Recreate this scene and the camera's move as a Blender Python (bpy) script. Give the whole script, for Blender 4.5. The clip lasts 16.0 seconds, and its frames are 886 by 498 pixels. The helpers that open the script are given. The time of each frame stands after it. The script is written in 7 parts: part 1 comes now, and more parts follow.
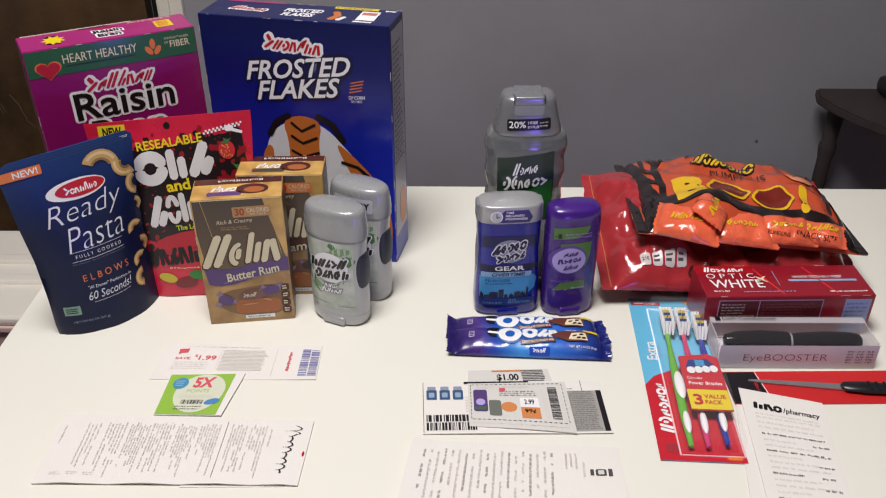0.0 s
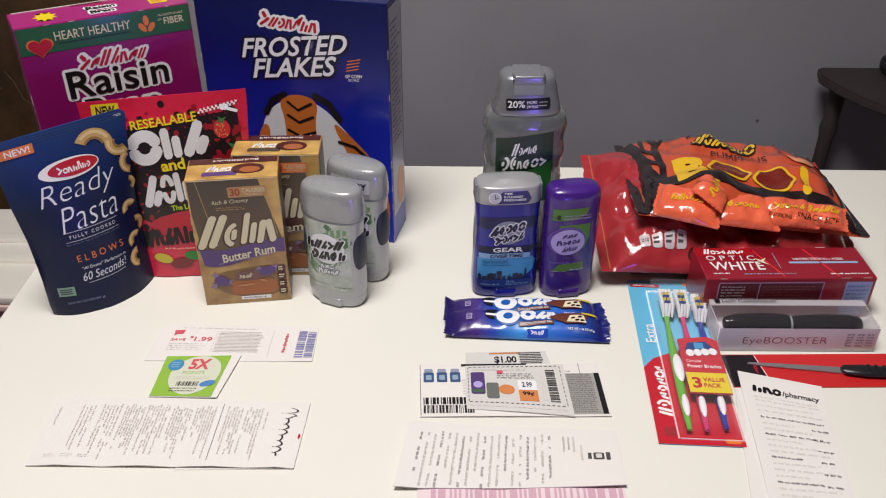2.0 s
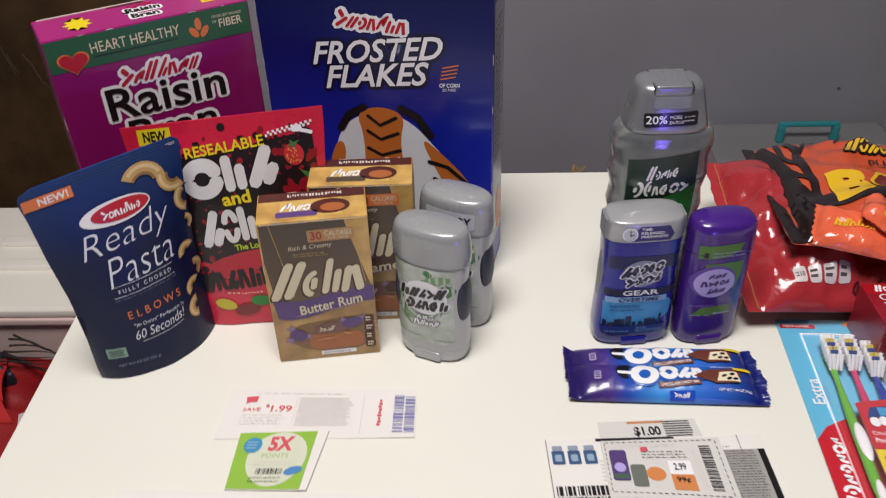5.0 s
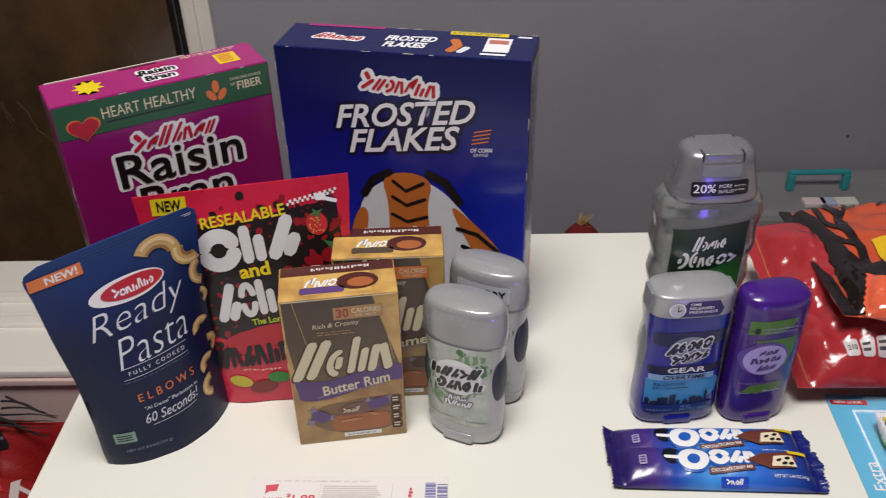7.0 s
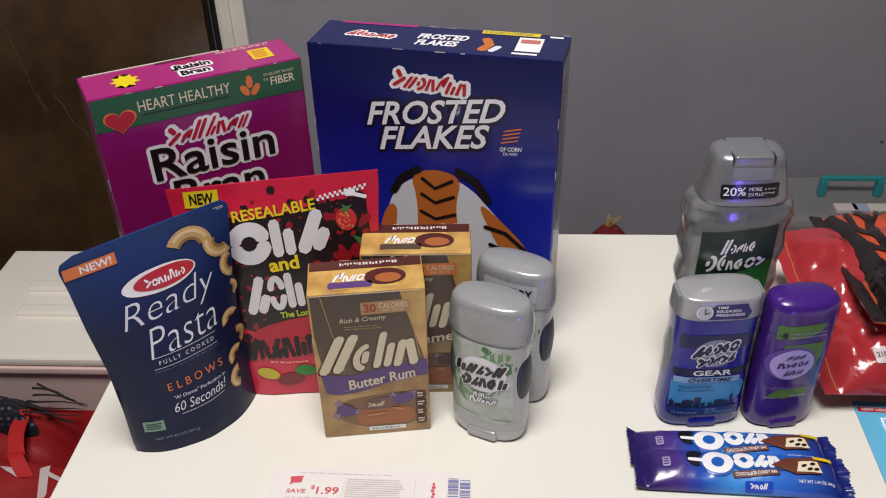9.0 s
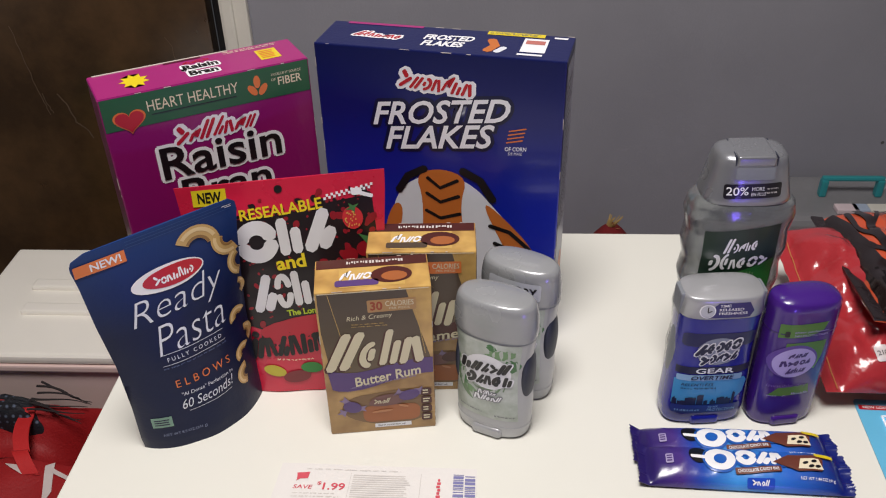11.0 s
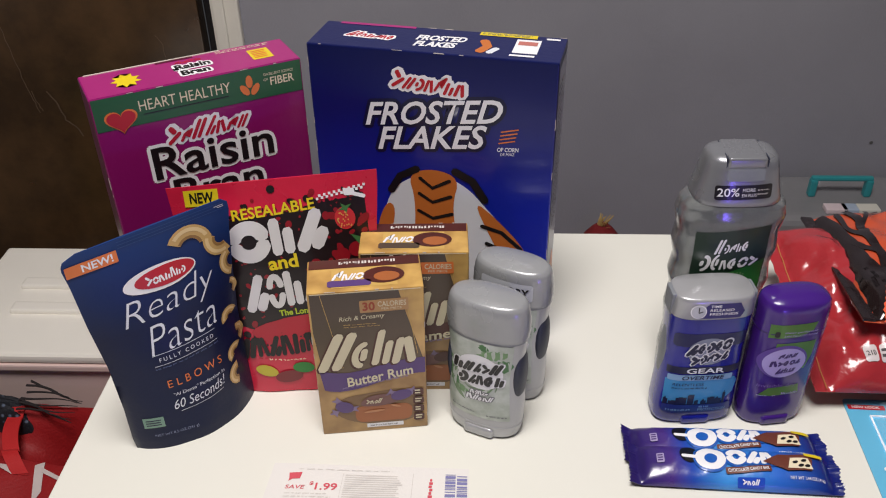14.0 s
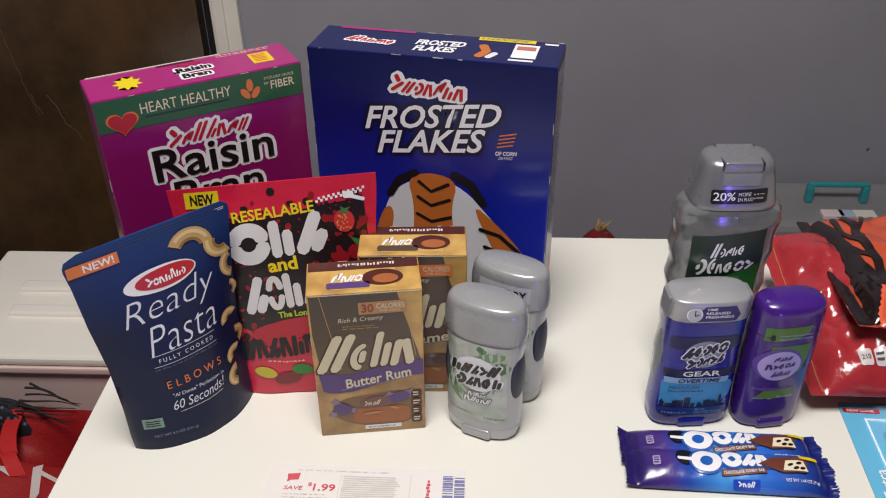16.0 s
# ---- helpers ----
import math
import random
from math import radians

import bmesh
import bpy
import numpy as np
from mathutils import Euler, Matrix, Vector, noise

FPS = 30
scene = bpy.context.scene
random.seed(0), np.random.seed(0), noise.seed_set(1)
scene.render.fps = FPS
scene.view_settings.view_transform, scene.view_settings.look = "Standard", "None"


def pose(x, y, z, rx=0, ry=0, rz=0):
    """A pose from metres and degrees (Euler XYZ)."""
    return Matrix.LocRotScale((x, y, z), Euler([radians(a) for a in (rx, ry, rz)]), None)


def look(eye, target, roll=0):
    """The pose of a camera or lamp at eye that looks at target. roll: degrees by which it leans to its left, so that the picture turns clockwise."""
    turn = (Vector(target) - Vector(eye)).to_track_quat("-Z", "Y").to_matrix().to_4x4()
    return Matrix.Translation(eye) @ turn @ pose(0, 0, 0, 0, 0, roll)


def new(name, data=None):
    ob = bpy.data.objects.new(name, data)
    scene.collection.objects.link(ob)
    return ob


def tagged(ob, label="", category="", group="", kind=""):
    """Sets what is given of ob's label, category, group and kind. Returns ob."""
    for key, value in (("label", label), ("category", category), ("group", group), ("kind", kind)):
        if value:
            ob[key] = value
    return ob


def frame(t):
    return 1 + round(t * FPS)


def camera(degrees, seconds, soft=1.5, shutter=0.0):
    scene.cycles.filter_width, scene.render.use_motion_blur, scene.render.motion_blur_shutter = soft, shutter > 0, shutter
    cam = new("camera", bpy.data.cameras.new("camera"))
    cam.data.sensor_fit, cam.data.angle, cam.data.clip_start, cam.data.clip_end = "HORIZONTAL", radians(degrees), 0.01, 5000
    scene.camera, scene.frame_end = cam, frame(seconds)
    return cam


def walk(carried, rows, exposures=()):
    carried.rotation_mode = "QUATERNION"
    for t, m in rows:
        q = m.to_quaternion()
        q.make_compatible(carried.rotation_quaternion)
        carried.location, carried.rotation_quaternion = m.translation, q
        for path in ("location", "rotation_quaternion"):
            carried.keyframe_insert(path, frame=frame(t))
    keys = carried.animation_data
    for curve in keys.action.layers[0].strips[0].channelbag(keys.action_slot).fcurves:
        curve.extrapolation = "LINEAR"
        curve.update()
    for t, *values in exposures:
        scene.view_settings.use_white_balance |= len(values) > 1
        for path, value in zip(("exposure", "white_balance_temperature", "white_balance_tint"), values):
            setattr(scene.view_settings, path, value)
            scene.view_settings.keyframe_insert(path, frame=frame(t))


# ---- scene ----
cam = camera(54.0, 16.0, soft=1.1, shutter=0.9)
PATH = [
    (0, (-0.011, 0.062, 1.253), (-0.034, 1.752, 0.183), 0.0),
    (0.5, (-0.012, 0.063, 1.252), (-0.028, 1.742, 0.165), -0.0),
    (1, (-0.01, 0.065, 1.252), (-0.02, 1.737, 0.155), -0.1),
    (1.5, (-0.009, 0.066, 1.251), (-0.014, 1.734, 0.148), 0.1),
    (2, (-0.01, 0.07, 1.251), (-0.03, 1.733, 0.139), 0.2),
    (2.5, (-0.013, 0.074, 1.25), (-0.049, 1.732, 0.133), 0.6),
    (3, (-0.038, 0.088, 1.248), (-0.13, 1.737, 0.121), 0.9),
    (3.2, (-0.061, 0.098, 1.244), (-0.178, 1.739, 0.106), 0.7),
    (5.3, (-0.104, 0.236, 1.234), (-0.146, 1.834, 0.032), -2.3),
    (5.5, (-0.118, 0.243, 1.233), (-0.138, 1.852, 0.045), -2.1),
    (6, (-0.129, 0.25, 1.237), (-0.113, 1.881, 0.079), -1.1),
    (6.5, (-0.126, 0.258, 1.237), (-0.112, 1.904, 0.101), -1.2),
    (7, (-0.122, 0.269, 1.234), (-0.155, 1.918, 0.103), -1.4),
    (7.5, (-0.12, 0.266, 1.233), (-0.191, 1.911, 0.098), -1.6),
    (8, (-0.12, 0.268, 1.232), (-0.211, 1.909, 0.092), -1.7),
    (8.5, (-0.122, 0.271, 1.233), (-0.215, 1.912, 0.094), -1.5),
    (9, (-0.123, 0.265, 1.235), (-0.216, 1.912, 0.104), -1.4),
    (11.5, (-0.127, 0.259, 1.238), (-0.22, 1.905, 0.107), -1.3),
    (12, (-0.125, 0.263, 1.237), (-0.22, 1.908, 0.104), -1.5),
    (12.5, (-0.126, 0.262, 1.236), (-0.212, 1.908, 0.104), -1.5),
    (13, (-0.124, 0.258, 1.238), (-0.202, 1.905, 0.105), -1.2),
    (13.5, (-0.128, 0.259, 1.241), (-0.202, 1.903, 0.104), -1.0),
    (14, (-0.128, 0.259, 1.24), (-0.199, 1.904, 0.105), -0.8),
    (14.5, (-0.126, 0.261, 1.239), (-0.2, 1.907, 0.105), -0.8),
    (15, (-0.126, 0.26, 1.24), (-0.2, 1.907, 0.108), -0.7),
    (15.5, (-0.126, 0.258, 1.239), (-0.197, 1.907, 0.11), -0.6),
    (16, (-0.128, 0.254, 1.241), (-0.195, 1.907, 0.116), -0.5),
]
walk(cam, [(t, look(eye, target, roll)) for t, eye, target, roll in PATH],
     exposures=[(0, 0.02), (3, 0.02), (5.5, -0.03), (7, -0.08), (9, -0.02), (12, 0.0), (16, 0.0)])

# ---- world, lamps, exposure ----
world = bpy.data.worlds.new("world")
scene.world = world
world.use_nodes = True
world.node_tree.nodes["Background"].inputs[0].default_value = (0.9, 0.93, 1.0, 1)
world.node_tree.nodes["Background"].inputs[1].default_value = 0.05


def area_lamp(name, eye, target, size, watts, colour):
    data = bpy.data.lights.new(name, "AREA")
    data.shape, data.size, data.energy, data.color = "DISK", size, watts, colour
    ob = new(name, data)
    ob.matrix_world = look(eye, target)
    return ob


area_lamp("ceiling_lamp", (-0.2, 0.38, 2.36), (-0.12, 0.7, 0.75), 0.58, 32.5, (1.0, 0.945, 0.92))
# small violet-blue lamp at the near side, source unseen, added for glints on caps and film
area_lamp("violet_glint_lamp", (0.2, 0.16, 0.745), (0.0, 0.8, 0.9), 0.06, 0.35, (0.2, 0.12, 1.0))

# ---- materials ----


def mat(name, col, rough=0.5, metal=0.0, var=0.08, scale=30.0, bump=0.08, bscale=300.0, coat=0.0, trans=0.0, ior=1.45, spec=0.5, alpha=1.0):
    """A surface with two scales of variation: broad blotches in colour and roughness, fine relief."""
    m = bpy.data.materials.new(name)
    m.use_nodes = True
    nt = m.node_tree
    b = nt.nodes["Principled BSDF"]
    tc = nt.nodes.new("ShaderNodeTexCoord")
    n1 = nt.nodes.new("ShaderNodeTexNoise")
    n1.inputs["Scale"].default_value, n1.inputs["Detail"].default_value = scale, 5
    nt.links.new(tc.outputs["Object"], n1.inputs["Vector"])
    mix = nt.nodes.new("ShaderNodeMix")
    mix.data_type = "RGBA"
    mix.inputs["A"].default_value = (*[c * (1 - var) for c in col], 1)
    mix.inputs["B"].default_value = (*[min(1, c * (1 + var)) for c in col], 1)
    nt.links.new(n1.outputs["Fac"], mix.inputs["Factor"])
    nt.links.new(mix.outputs["Result"], b.inputs["Base Color"])
    mr = nt.nodes.new("ShaderNodeMapRange")
    mr.inputs["To Min"].default_value, mr.inputs["To Max"].default_value = max(0.02, rough - 0.08), min(1, rough + 0.08)
    nt.links.new(n1.outputs["Fac"], mr.inputs["Value"])
    nt.links.new(mr.outputs["Result"], b.inputs["Roughness"])
    if bump:
        n2 = nt.nodes.new("ShaderNodeTexNoise")
        n2.inputs["Scale"].default_value, n2.inputs["Detail"].default_value = bscale, 4
        nt.links.new(tc.outputs["Object"], n2.inputs["Vector"])
        bp = nt.nodes.new("ShaderNodeBump")
        bp.inputs["Strength"].default_value, bp.inputs["Distance"].default_value = bump, 0.002
        nt.links.new(n2.outputs["Fac"], bp.inputs["Height"])
        nt.links.new(bp.outputs["Normal"], b.inputs["Normal"])
    b.inputs["Metallic"].default_value = metal
    b.inputs["Coat Weight"].default_value = coat
    b.inputs["Coat Roughness"].default_value = 0.12
    b.inputs["Transmission Weight"].default_value = trans
    b.inputs["IOR"].default_value = ior
    b.inputs["Specular IOR Level"].default_value = spec
    b.inputs["Alpha"].default_value = alpha
    return m


def gradient_mat(name, stops, axis, lo, hi, rough=0.35, coat=0.3):
    """Colour that runs through the stops along one of the thing's own axes."""
    m = mat(name, (0.5, 0.5, 0.5), rough, coat=coat)
    nt = m.node_tree
    tc = [n for n in nt.nodes if n.type == "TEX_COORD"][0]
    sep = nt.nodes.new("ShaderNodeSeparateXYZ")
    nt.links.new(tc.outputs["Object"], sep.inputs[0])
    mr = nt.nodes.new("ShaderNodeMapRange")
    mr.inputs["From Min"].default_value, mr.inputs["From Max"].default_value = lo, hi
    nt.links.new(sep.outputs[axis], mr.inputs["Value"])
    ramp = nt.nodes.new("ShaderNodeValToRGB")
    while len(ramp.color_ramp.elements) < len(stops):
        ramp.color_ramp.elements.new(0.5)
    for e, (p, c) in zip(ramp.color_ramp.elements, stops):
        e.position, e.color = p, (*c, 1)
    nt.links.new(mr.outputs["Result"], ramp.inputs["Fac"])
    nt.links.new(ramp.outputs["Color"], nt.nodes["Principled BSDF"].inputs["Base Color"])
    return m


def blotch(m, dark, pale, scale, lo=0.4, hi=0.68):
    """Broad worn patches between two colours."""
    nt = m.node_tree
    tc = [n for n in nt.nodes if n.type == "TEX_COORD"][0]
    n = nt.nodes.new("ShaderNodeTexNoise")
    n.inputs["Scale"].default_value, n.inputs["Detail"].default_value, n.inputs["Roughness"].default_value = scale, 8, 0.65
    nt.links.new(tc.outputs["Object"], n.inputs["Vector"])
    ramp = nt.nodes.new("ShaderNodeValToRGB")
    for e, p, c in zip(ramp.color_ramp.elements, (lo, hi), (dark, pale)):
        e.position, e.color = p, (*c, 1)
    nt.links.new(n.outputs["Fac"], ramp.inputs["Fac"])
    nt.links.new(ramp.outputs["Color"], nt.nodes["Principled BSDF"].inputs["Base Color"])
    return m


def srgb(r, g, b):
    return tuple(((c / 255 + 0.055) / 1.055) ** 2.4 if c > 10 else c / 255 / 12.92 for c in (r, g, b))


M_table = mat("white_laminate", (0.715, 0.71, 0.645), 0.38, var=0.025, scale=6, bump=0.03, bscale=900)
M_wall = mat("grey_wall_paint", (0.3, 0.3, 0.34), 0.7, var=0.16, scale=4, bump=0.2, bscale=200)
M_white_wall = mat("pale_wall_paint", (0.62, 0.6, 0.57), 0.8, var=0.04, scale=3, bump=0.2, bscale=200)
M_ceiling = mat("ceiling_paint", (0.75, 0.74, 0.72), 0.9, var=0.03, scale=3)
M_floor = mat("brown_floor_boards", (0.16, 0.1, 0.06), 0.5, var=0.25, scale=8)
M_trim = mat("white_trim_paint", (0.8, 0.775, 0.7), 0.4, var=0.08, scale=9, bump=0.1, bscale=80)
M_door = blotch(mat("dark_brown_door_varnish", (0.045, 0.026, 0.014), 0.3, var=0.35, scale=5, bump=0.12, bscale=60, coat=1.0), (0.036, 0.0185, 0.0075), (0.115, 0.062, 0.026), 3.0, 0.4, 0.62)
M_door.node_tree.nodes["Principled BSDF"].inputs["Coat IOR"].default_value = 1.8
M_door.node_tree.nodes["Principled BSDF"].inputs["Coat Roughness"].default_value = 0.22
M_black = mat("black_plastic", (0.012, 0.012, 0.014), 0.3)
M_darkwood = mat("black_brown_wood", (0.045, 0.034, 0.034), 0.6, var=0.3, scale=14)
M_steel = mat("grey_metal", (0.5, 0.5, 0.5), 0.35, metal=1.0)
P = {}


def ink(key, r, g, b, rough=0.38, coat=0.25):
    """A printing ink by its colour, made once."""
    if key not in P:
        P[key] = mat("ink_" + key, tuple(0.8 * c for c in srgb(r, g, b)), rough, var=0.05, scale=60, bump=0.02, coat=coat)
    return P[key]


I_white = ink("white", 252, 252, 255)
I_black = ink("black", 22, 20, 24)
I_red = ink("red", 196, 28, 44)
I_orange = ink("orange", 240, 130, 60)
I_cream = ink("cream", 245, 232, 200)
I_yellow = ink("yellow", 240, 215, 40)
I_grey = ink("grey", 120, 120, 125)
I_type = ink("type", 78, 75, 77, 0.8, 0)
I_faint = ink("faint_type", 221, 216, 211, 0.8, 0)

# ---- building helpers ----


def part(name, bm, material, parent=None, label="", smooth=False):
    """One mesh object under a thing or a part, in the parent's own space."""
    bmesh.ops.recalc_face_normals(bm, faces=bm.faces)
    me = bpy.data.meshes.new(name)
    bm.to_mesh(me)
    bm.free()
    me.materials.append(material)
    if smooth:
        for f in me.polygons:
            f.use_smooth = True
        me.set_sharp_from_angle(angle=radians(48))
    ob = new(name, me)
    if parent:
        ob.parent = parent
    return tagged(ob, label)


def thing(name, m, label, category, group="", kind=""):
    ob = new(name)
    ob.empty_display_size = 0.02
    ob.matrix_world = m
    return tagged(ob, label, category, group, kind)


def box(x0, y0, z0, x1, y1, z1, bevel=0.0, seg=2, bm=None):
    bm2 = bmesh.new()
    bmesh.ops.create_cube(bm2, size=1)
    for v in bm2.verts:
        v.co = Vector((x0 + (x1 - x0) * (v.co.x + 0.5), y0 + (y1 - y0) * (v.co.y + 0.5), z0 + (z1 - z0) * (v.co.z + 0.5)))
    if bevel:
        bmesh.ops.bevel(bm2, geom=bm2.edges[:], offset=bevel, segments=seg, affect="EDGES", profile=0.6)
    if bm is None:
        return bm2
    me = bpy.data.meshes.new("t")
    bm2.to_mesh(me)
    bm2.free()
    bm.from_mesh(me)
    bpy.data.meshes.remove(me)
    return bm


def structure(name, bm, material, label="", category="", smooth=False):
    return tagged(part(name, bm, material, None, label, smooth), "", category, "", "structure")


# flat shapes, drawn as closed loops in metres on a face


def ellipse(cx, cy, rx, ry, n=28, rot=0.0):
    c, s = math.cos(radians(rot)), math.sin(radians(rot))
    out = []
    for i in range(n):
        a = 2 * math.pi * i / n
        x, y = rx * math.cos(a), ry * math.sin(a)
        out.append((cx + c * x - s * y, cy + s * x + c * y))
    return out


def rrect(x0, y0, x1, y1, r=0.0, shear=0.0, rot=0.0):
    """A rectangle with rounded corners, sheared to the right and turned about its middle."""
    pts = []
    r = min(r, abs(x1 - x0) / 2.01, abs(y1 - y0) / 2.01)
    for (cx, cy, a0) in ((x1 - r, y1 - r, 0), (x0 + r, y1 - r, 90), (x0 + r, y0 + r, 180), (x1 - r, y0 + r, 270)):
        for k in range(5 if r > 0 else 1):
            a = radians(a0 + k * 22.5)
            pts.append((cx + r * math.cos(a), cy + r * math.sin(a)))
    mx, my = (x0 + x1) / 2, (y0 + y1) / 2
    c, s = math.cos(radians(rot)), math.sin(radians(rot))
    out = []
    for x, y in pts:
        x, y = x - mx + shear * (y - my), y - my
        out.append((mx + c * x - s * y, my + s * x + c * y))
    return out


def stroke(pts, w):
    """A band of half width w along a line, with blunt rounded ends, as one loop."""
    left, right = [], []
    for i, (x, y) in enumerate(pts):
        (ax, ay), (bx, by) = pts[max(0, i - 1)], pts[min(len(pts) - 1, i + 1)]
        d = math.hypot(bx - ax, by - ay) or 1.0
        tx, ty = (bx - ax) / d, (by - ay) / d
        if i == 0:
            left.append((x - 0.7 * w * tx - 0.5 * w * ty, y - 0.7 * w * ty + 0.5 * w * tx))
            right.append((x - 0.7 * w * tx + 0.5 * w * ty, y - 0.7 * w * ty - 0.5 * w * tx))
        left.append((x - w * ty, y + w * tx))
        right.append((x + w * ty, y - w * tx))
        if i == len(pts) - 1:
            left.append((x + 0.7 * w * tx - 0.5 * w * ty, y + 0.7 * w * ty + 0.5 * w * tx))
            right.append((x + 0.7 * w * tx + 0.5 * w * ty, y + 0.7 * w * ty - 0.5 * w * tx))
    return left + right[::-1]


def bow(cx, cy, rx, ry, a0, a1, n=12):
    return [(cx + rx * math.cos(radians(a0 + (a1 - a0) * i / n)), cy + ry * math.sin(radians(a0 + (a1 - a0) * i / n))) for i in range(n + 1)]


STROKES = (
    [[(0.18, 0.08), (0.18, 0.92)], [(0.45, 0.92), (0.85, 0.08)]],
    [bow(0.62, 0.5, 0.46, 0.42, 100, 260), [(0.6, 0.34), (0.6, 0.66)]],
    [[(0.12, 0.08), (0.42, 0.92)], [(0.56, 0.08), (0.86, 0.92)]],
    [[(0.25, 0.08), (0.25, 0.92)], [(0.72, 0.08), (0.72, 0.6)]],
    [bow(0.36, 0.5, 0.44, 0.42, -85, 85), [(0.24, 0.4), (0.24, 0.6)]],
    [[(0.18, 0.08), (0.7, 0.92)], [(0.62, 0.08), (0.84, 0.4)]],
    [bow(0.5, 0.52, 0.36, 0.38, 15, 165), bow(0.5, 0.46, 0.36, 0.38, 195, 345)],
    [[(0.14, 0.15), (0.3, 0.6), (0.42, 0.72), (0.55, 0.5), (0.68, 0.3), (0.84, 0.85)]],
    [[(0.16, 0.85), (0.5, 0.6)], [(0.3, 0.1), (0.84, 0.5)]],
)


def blocks(x0, y0, x1, y1, n, shear=0.15, grow=0.0, rot=0.0, seed=1, gap=0.16, tall=0.35, weight=0.15, kinds=range(9)):
    """A row of n groups of plain strokes, bows and bars that fills a box: a wordmark as plain shapes, no letters."""
    rnd = random.Random(seed)
    widths = [rnd.uniform(0.8, 1.15) for _ in range(n)]
    widths[0] = 1.3
    k = (x1 - x0) / sum(widths)
    mx, my = (x0 + x1) / 2, (y0 + y1) / 2
    c, s = math.cos(radians(rot)), math.sin(radians(rot))
    out, x, last = [], x0, -1
    H = y1 - y0
    for i in range(n):
        w = widths[i] * k
        kind = rnd.choice([q for q in kinds if q != last])
        last = kind
        h = H * (1 if not i or rnd.random() < 0.3 else 1 - tall)
        half = weight * min(w, H) + grow
        for line in STROKES[kind]:
            pts = [(x + p * w, y0 + q * h) for p, q in line]
            out.append([(mx + c * (p - mx + shear * (q - my)) - s * (q - my), my + s * (p - mx + shear * (q - my)) + c * (q - my)) for p, q in stroke(pts, half)])
        x += w
    return out


def slabs(x0, y0, x1, y1, n, rot=0.0, seed=1, gap=0.1, grow=0.0):
    """The same in heavy strokes of one height."""
    return blocks(x0, y0, x1, y1, n, 0.05, grow, rot, seed, gap, 0.0, 0.2, (0, 2, 3, 5, 6))


def ticks(x0, y0, x1, y1, rnd, upright=False):
    """One word of small type as a run of short bars, one a character."""
    if upright:
        return [[(q, p) for p, q in loop] for loop in ticks(y0, x0, y1, x1, rnd)]
    h = y1 - y0
    w = max(0.0005, 0.62 * h)
    out, x = [], x0
    while x < x1 - 0.3 * w:
        a, b = (0, 1) if rnd.random() < 0.5 else rnd.choice(((0, 0.7), (0.2, 1), (0, 0.55), (0.4, 1)))
        out.append(rrect(x, y0 + a * h, min(x1, x + 0.7 * w), y0 + b * h))
        x += w
    return out


def soft_loop(loop, times=2):
    """Cuts the corners of a loop, so that it runs in curves."""
    for _ in range(times):
        out = []
        for (a, b), (c, d) in zip(loop, loop[1:] + loop[:1]):
            out += [(0.75 * a + 0.25 * c, 0.75 * b + 0.25 * d), (0.25 * a + 0.75 * c, 0.25 * b + 0.75 * d)]
        loop = out
    return loop


def lines(x0, y0, x1, y1, n, fill=0.45, ragged=0.25, seed=3, words=0):
    """Rows of small type as plain bars."""
    rnd = random.Random(seed)
    h = (y1 - y0) / n
    out = []
    for i in range(n):
        y = y1 - (i + 1) * h + h * (1 - fill) / 2
        e = x1 - (x1 - x0) * ragged * rnd.random()
        if words:
            x = x0
            while x < e:
                k = (x1 - x0) / words * (0.4 + rnd.random())
                out += ticks(x, y, min(e, x + k), y + h * fill, rnd)
                x += k + (x1 - x0) / words * 0.3
        else:
            out.append(rrect(x0, y, e, y + h * fill))
    return out


def barcode(x0, y0, x1, y1, n=24, seed=5, upright=True):
    rnd = random.Random(seed)
    out, p = [], 0.0
    spans = []
    while p < 1:
        w = rnd.choice((0.6, 0.6, 1.2, 1.8)) / n
        spans.append((p, min(1, p + w)))
        p += w + rnd.choice((0.5, 0.5, 1.0)) / n
    for a, b in spans:
        out.append(rrect(x0 + a * (x1 - x0), y0, x0 + b * (x1 - x0), y1) if upright else rrect(x0, y0 + a * (y1 - y0), x1, y0 + b * (y1 - y0)))
    return out


def shape(loops):
    bm = bmesh.new()
    for k, loop in enumerate(loops):
        bm.faces.new([bm.verts.new((x, y, k * 3e-6)) for x, y in loop])
    bmesh.ops.triangulate(bm, faces=bm.faces[:])
    return bm


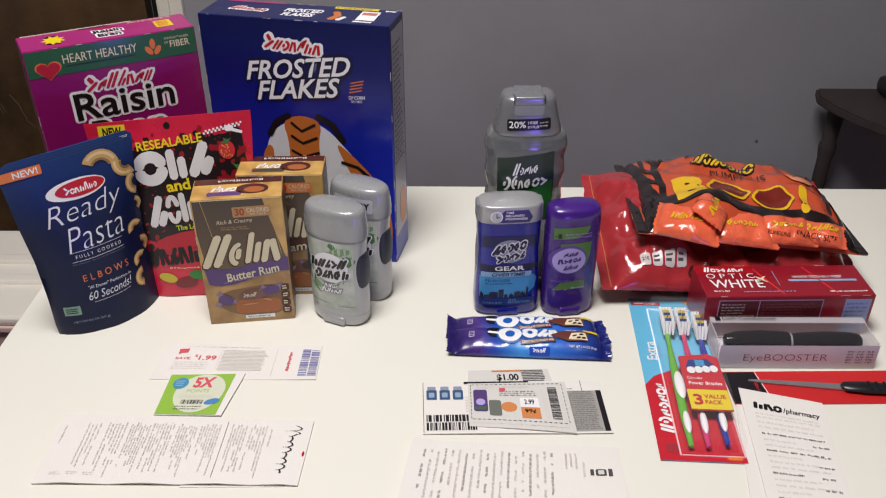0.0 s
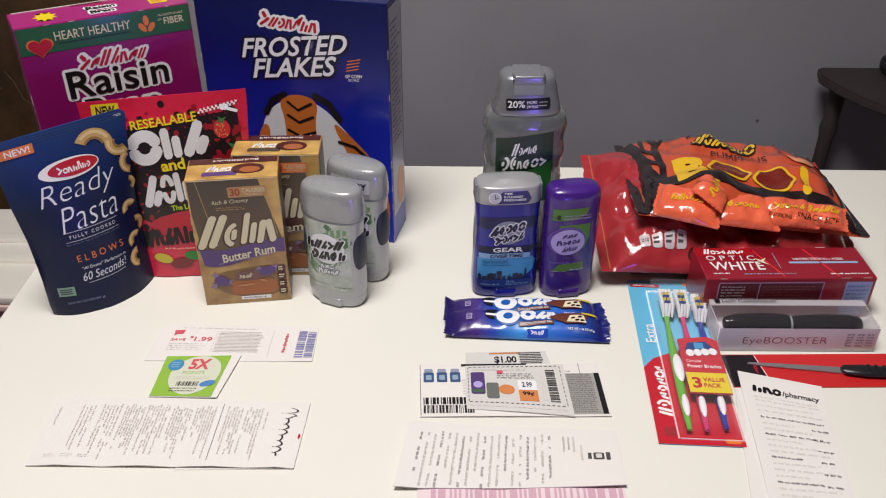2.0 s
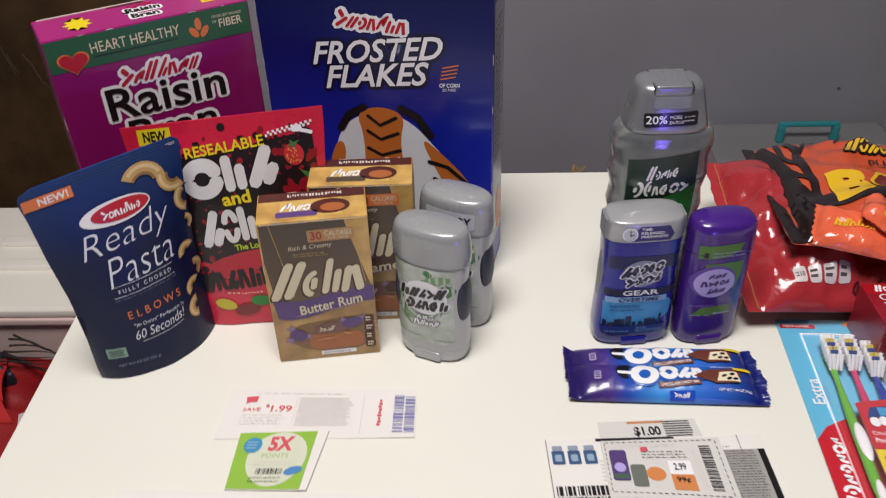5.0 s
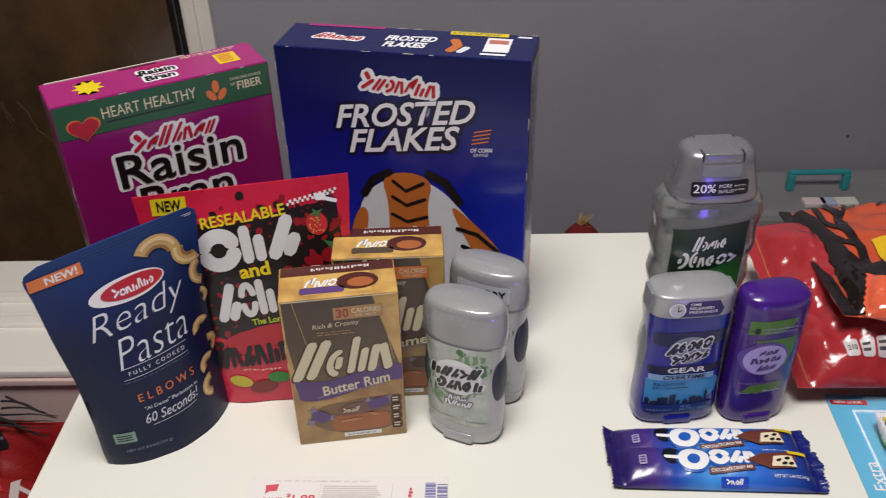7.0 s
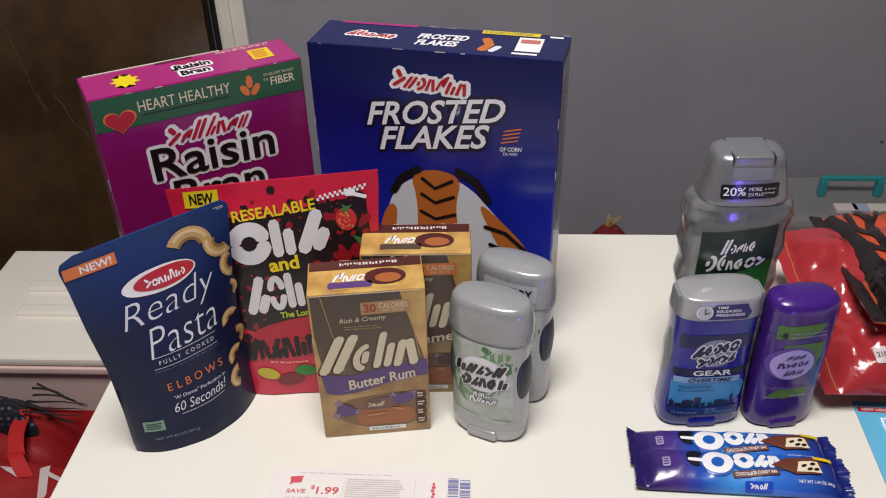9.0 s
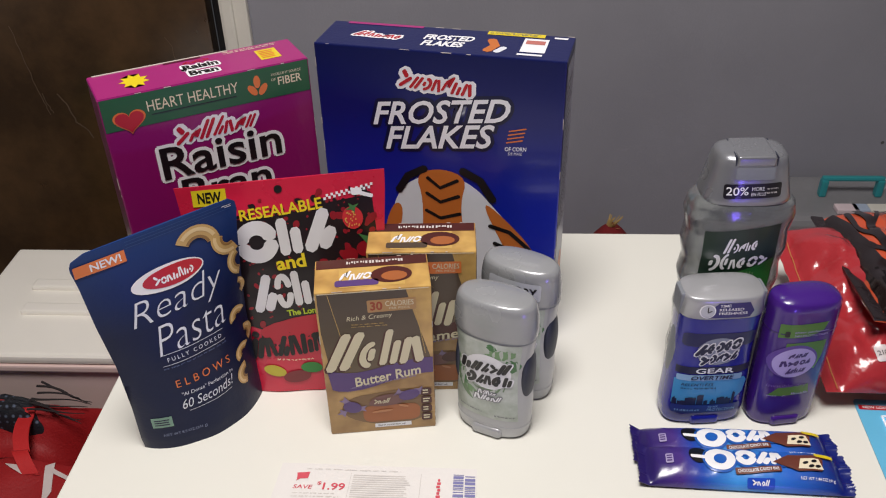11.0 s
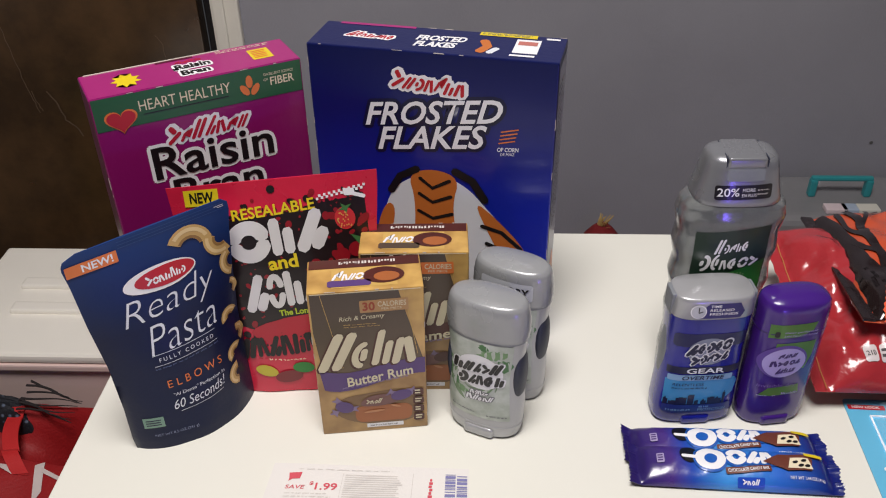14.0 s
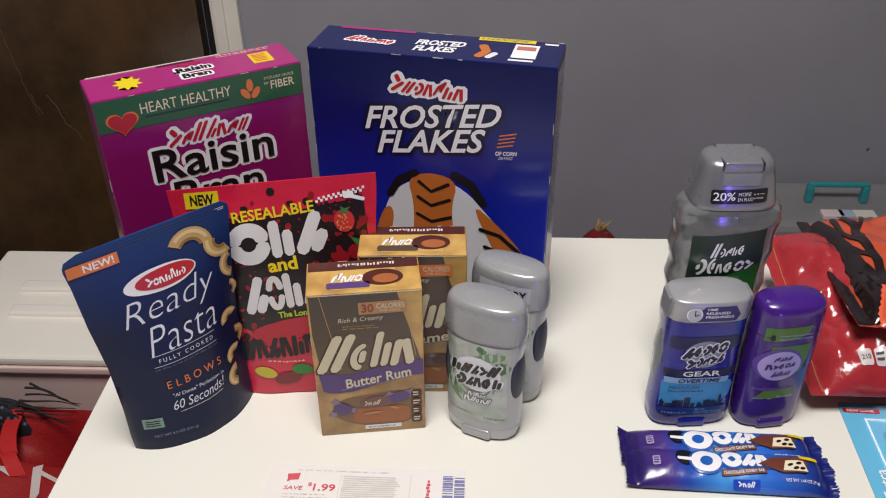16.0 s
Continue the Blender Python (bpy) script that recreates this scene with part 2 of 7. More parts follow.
def letters(body, x0, y0, x1, y1, bold=0.0, shear=0.0, rot=0.0, arc=0.0):
    """Words in the built-in font, fitted to a box, then turned about its middle; arc lifts the middle."""
    cu = bpy.data.curves.new("t", "FONT")
    cu.body, cu.size, cu.offset, cu.shear, cu.resolution_u = body, 1.0, bold, shear, 3
    ob = bpy.data.objects.new("t", cu)
    scene.collection.objects.link(ob)
    dg = bpy.context.evaluated_depsgraph_get()
    me = bpy.data.meshes.new_from_object(ob.evaluated_get(dg))
    bm = bmesh.new()
    bm.from_mesh(me)
    bpy.data.objects.remove(ob)
    bpy.data.curves.remove(cu)
    bpy.data.meshes.remove(me)
    bmesh.ops.triangulate(bm, faces=bm.faces[:])
    xs, ys = [v.co.x for v in bm.verts], [v.co.y for v in bm.verts]
    a, b, c, d = min(xs), max(xs), min(ys), max(ys)
    mx, my = (x0 + x1) / 2, (y0 + y1) / 2
    co, si = math.cos(radians(rot)), math.sin(radians(rot))
    for v in bm.verts:
        t = (v.co.x - a) / (b - a)
        x, y = x0 + t * (x1 - x0) - mx, y0 + (v.co.y - c) / (d - c) * (y1 - y0) - my + arc * 4 * t * (1 - t)
        v.co = Vector((mx + co * x - si * y, my + si * x + co * y, 0))
    return bm


def outline(body, x0, y0, x1, y1, grow, bold=0.0, shear=0.0, rot=0.0):
    """The words again, spread to all sides: the coloured rim behind printed letters."""
    out = bmesh.new()
    for k in range(10):
        a = 2 * math.pi * k / 10
        dx, dy = grow * math.cos(a), grow * math.sin(a)
        one = letters(body, x0 + dx, y0 + dy, x1 + dx, y1 + dy, bold, shear, rot)
        for v in one.verts:
            v.co.z = 2e-6 * k
        me = bpy.data.meshes.new("t")
        one.to_mesh(me)
        one.free()
        out.from_mesh(me)
        bpy.data.meshes.remove(me)
    return out


def printed(name, flat, onto, material, parent, level=1, step=0.0, label=""):
    """Lays a flat shape on a face; step cuts it so that it follows a curved one."""
    if not isinstance(flat, bmesh.types.BMesh):
        # runs of tiny bars need no cutting
        if name in ("small_print", "fact_print") and all(abs(lp[0][0] - lp[2][0]) + abs(lp[0][1] - lp[2][1]) < 0.006 for lp in flat):
            step = 0
        flat = shape(flat)
    if step:
        for ax in (0, 1):
            vs = [v.co[ax] for v in flat.verts]
            k = math.floor(min(vs) / step) + 1
            while k * step < max(vs):
                no = Vector((1, 0, 0)) if ax == 0 else Vector((0, 1, 0))
                bmesh.ops.bisect_plane(flat, geom=flat.verts[:] + flat.edges[:] + flat.faces[:], plane_co=no * k * step, plane_no=no)
                k += 1
        bmesh.ops.triangulate(flat, faces=flat.faces[:])
    for v in flat.verts:
        v.co = Vector(onto(v.co.x, v.co.y, level * 0.00022 + min(v.co.z, 0.00018)))
    ob = part(name, flat, material, parent, label, smooth=bool(step))
    if name in ("barcode", "small_print", "dashed_border", "wordmark", "zip_print", "fact_print", "splash_print"):
        tagged(ob, kind="stuff")
    return ob


def upright_face(u, v, l):
    return (u, -l, v)


# ---- the room ----
WALL_Y = 1.85
structure("floor", box(-2.2, -2.4, -0.1, 2.2, 2.2, 0), M_floor, "brown board floor", "floor")
structure("ceiling", box(-2.2, -2.4, 2.45, 2.2, 2.2, 2.55), M_ceiling, "plain white ceiling", "ceiling")
bm = box(-0.577, WALL_Y, 0, 2.2, WALL_Y + 0.12, 2.45)
box(-2.2, WALL_Y, 0, -1.5, WALL_Y + 0.12, 2.45, bm=bm)
box(-1.5, WALL_Y, 2.06, -0.577, WALL_Y + 0.12, 2.45, bm=bm)
structure("wall_north", bm, M_wall, "plain grey painted wall with small scuffs", "wall")
structure("wall_south", box(-2.2, -2.5, 0, 2.2, -2.4, 2.45), M_white_wall, "pale painted wall", "wall")
structure("wall_west", box(-2.3, -2.5, 0, -2.2, 2.2, 2.45), M_white_wall, "pale painted wall", "wall")
structure("wall_east", box(2.2, -2.5, 0, 2.3, 2.2, 2.45), M_wall, "grey painted wall", "wall")
# wall scuffs
scuff_mat = mat("wall_scuff", (0.12, 0.115, 0.115), 0.9)
for x, z, rx, rz in ((0.668, 0.414, 0.0036, 0.0034),):
    structure("trim", shape([ellipse(0, 0, rx, rz, 12)]), scuff_mat, "dark scuff on the wall", "scuff").matrix_world = pose(x, WALL_Y - 0.0015, z, 90)

# dark door in its opening, standing a little back, and the white casing
door = thing("door_1", pose(-1.06, WALL_Y + 0.04, 0), "dark brown varnished wooden door with pale scratches", "door", kind="structure")
part("door_leaf", box(-0.40, 0, 0.005, 0.392, 0.04, 2.04, 0.003), M_door, door)
scratch = mat("pale_scratch", (0.13, 0.09, 0.06), 0.7, var=0.4, scale=60)
rnd = random.Random(8)
for line, w in ((((-0.009, 0.644), (0.001, 0.575), (0.008, 0.516), (0.016, 0.481), (0.022, 0.452)), 0.001), (((0.05, 0.499), (0.065, 0.47), (0.073, 0.435), (0.093, 0.417), (0.1, 0.398)), 0.0016),
                (((0.016, 0.5), (0.024, 0.47), (0.029, 0.456)), 0.0012), (((-0.2, 0.6), (-0.18, 0.56), (-0.17, 0.51)), 0.001), (((0.3, 0.62), (0.31, 0.6), (0.312, 0.575)), 0.0008)):
    pts = []
    for (a, b), (c, d) in zip(line, line[1:]):
        for k in range(4):
            pts.append((a + (c - a) * k / 4 + rnd.uniform(-0.0015, 0.0015), b + (d - b) * k / 4))
    pts.append(line[-1])
    sc = shape([stroke(pts, w)])
    for v in sc.verts:
        v.co = Vector((v.co.x, -0.0015, v.co.y))
    part("scratch", sc, scratch, door, "thin pale scratch in the varnish")
# black slab puts the shade of the gap beside the leaf into colour
structure("door_gap_backing", box(-0.664, WALL_Y + 0.07, 0, -0.578, WALL_Y + 0.1, 2.06), M_black, "black backing that darkens the gap beside the door leaf", "door stop")
bm = box(-0.625, WALL_Y - 0.018, 0, -0.572, WALL_Y - 0.001, 2.13, 0.004)
box(-0.62, WALL_Y - 0.026, 0, -0.597, WALL_Y - 0.017, 2.13, 0.004, bm=bm)
structure("trim_1", bm, M_trim, "white painted door casing, scuffed", "door trim")
structure("trim_2", box(-1.57, WALL_Y - 0.018, 0, -1.49, WALL_Y - 0.001, 2.13, 0.004), M_trim, "white painted door casing", "door trim")
structure("trim_3", box(-1.57, WALL_Y - 0.0205, 2.06, -0.572, WALL_Y - 0.001, 2.13), M_trim, "white painted door casing", "door trim")
structure("baseboard", box(-0.571, WALL_Y - 0.014, 0, 2.2, WALL_Y - 0.001, 0.09, 0.003), M_trim, "white painted baseboard", "baseboard")

# ---- the table ----
TOP = 0.75
table = thing("table", pose(0.183, 0.695, 0), "white laminate rectangular table with square edges", "table")
part("tabletop", box(-0.61, -0.305, TOP - 0.028, 0.61, 0.305, TOP, 0.0015), M_table, table, "smooth white laminate tabletop")
for sx in (-1, 1):
    for sy in (-1, 1):
        part("leg", box(sx * 0.56 - 0.018, sy * 0.26 - 0.018, 0, sx * 0.56 + 0.018, sy * 0.26 + 0.018, TOP - 0.028, 0.003), M_steel, table, "grey metal leg")

# ---- cartons ----
M_card = mat("raw_cardboard_edge", (0.5, 0.45, 0.4), 0.8)


def carton(name, m, w, d, h, material, label, category, group=""):
    """A printed carton: body with soft worn edges, its origin at the front bottom left corner, and the glued top flap."""
    t = thing(name, m, label, category, group)
    bm = box(0, 0, 0, w, d, h, 0.0012, 2)
    part("body", bm, material, t)
    # rubbed card showing along the folded edges
    rnd = random.Random(name + str(w))
    bm = bmesh.new()
    for (axis, fixed, length) in (("x", 0, w), ("x", 1, w), ("z", 0, h), ("z", 1, h)):
        p = 0.0
        while p < length - 0.006:
            q = min(length - 0.001, p + rnd.uniform(0.002, 0.012))
            if rnd.random() < 0.22:
                g = rnd.uniform(0.00012, 0.0003)
                if axis == "x":
                    y = 0.0002 if not fixed else d - 0.0002
                    box(p + 0.001, y - g, h - 0.0002 - g, q, y + g, h - 0.0002 + g, bm=bm)
                else:
                    x = 0.0002 if not fixed else w - 0.0002
                    box(x - g, 0.0002 - g, p + 0.001, x + g, 0.0002 + g, q, bm=bm)
            p = q + rnd.uniform(0.001, 0.008)
    tagged(part("worn_edge", bm, M_card, t, "rubbed pale card edge"), kind="stuff")
    return t


M_plum = gradient_mat("plum_print", [(0.0, srgb(112, 11, 62)), (0.55, srgb(124, 12, 88)), (1.0, srgb(134, 16, 98))], "Z", 0, 0.24)
M_blue_box = gradient_mat("blue_print", [(0.0, srgb(10, 36, 162)), (0.5, srgb(9, 30, 152)), (0.8, srgb(7, 19, 98)), (1.0, srgb(8, 19, 76))], "Z", 0.0, 0.253)
I_pink = ink("magenta", 172, 46, 122)
I_plumtype = ink("plum_type", 96, 20, 52)
I_leaf = ink("band_green", 38, 98, 58)
I_navy = ink("navy", 18, 22, 62)
I_side = ink("side_print", 190, 192, 200)

# bran cereal carton
RBW, RBD, RBH = 0.154, 0.046, 0.2385
rb = carton("cereal_box", pose(-0.393, 0.797, TOP, 0, 0, 30.1), RBW, RBD, RBH, M_plum,
            "purple and green bran cereal box with white and black lettering", "cereal box", "cereal boxes on the table")
F = upright_face
printed("top_panel", [rrect(0.001, 0.001, RBW - 0.001, RBD - 0.001)], lambda u, v, l: (u, v, RBH + l), I_pink, rb, 1, label="magenta top panel")
printed("band", [rrect(0.001, 0.2135, RBW - 0.001, 0.238)], F, I_leaf, rb, 1, label="green band")
heart = []
for i in range(32):
    a = 2 * math.pi * i / 32
    heart.append((0.0185 + 0.00063 * 16 * math.sin(a) ** 3, 0.2195 + 0.00055 * (13 * math.cos(a) - 5 * math.cos(2 * a) - 2 * math.cos(3 * a) - math.cos(4 * a))))
printed("heart_outline", [[(0.0185 + (x - 0.0185) * 1.14, 0.219 + (y - 0.219) * 1.14) for x, y in heart]], F, I_orange, rb, 2)
printed("heart", [heart], F, I_red, rb, 3, label="printed red heart")
printed("lettering", letters("HEART HEALTHY", 0.032, 0.2235, 0.098, 0.2315, 0.0), F, I_cream, rb, 2)
printed("underline", [rrect(0.034, 0.2205, 0.096, 0.2211)], F, I_black, rb, 2)
for cx, cy, r in ((0.1085, 0.2225, 35), (0.1165, 0.222, -35), (0.1125, 0.2285, 0)):
    printed("flake", [ellipse(cx, cy, 0.0026, 0.005, 16, r)], F, I_orange, rb, 2)
printed("lettering", letters("EXCELLENT SOURCE", 0.124, 0.2305, 0.147, 0.2325), F, I_cream, rb, 2)
printed("lettering", letters("OF", 0.1235, 0.2265, 0.127, 0.2285), F, I_cream, rb, 2)
printed("lettering", letters("FIBER", 0.1285, 0.2225, 0.147, 0.2288, 0.01), F, I_cream, rb, 2)
printed("logo_edge", blocks(0.0465, 0.1935, 0.108, 0.2085, 7, 0.35, 0.0028, 2, 11), F, I_white, rb, 1)
printed("logo", blocks(0.0465, 0.1935, 0.108, 0.2085, 7, 0.35, 0.0, 2, 11), F, I_red, rb, 2, label="plain red shapes of a maker's mark")
for (word, x0, y0, x1, y1) in (("Raisin", 0.033, 0.1665, 0.1245, 0.193), ("Bran", 0.044, 0.139, 0.113, 0.164)):
    printed("lettering_edge", outline(word, x0, y0, x1, y1, 0.0026, 0.014), F, I_white, rb, 1)
    printed("lettering", letters(word, x0, y0, x1, y1, 0.014), F, I_black, rb, 3)
T = lambda u, v, l: (u, v, RBH + l)
printed("sunflower", [[(0.03 + (0.011 if k % 2 else 0.007) * math.cos(k * math.pi / 9), 0.022 + (0.013 if k % 2 else 0.008) * math.sin(k * math.pi / 9)) for k in range(18)]], T, I_yellow, rb, 2)
printed("lettering_edge", outline("Raisin", 0.066, 0.022, 0.092, 0.031, 0.0018, 0.04), T, I_white, rb, 2)
printed("lettering_edge", outline("Bran", 0.068, 0.01, 0.089, 0.019, 0.0018, 0.04), T, I_white, rb, 2)
printed("logo", blocks(0.068, 0.0335, 0.088, 0.0385, 7, 0.3, 0.0, 2, 12), T, I_red, rb, 2)
printed("small_print", lines(0.1, 0.037, 0.148, 0.043, 2, 0.5, 0.2, 5, 12), T, I_cream, rb, 2)
printed("type_bar", [rrect(0.055, 0.0405, 0.083, 0.045)], T, I_plumtype, rb, 2)
printed("lettering", letters("Raisin", 0.066, 0.022, 0.092, 0.031, 0.04), T, I_black, rb, 3)
printed("lettering", letters("Bran", 0.068, 0.01, 0.089, 0.019, 0.04), T, I_black, rb, 3)
printed("coupon_spot", [rrect(0.122, 0.013, 0.138, 0.033)], T, I_yellow, rb, 2)
printed("coupon_print", lines(0.124, 0.015, 0.136, 0.031, 5), T, I_orange, rb, 3)
part("flap", box(0.004, RBD - 0.0025, RBH, RBW - 0.05, RBD - 0.001, RBH + 0.0007), M_card, rb, "torn pale edge of the top flap")

# frosted flakes carton
FW, FD, FH = 0.187, 0.048, 0.2535
ff = carton("cereal_box", pose(-0.253, 0.867, TOP, 0, 0, -11.7), FW, FD, FH, M_blue_box,
            "deep blue corn flakes cereal box with white slanted lettering", "cereal box", "cereal boxes on the table")
printed("logo_edge", blocks(0.065, 0.223, 0.122, 0.238, 7, 0.35, 0.003, -4, 21), F, I_white, ff, 1)
printed("logo", blocks(0.065, 0.223, 0.122, 0.238, 7, 0.35, 0.0, -4, 21), F, I_red, ff, 2, label="plain red shapes of a maker's mark")
for (word, x0, y0, x1, y1, r) in (("FROSTED", 0.041, 0.1975, 0.149, 0.2165, 6.5), ("FLAKES", 0.05, 0.1765, 0.138, 0.196, 6.5)):
    printed("lettering_edge", outline(word, x0, y0, x1, y1, 0.0028, 0.02, 0.4, r), F, I_navy, ff, 1)
    printed("lettering", letters(word, x0, y0, x1, y1, 0.02, 0.4, r), F, I_white, ff, 3)
for k in range(4):
    printed("stripe", [rrect(0.147 - 0.0006 * k, 0.1975 - 0.0032 * k, 0.1605 - 0.0008 * k, 0.1985 - 0.0032 * k, 0.0004, 0, 14)], F, I_orange, ff, 1)
printed("lettering", letters("OF CORN", 0.1445, 0.1805, 0.161, 0.184, 0.02, 0.2, 5), F, I_white, ff, 1)
printed("small_print", letters("DE MAIZ", 0.147, 0.1772, 0.158, 0.1795, 0.0, 0.2, 5), F, I_white, ff, 1)
# the picture on the front, kept to plain colour fields
I_tawny = ink("tawny", 206, 116, 50)
I_bluewhite = ink("blue_white", 232, 236, 244)
printed("picture_field", [soft_loop([(0.032, 0.0), (0.034, 0.06), (0.05, 0.1), (0.058, 0.132), (0.07, 0.146), (0.096, 0.158), (0.122, 0.146), (0.136, 0.13), (0.152, 0.112), (0.168, 0.09), (0.18, 0.06), (0.184, 0.0)])], F, I_bluewhite, ff, 1, label="plain pale field of a printed picture")
for loop in ([(0.078, 0.09), (0.08, 0.13), (0.074, 0.153), (0.096, 0.16), (0.116, 0.153), (0.11, 0.13), (0.113, 0.1), (0.098, 0.084)], [(0.126, 0.136), (0.146, 0.12), (0.17, 0.094), (0.183, 0.06), (0.184, 0.02), (0.17, 0.03), (0.158, 0.07), (0.142, 0.1)], [(0.046, 0.1), (0.056, 0.126), (0.064, 0.12), (0.056, 0.085), (0.044, 0.06)]):
    printed("picture_field", [soft_loop(loop)], F, I_tawny, ff, 2, label="plain orange field of a printed picture")
for pts, w in (([(0.06, 0.136), (0.068, 0.15), (0.082, 0.158)], 0.003), ([(0.112, 0.159), (0.126, 0.152), (0.136, 0.136)], 0.0034), ([(0.134, 0.112), (0.15, 0.108), (0.166, 0.094)], 0.0018), ([(0.138, 0.096), (0.154, 0.09), (0.172, 0.076)], 0.0018),
               ([(0.142, 0.078), (0.158, 0.072), (0.176, 0.056)], 0.002), ([(0.146, 0.056), (0.162, 0.05), (0.178, 0.036)], 0.002), ([(0.084, 0.15), (0.094, 0.142), (0.108, 0.15)], 0.0015), ([(0.083, 0.136), (0.094, 0.129), (0.109, 0.136)], 0.0015), ([(0.082, 0.12), (0.094, 0.114), (0.11, 0.12)], 0.0015)):
    printed("picture_stripe", [stroke(pts, w)], F, I_black, ff, 3, label="black stripe of a printed picture")
T = lambda u, v, l: (u, v, FH + l)
printed("type_bar", [rrect(0.012, 0.0435, 0.072, 0.0475)], T, I_pink, ff, 1)
printed("logo_edge", blocks(0.025, 0.019, 0.062, 0.029, 7, 0.3, 0.002, -3, 22), T, I_white, ff, 1)
printed("logo", blocks(0.025, 0.019, 0.062, 0.029, 7, 0.3, 0.0, -3, 22), T, I_red, ff, 2)
printed("lettering", letters("FROSTED", 0.077, 0.023, 0.115, 0.033, 0.04, 0.25, 2), T, I_white, ff, 1)
printed("lettering", letters("FLAKES", 0.078, 0.011, 0.11, 0.021, 0.04, 0.25, 2), T, I_white, ff, 1)
printed("picture_field", [stroke([(0.128, 0.01), (0.132, 0.02), (0.128, 0.03)], 0.0036)], T, I_tawny, ff, 1)
printed("picture_field", [stroke([(0.135, 0.009), (0.139, 0.017)], 0.0026)], T, I_bluewhite, ff, 1)
printed("type_bar", [rrect(0.122, 0.041, 0.165, 0.0475)], T, I_yellow, ff, 1)
printed("small_print", lines(0.124, 0.042, 0.163, 0.0465, 2, 0.5, 0.2, 4, 9), T, I_grey, ff, 2)
printed("panel", [rrect(0.151, 0.012, 0.169, 0.038)], T, I_white, ff, 1)
printed("panel_print", [rrect(0.153, 0.027, 0.167, 0.034)], T, ink("rose", 200, 120, 110), ff, 2)
printed("type_bar", [rrect(0.15, 0.006, 0.168, 0.009)], T, I_white, ff, 1)
printed("type_bar", [rrect(0.172, 0.041, 0.182, 0.044)], T, I_white, ff, 1)
S = lambda u, v, l: (FW + l, u, v)
printed("side_panel", [rrect(0.004, 0.03, FD - 0.004, FH - 0.006)], S, I_side, ff, 1, label="pale side panel with small print")
printed("small_print", lines(0.007, 0.11, FD - 0.008, 0.235, 22, 0.4, 0.4, 9, 6), S, I_type, ff, 2)
printed("side_spot", [ellipse(0.03, 0.055, 0.012, 0.022)], S, I_orange, ff, 2)
S = lambda u, v, l: (-l, u, v)
printed("side_panel", [rrect(0.004, 0.006, FD - 0.004, FH - 0.006)], S, I_side, ff, 1, label="pale side panel with small print")
S = lambda u, v, l: (RBW + l, u, v)
printed("side_panel", [rrect(0.004, 0.006, RBD - 0.004, RBH - 0.006)], S, I_side, rb, 1, label="pale side panel with small print")

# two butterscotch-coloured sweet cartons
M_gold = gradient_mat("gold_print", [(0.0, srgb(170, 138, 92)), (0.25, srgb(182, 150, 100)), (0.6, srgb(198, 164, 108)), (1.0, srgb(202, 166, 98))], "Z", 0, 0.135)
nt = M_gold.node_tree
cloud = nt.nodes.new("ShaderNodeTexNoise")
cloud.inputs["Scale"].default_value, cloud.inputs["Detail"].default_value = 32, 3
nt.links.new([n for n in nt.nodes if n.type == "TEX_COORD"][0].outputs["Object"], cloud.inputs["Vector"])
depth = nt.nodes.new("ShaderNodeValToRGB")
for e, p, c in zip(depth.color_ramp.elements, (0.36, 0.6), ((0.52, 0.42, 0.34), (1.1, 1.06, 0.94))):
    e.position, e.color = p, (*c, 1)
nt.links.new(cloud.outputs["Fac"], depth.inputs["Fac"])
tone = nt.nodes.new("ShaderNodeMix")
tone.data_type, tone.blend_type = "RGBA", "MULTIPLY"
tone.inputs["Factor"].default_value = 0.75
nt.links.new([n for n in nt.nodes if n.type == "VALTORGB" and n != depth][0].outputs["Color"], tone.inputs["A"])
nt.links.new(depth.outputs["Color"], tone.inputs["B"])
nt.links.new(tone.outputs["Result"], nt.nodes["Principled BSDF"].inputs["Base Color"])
I_brown = ink("brown", 88, 73, 59)
I_brown2 = ink("dark_brown", 84, 40, 34)
I_purple = ink("purple", 96, 70, 130)
I_caramel = ink("caramel", 176, 104, 58)
I_ivory = ink("ivory", 235, 225, 190)
I_gold = ink("gold", 216, 178, 100)
NW, ND, NH = 0.0795, 0.0385, 0.1345


M_panel = gradient_mat("brown_panel_print", [(0.0, srgb(104, 88, 66)), (0.45, srgb(84, 68, 54)), (1.0, srgb(70, 56, 48))], "Z", 0.058, 0.134)


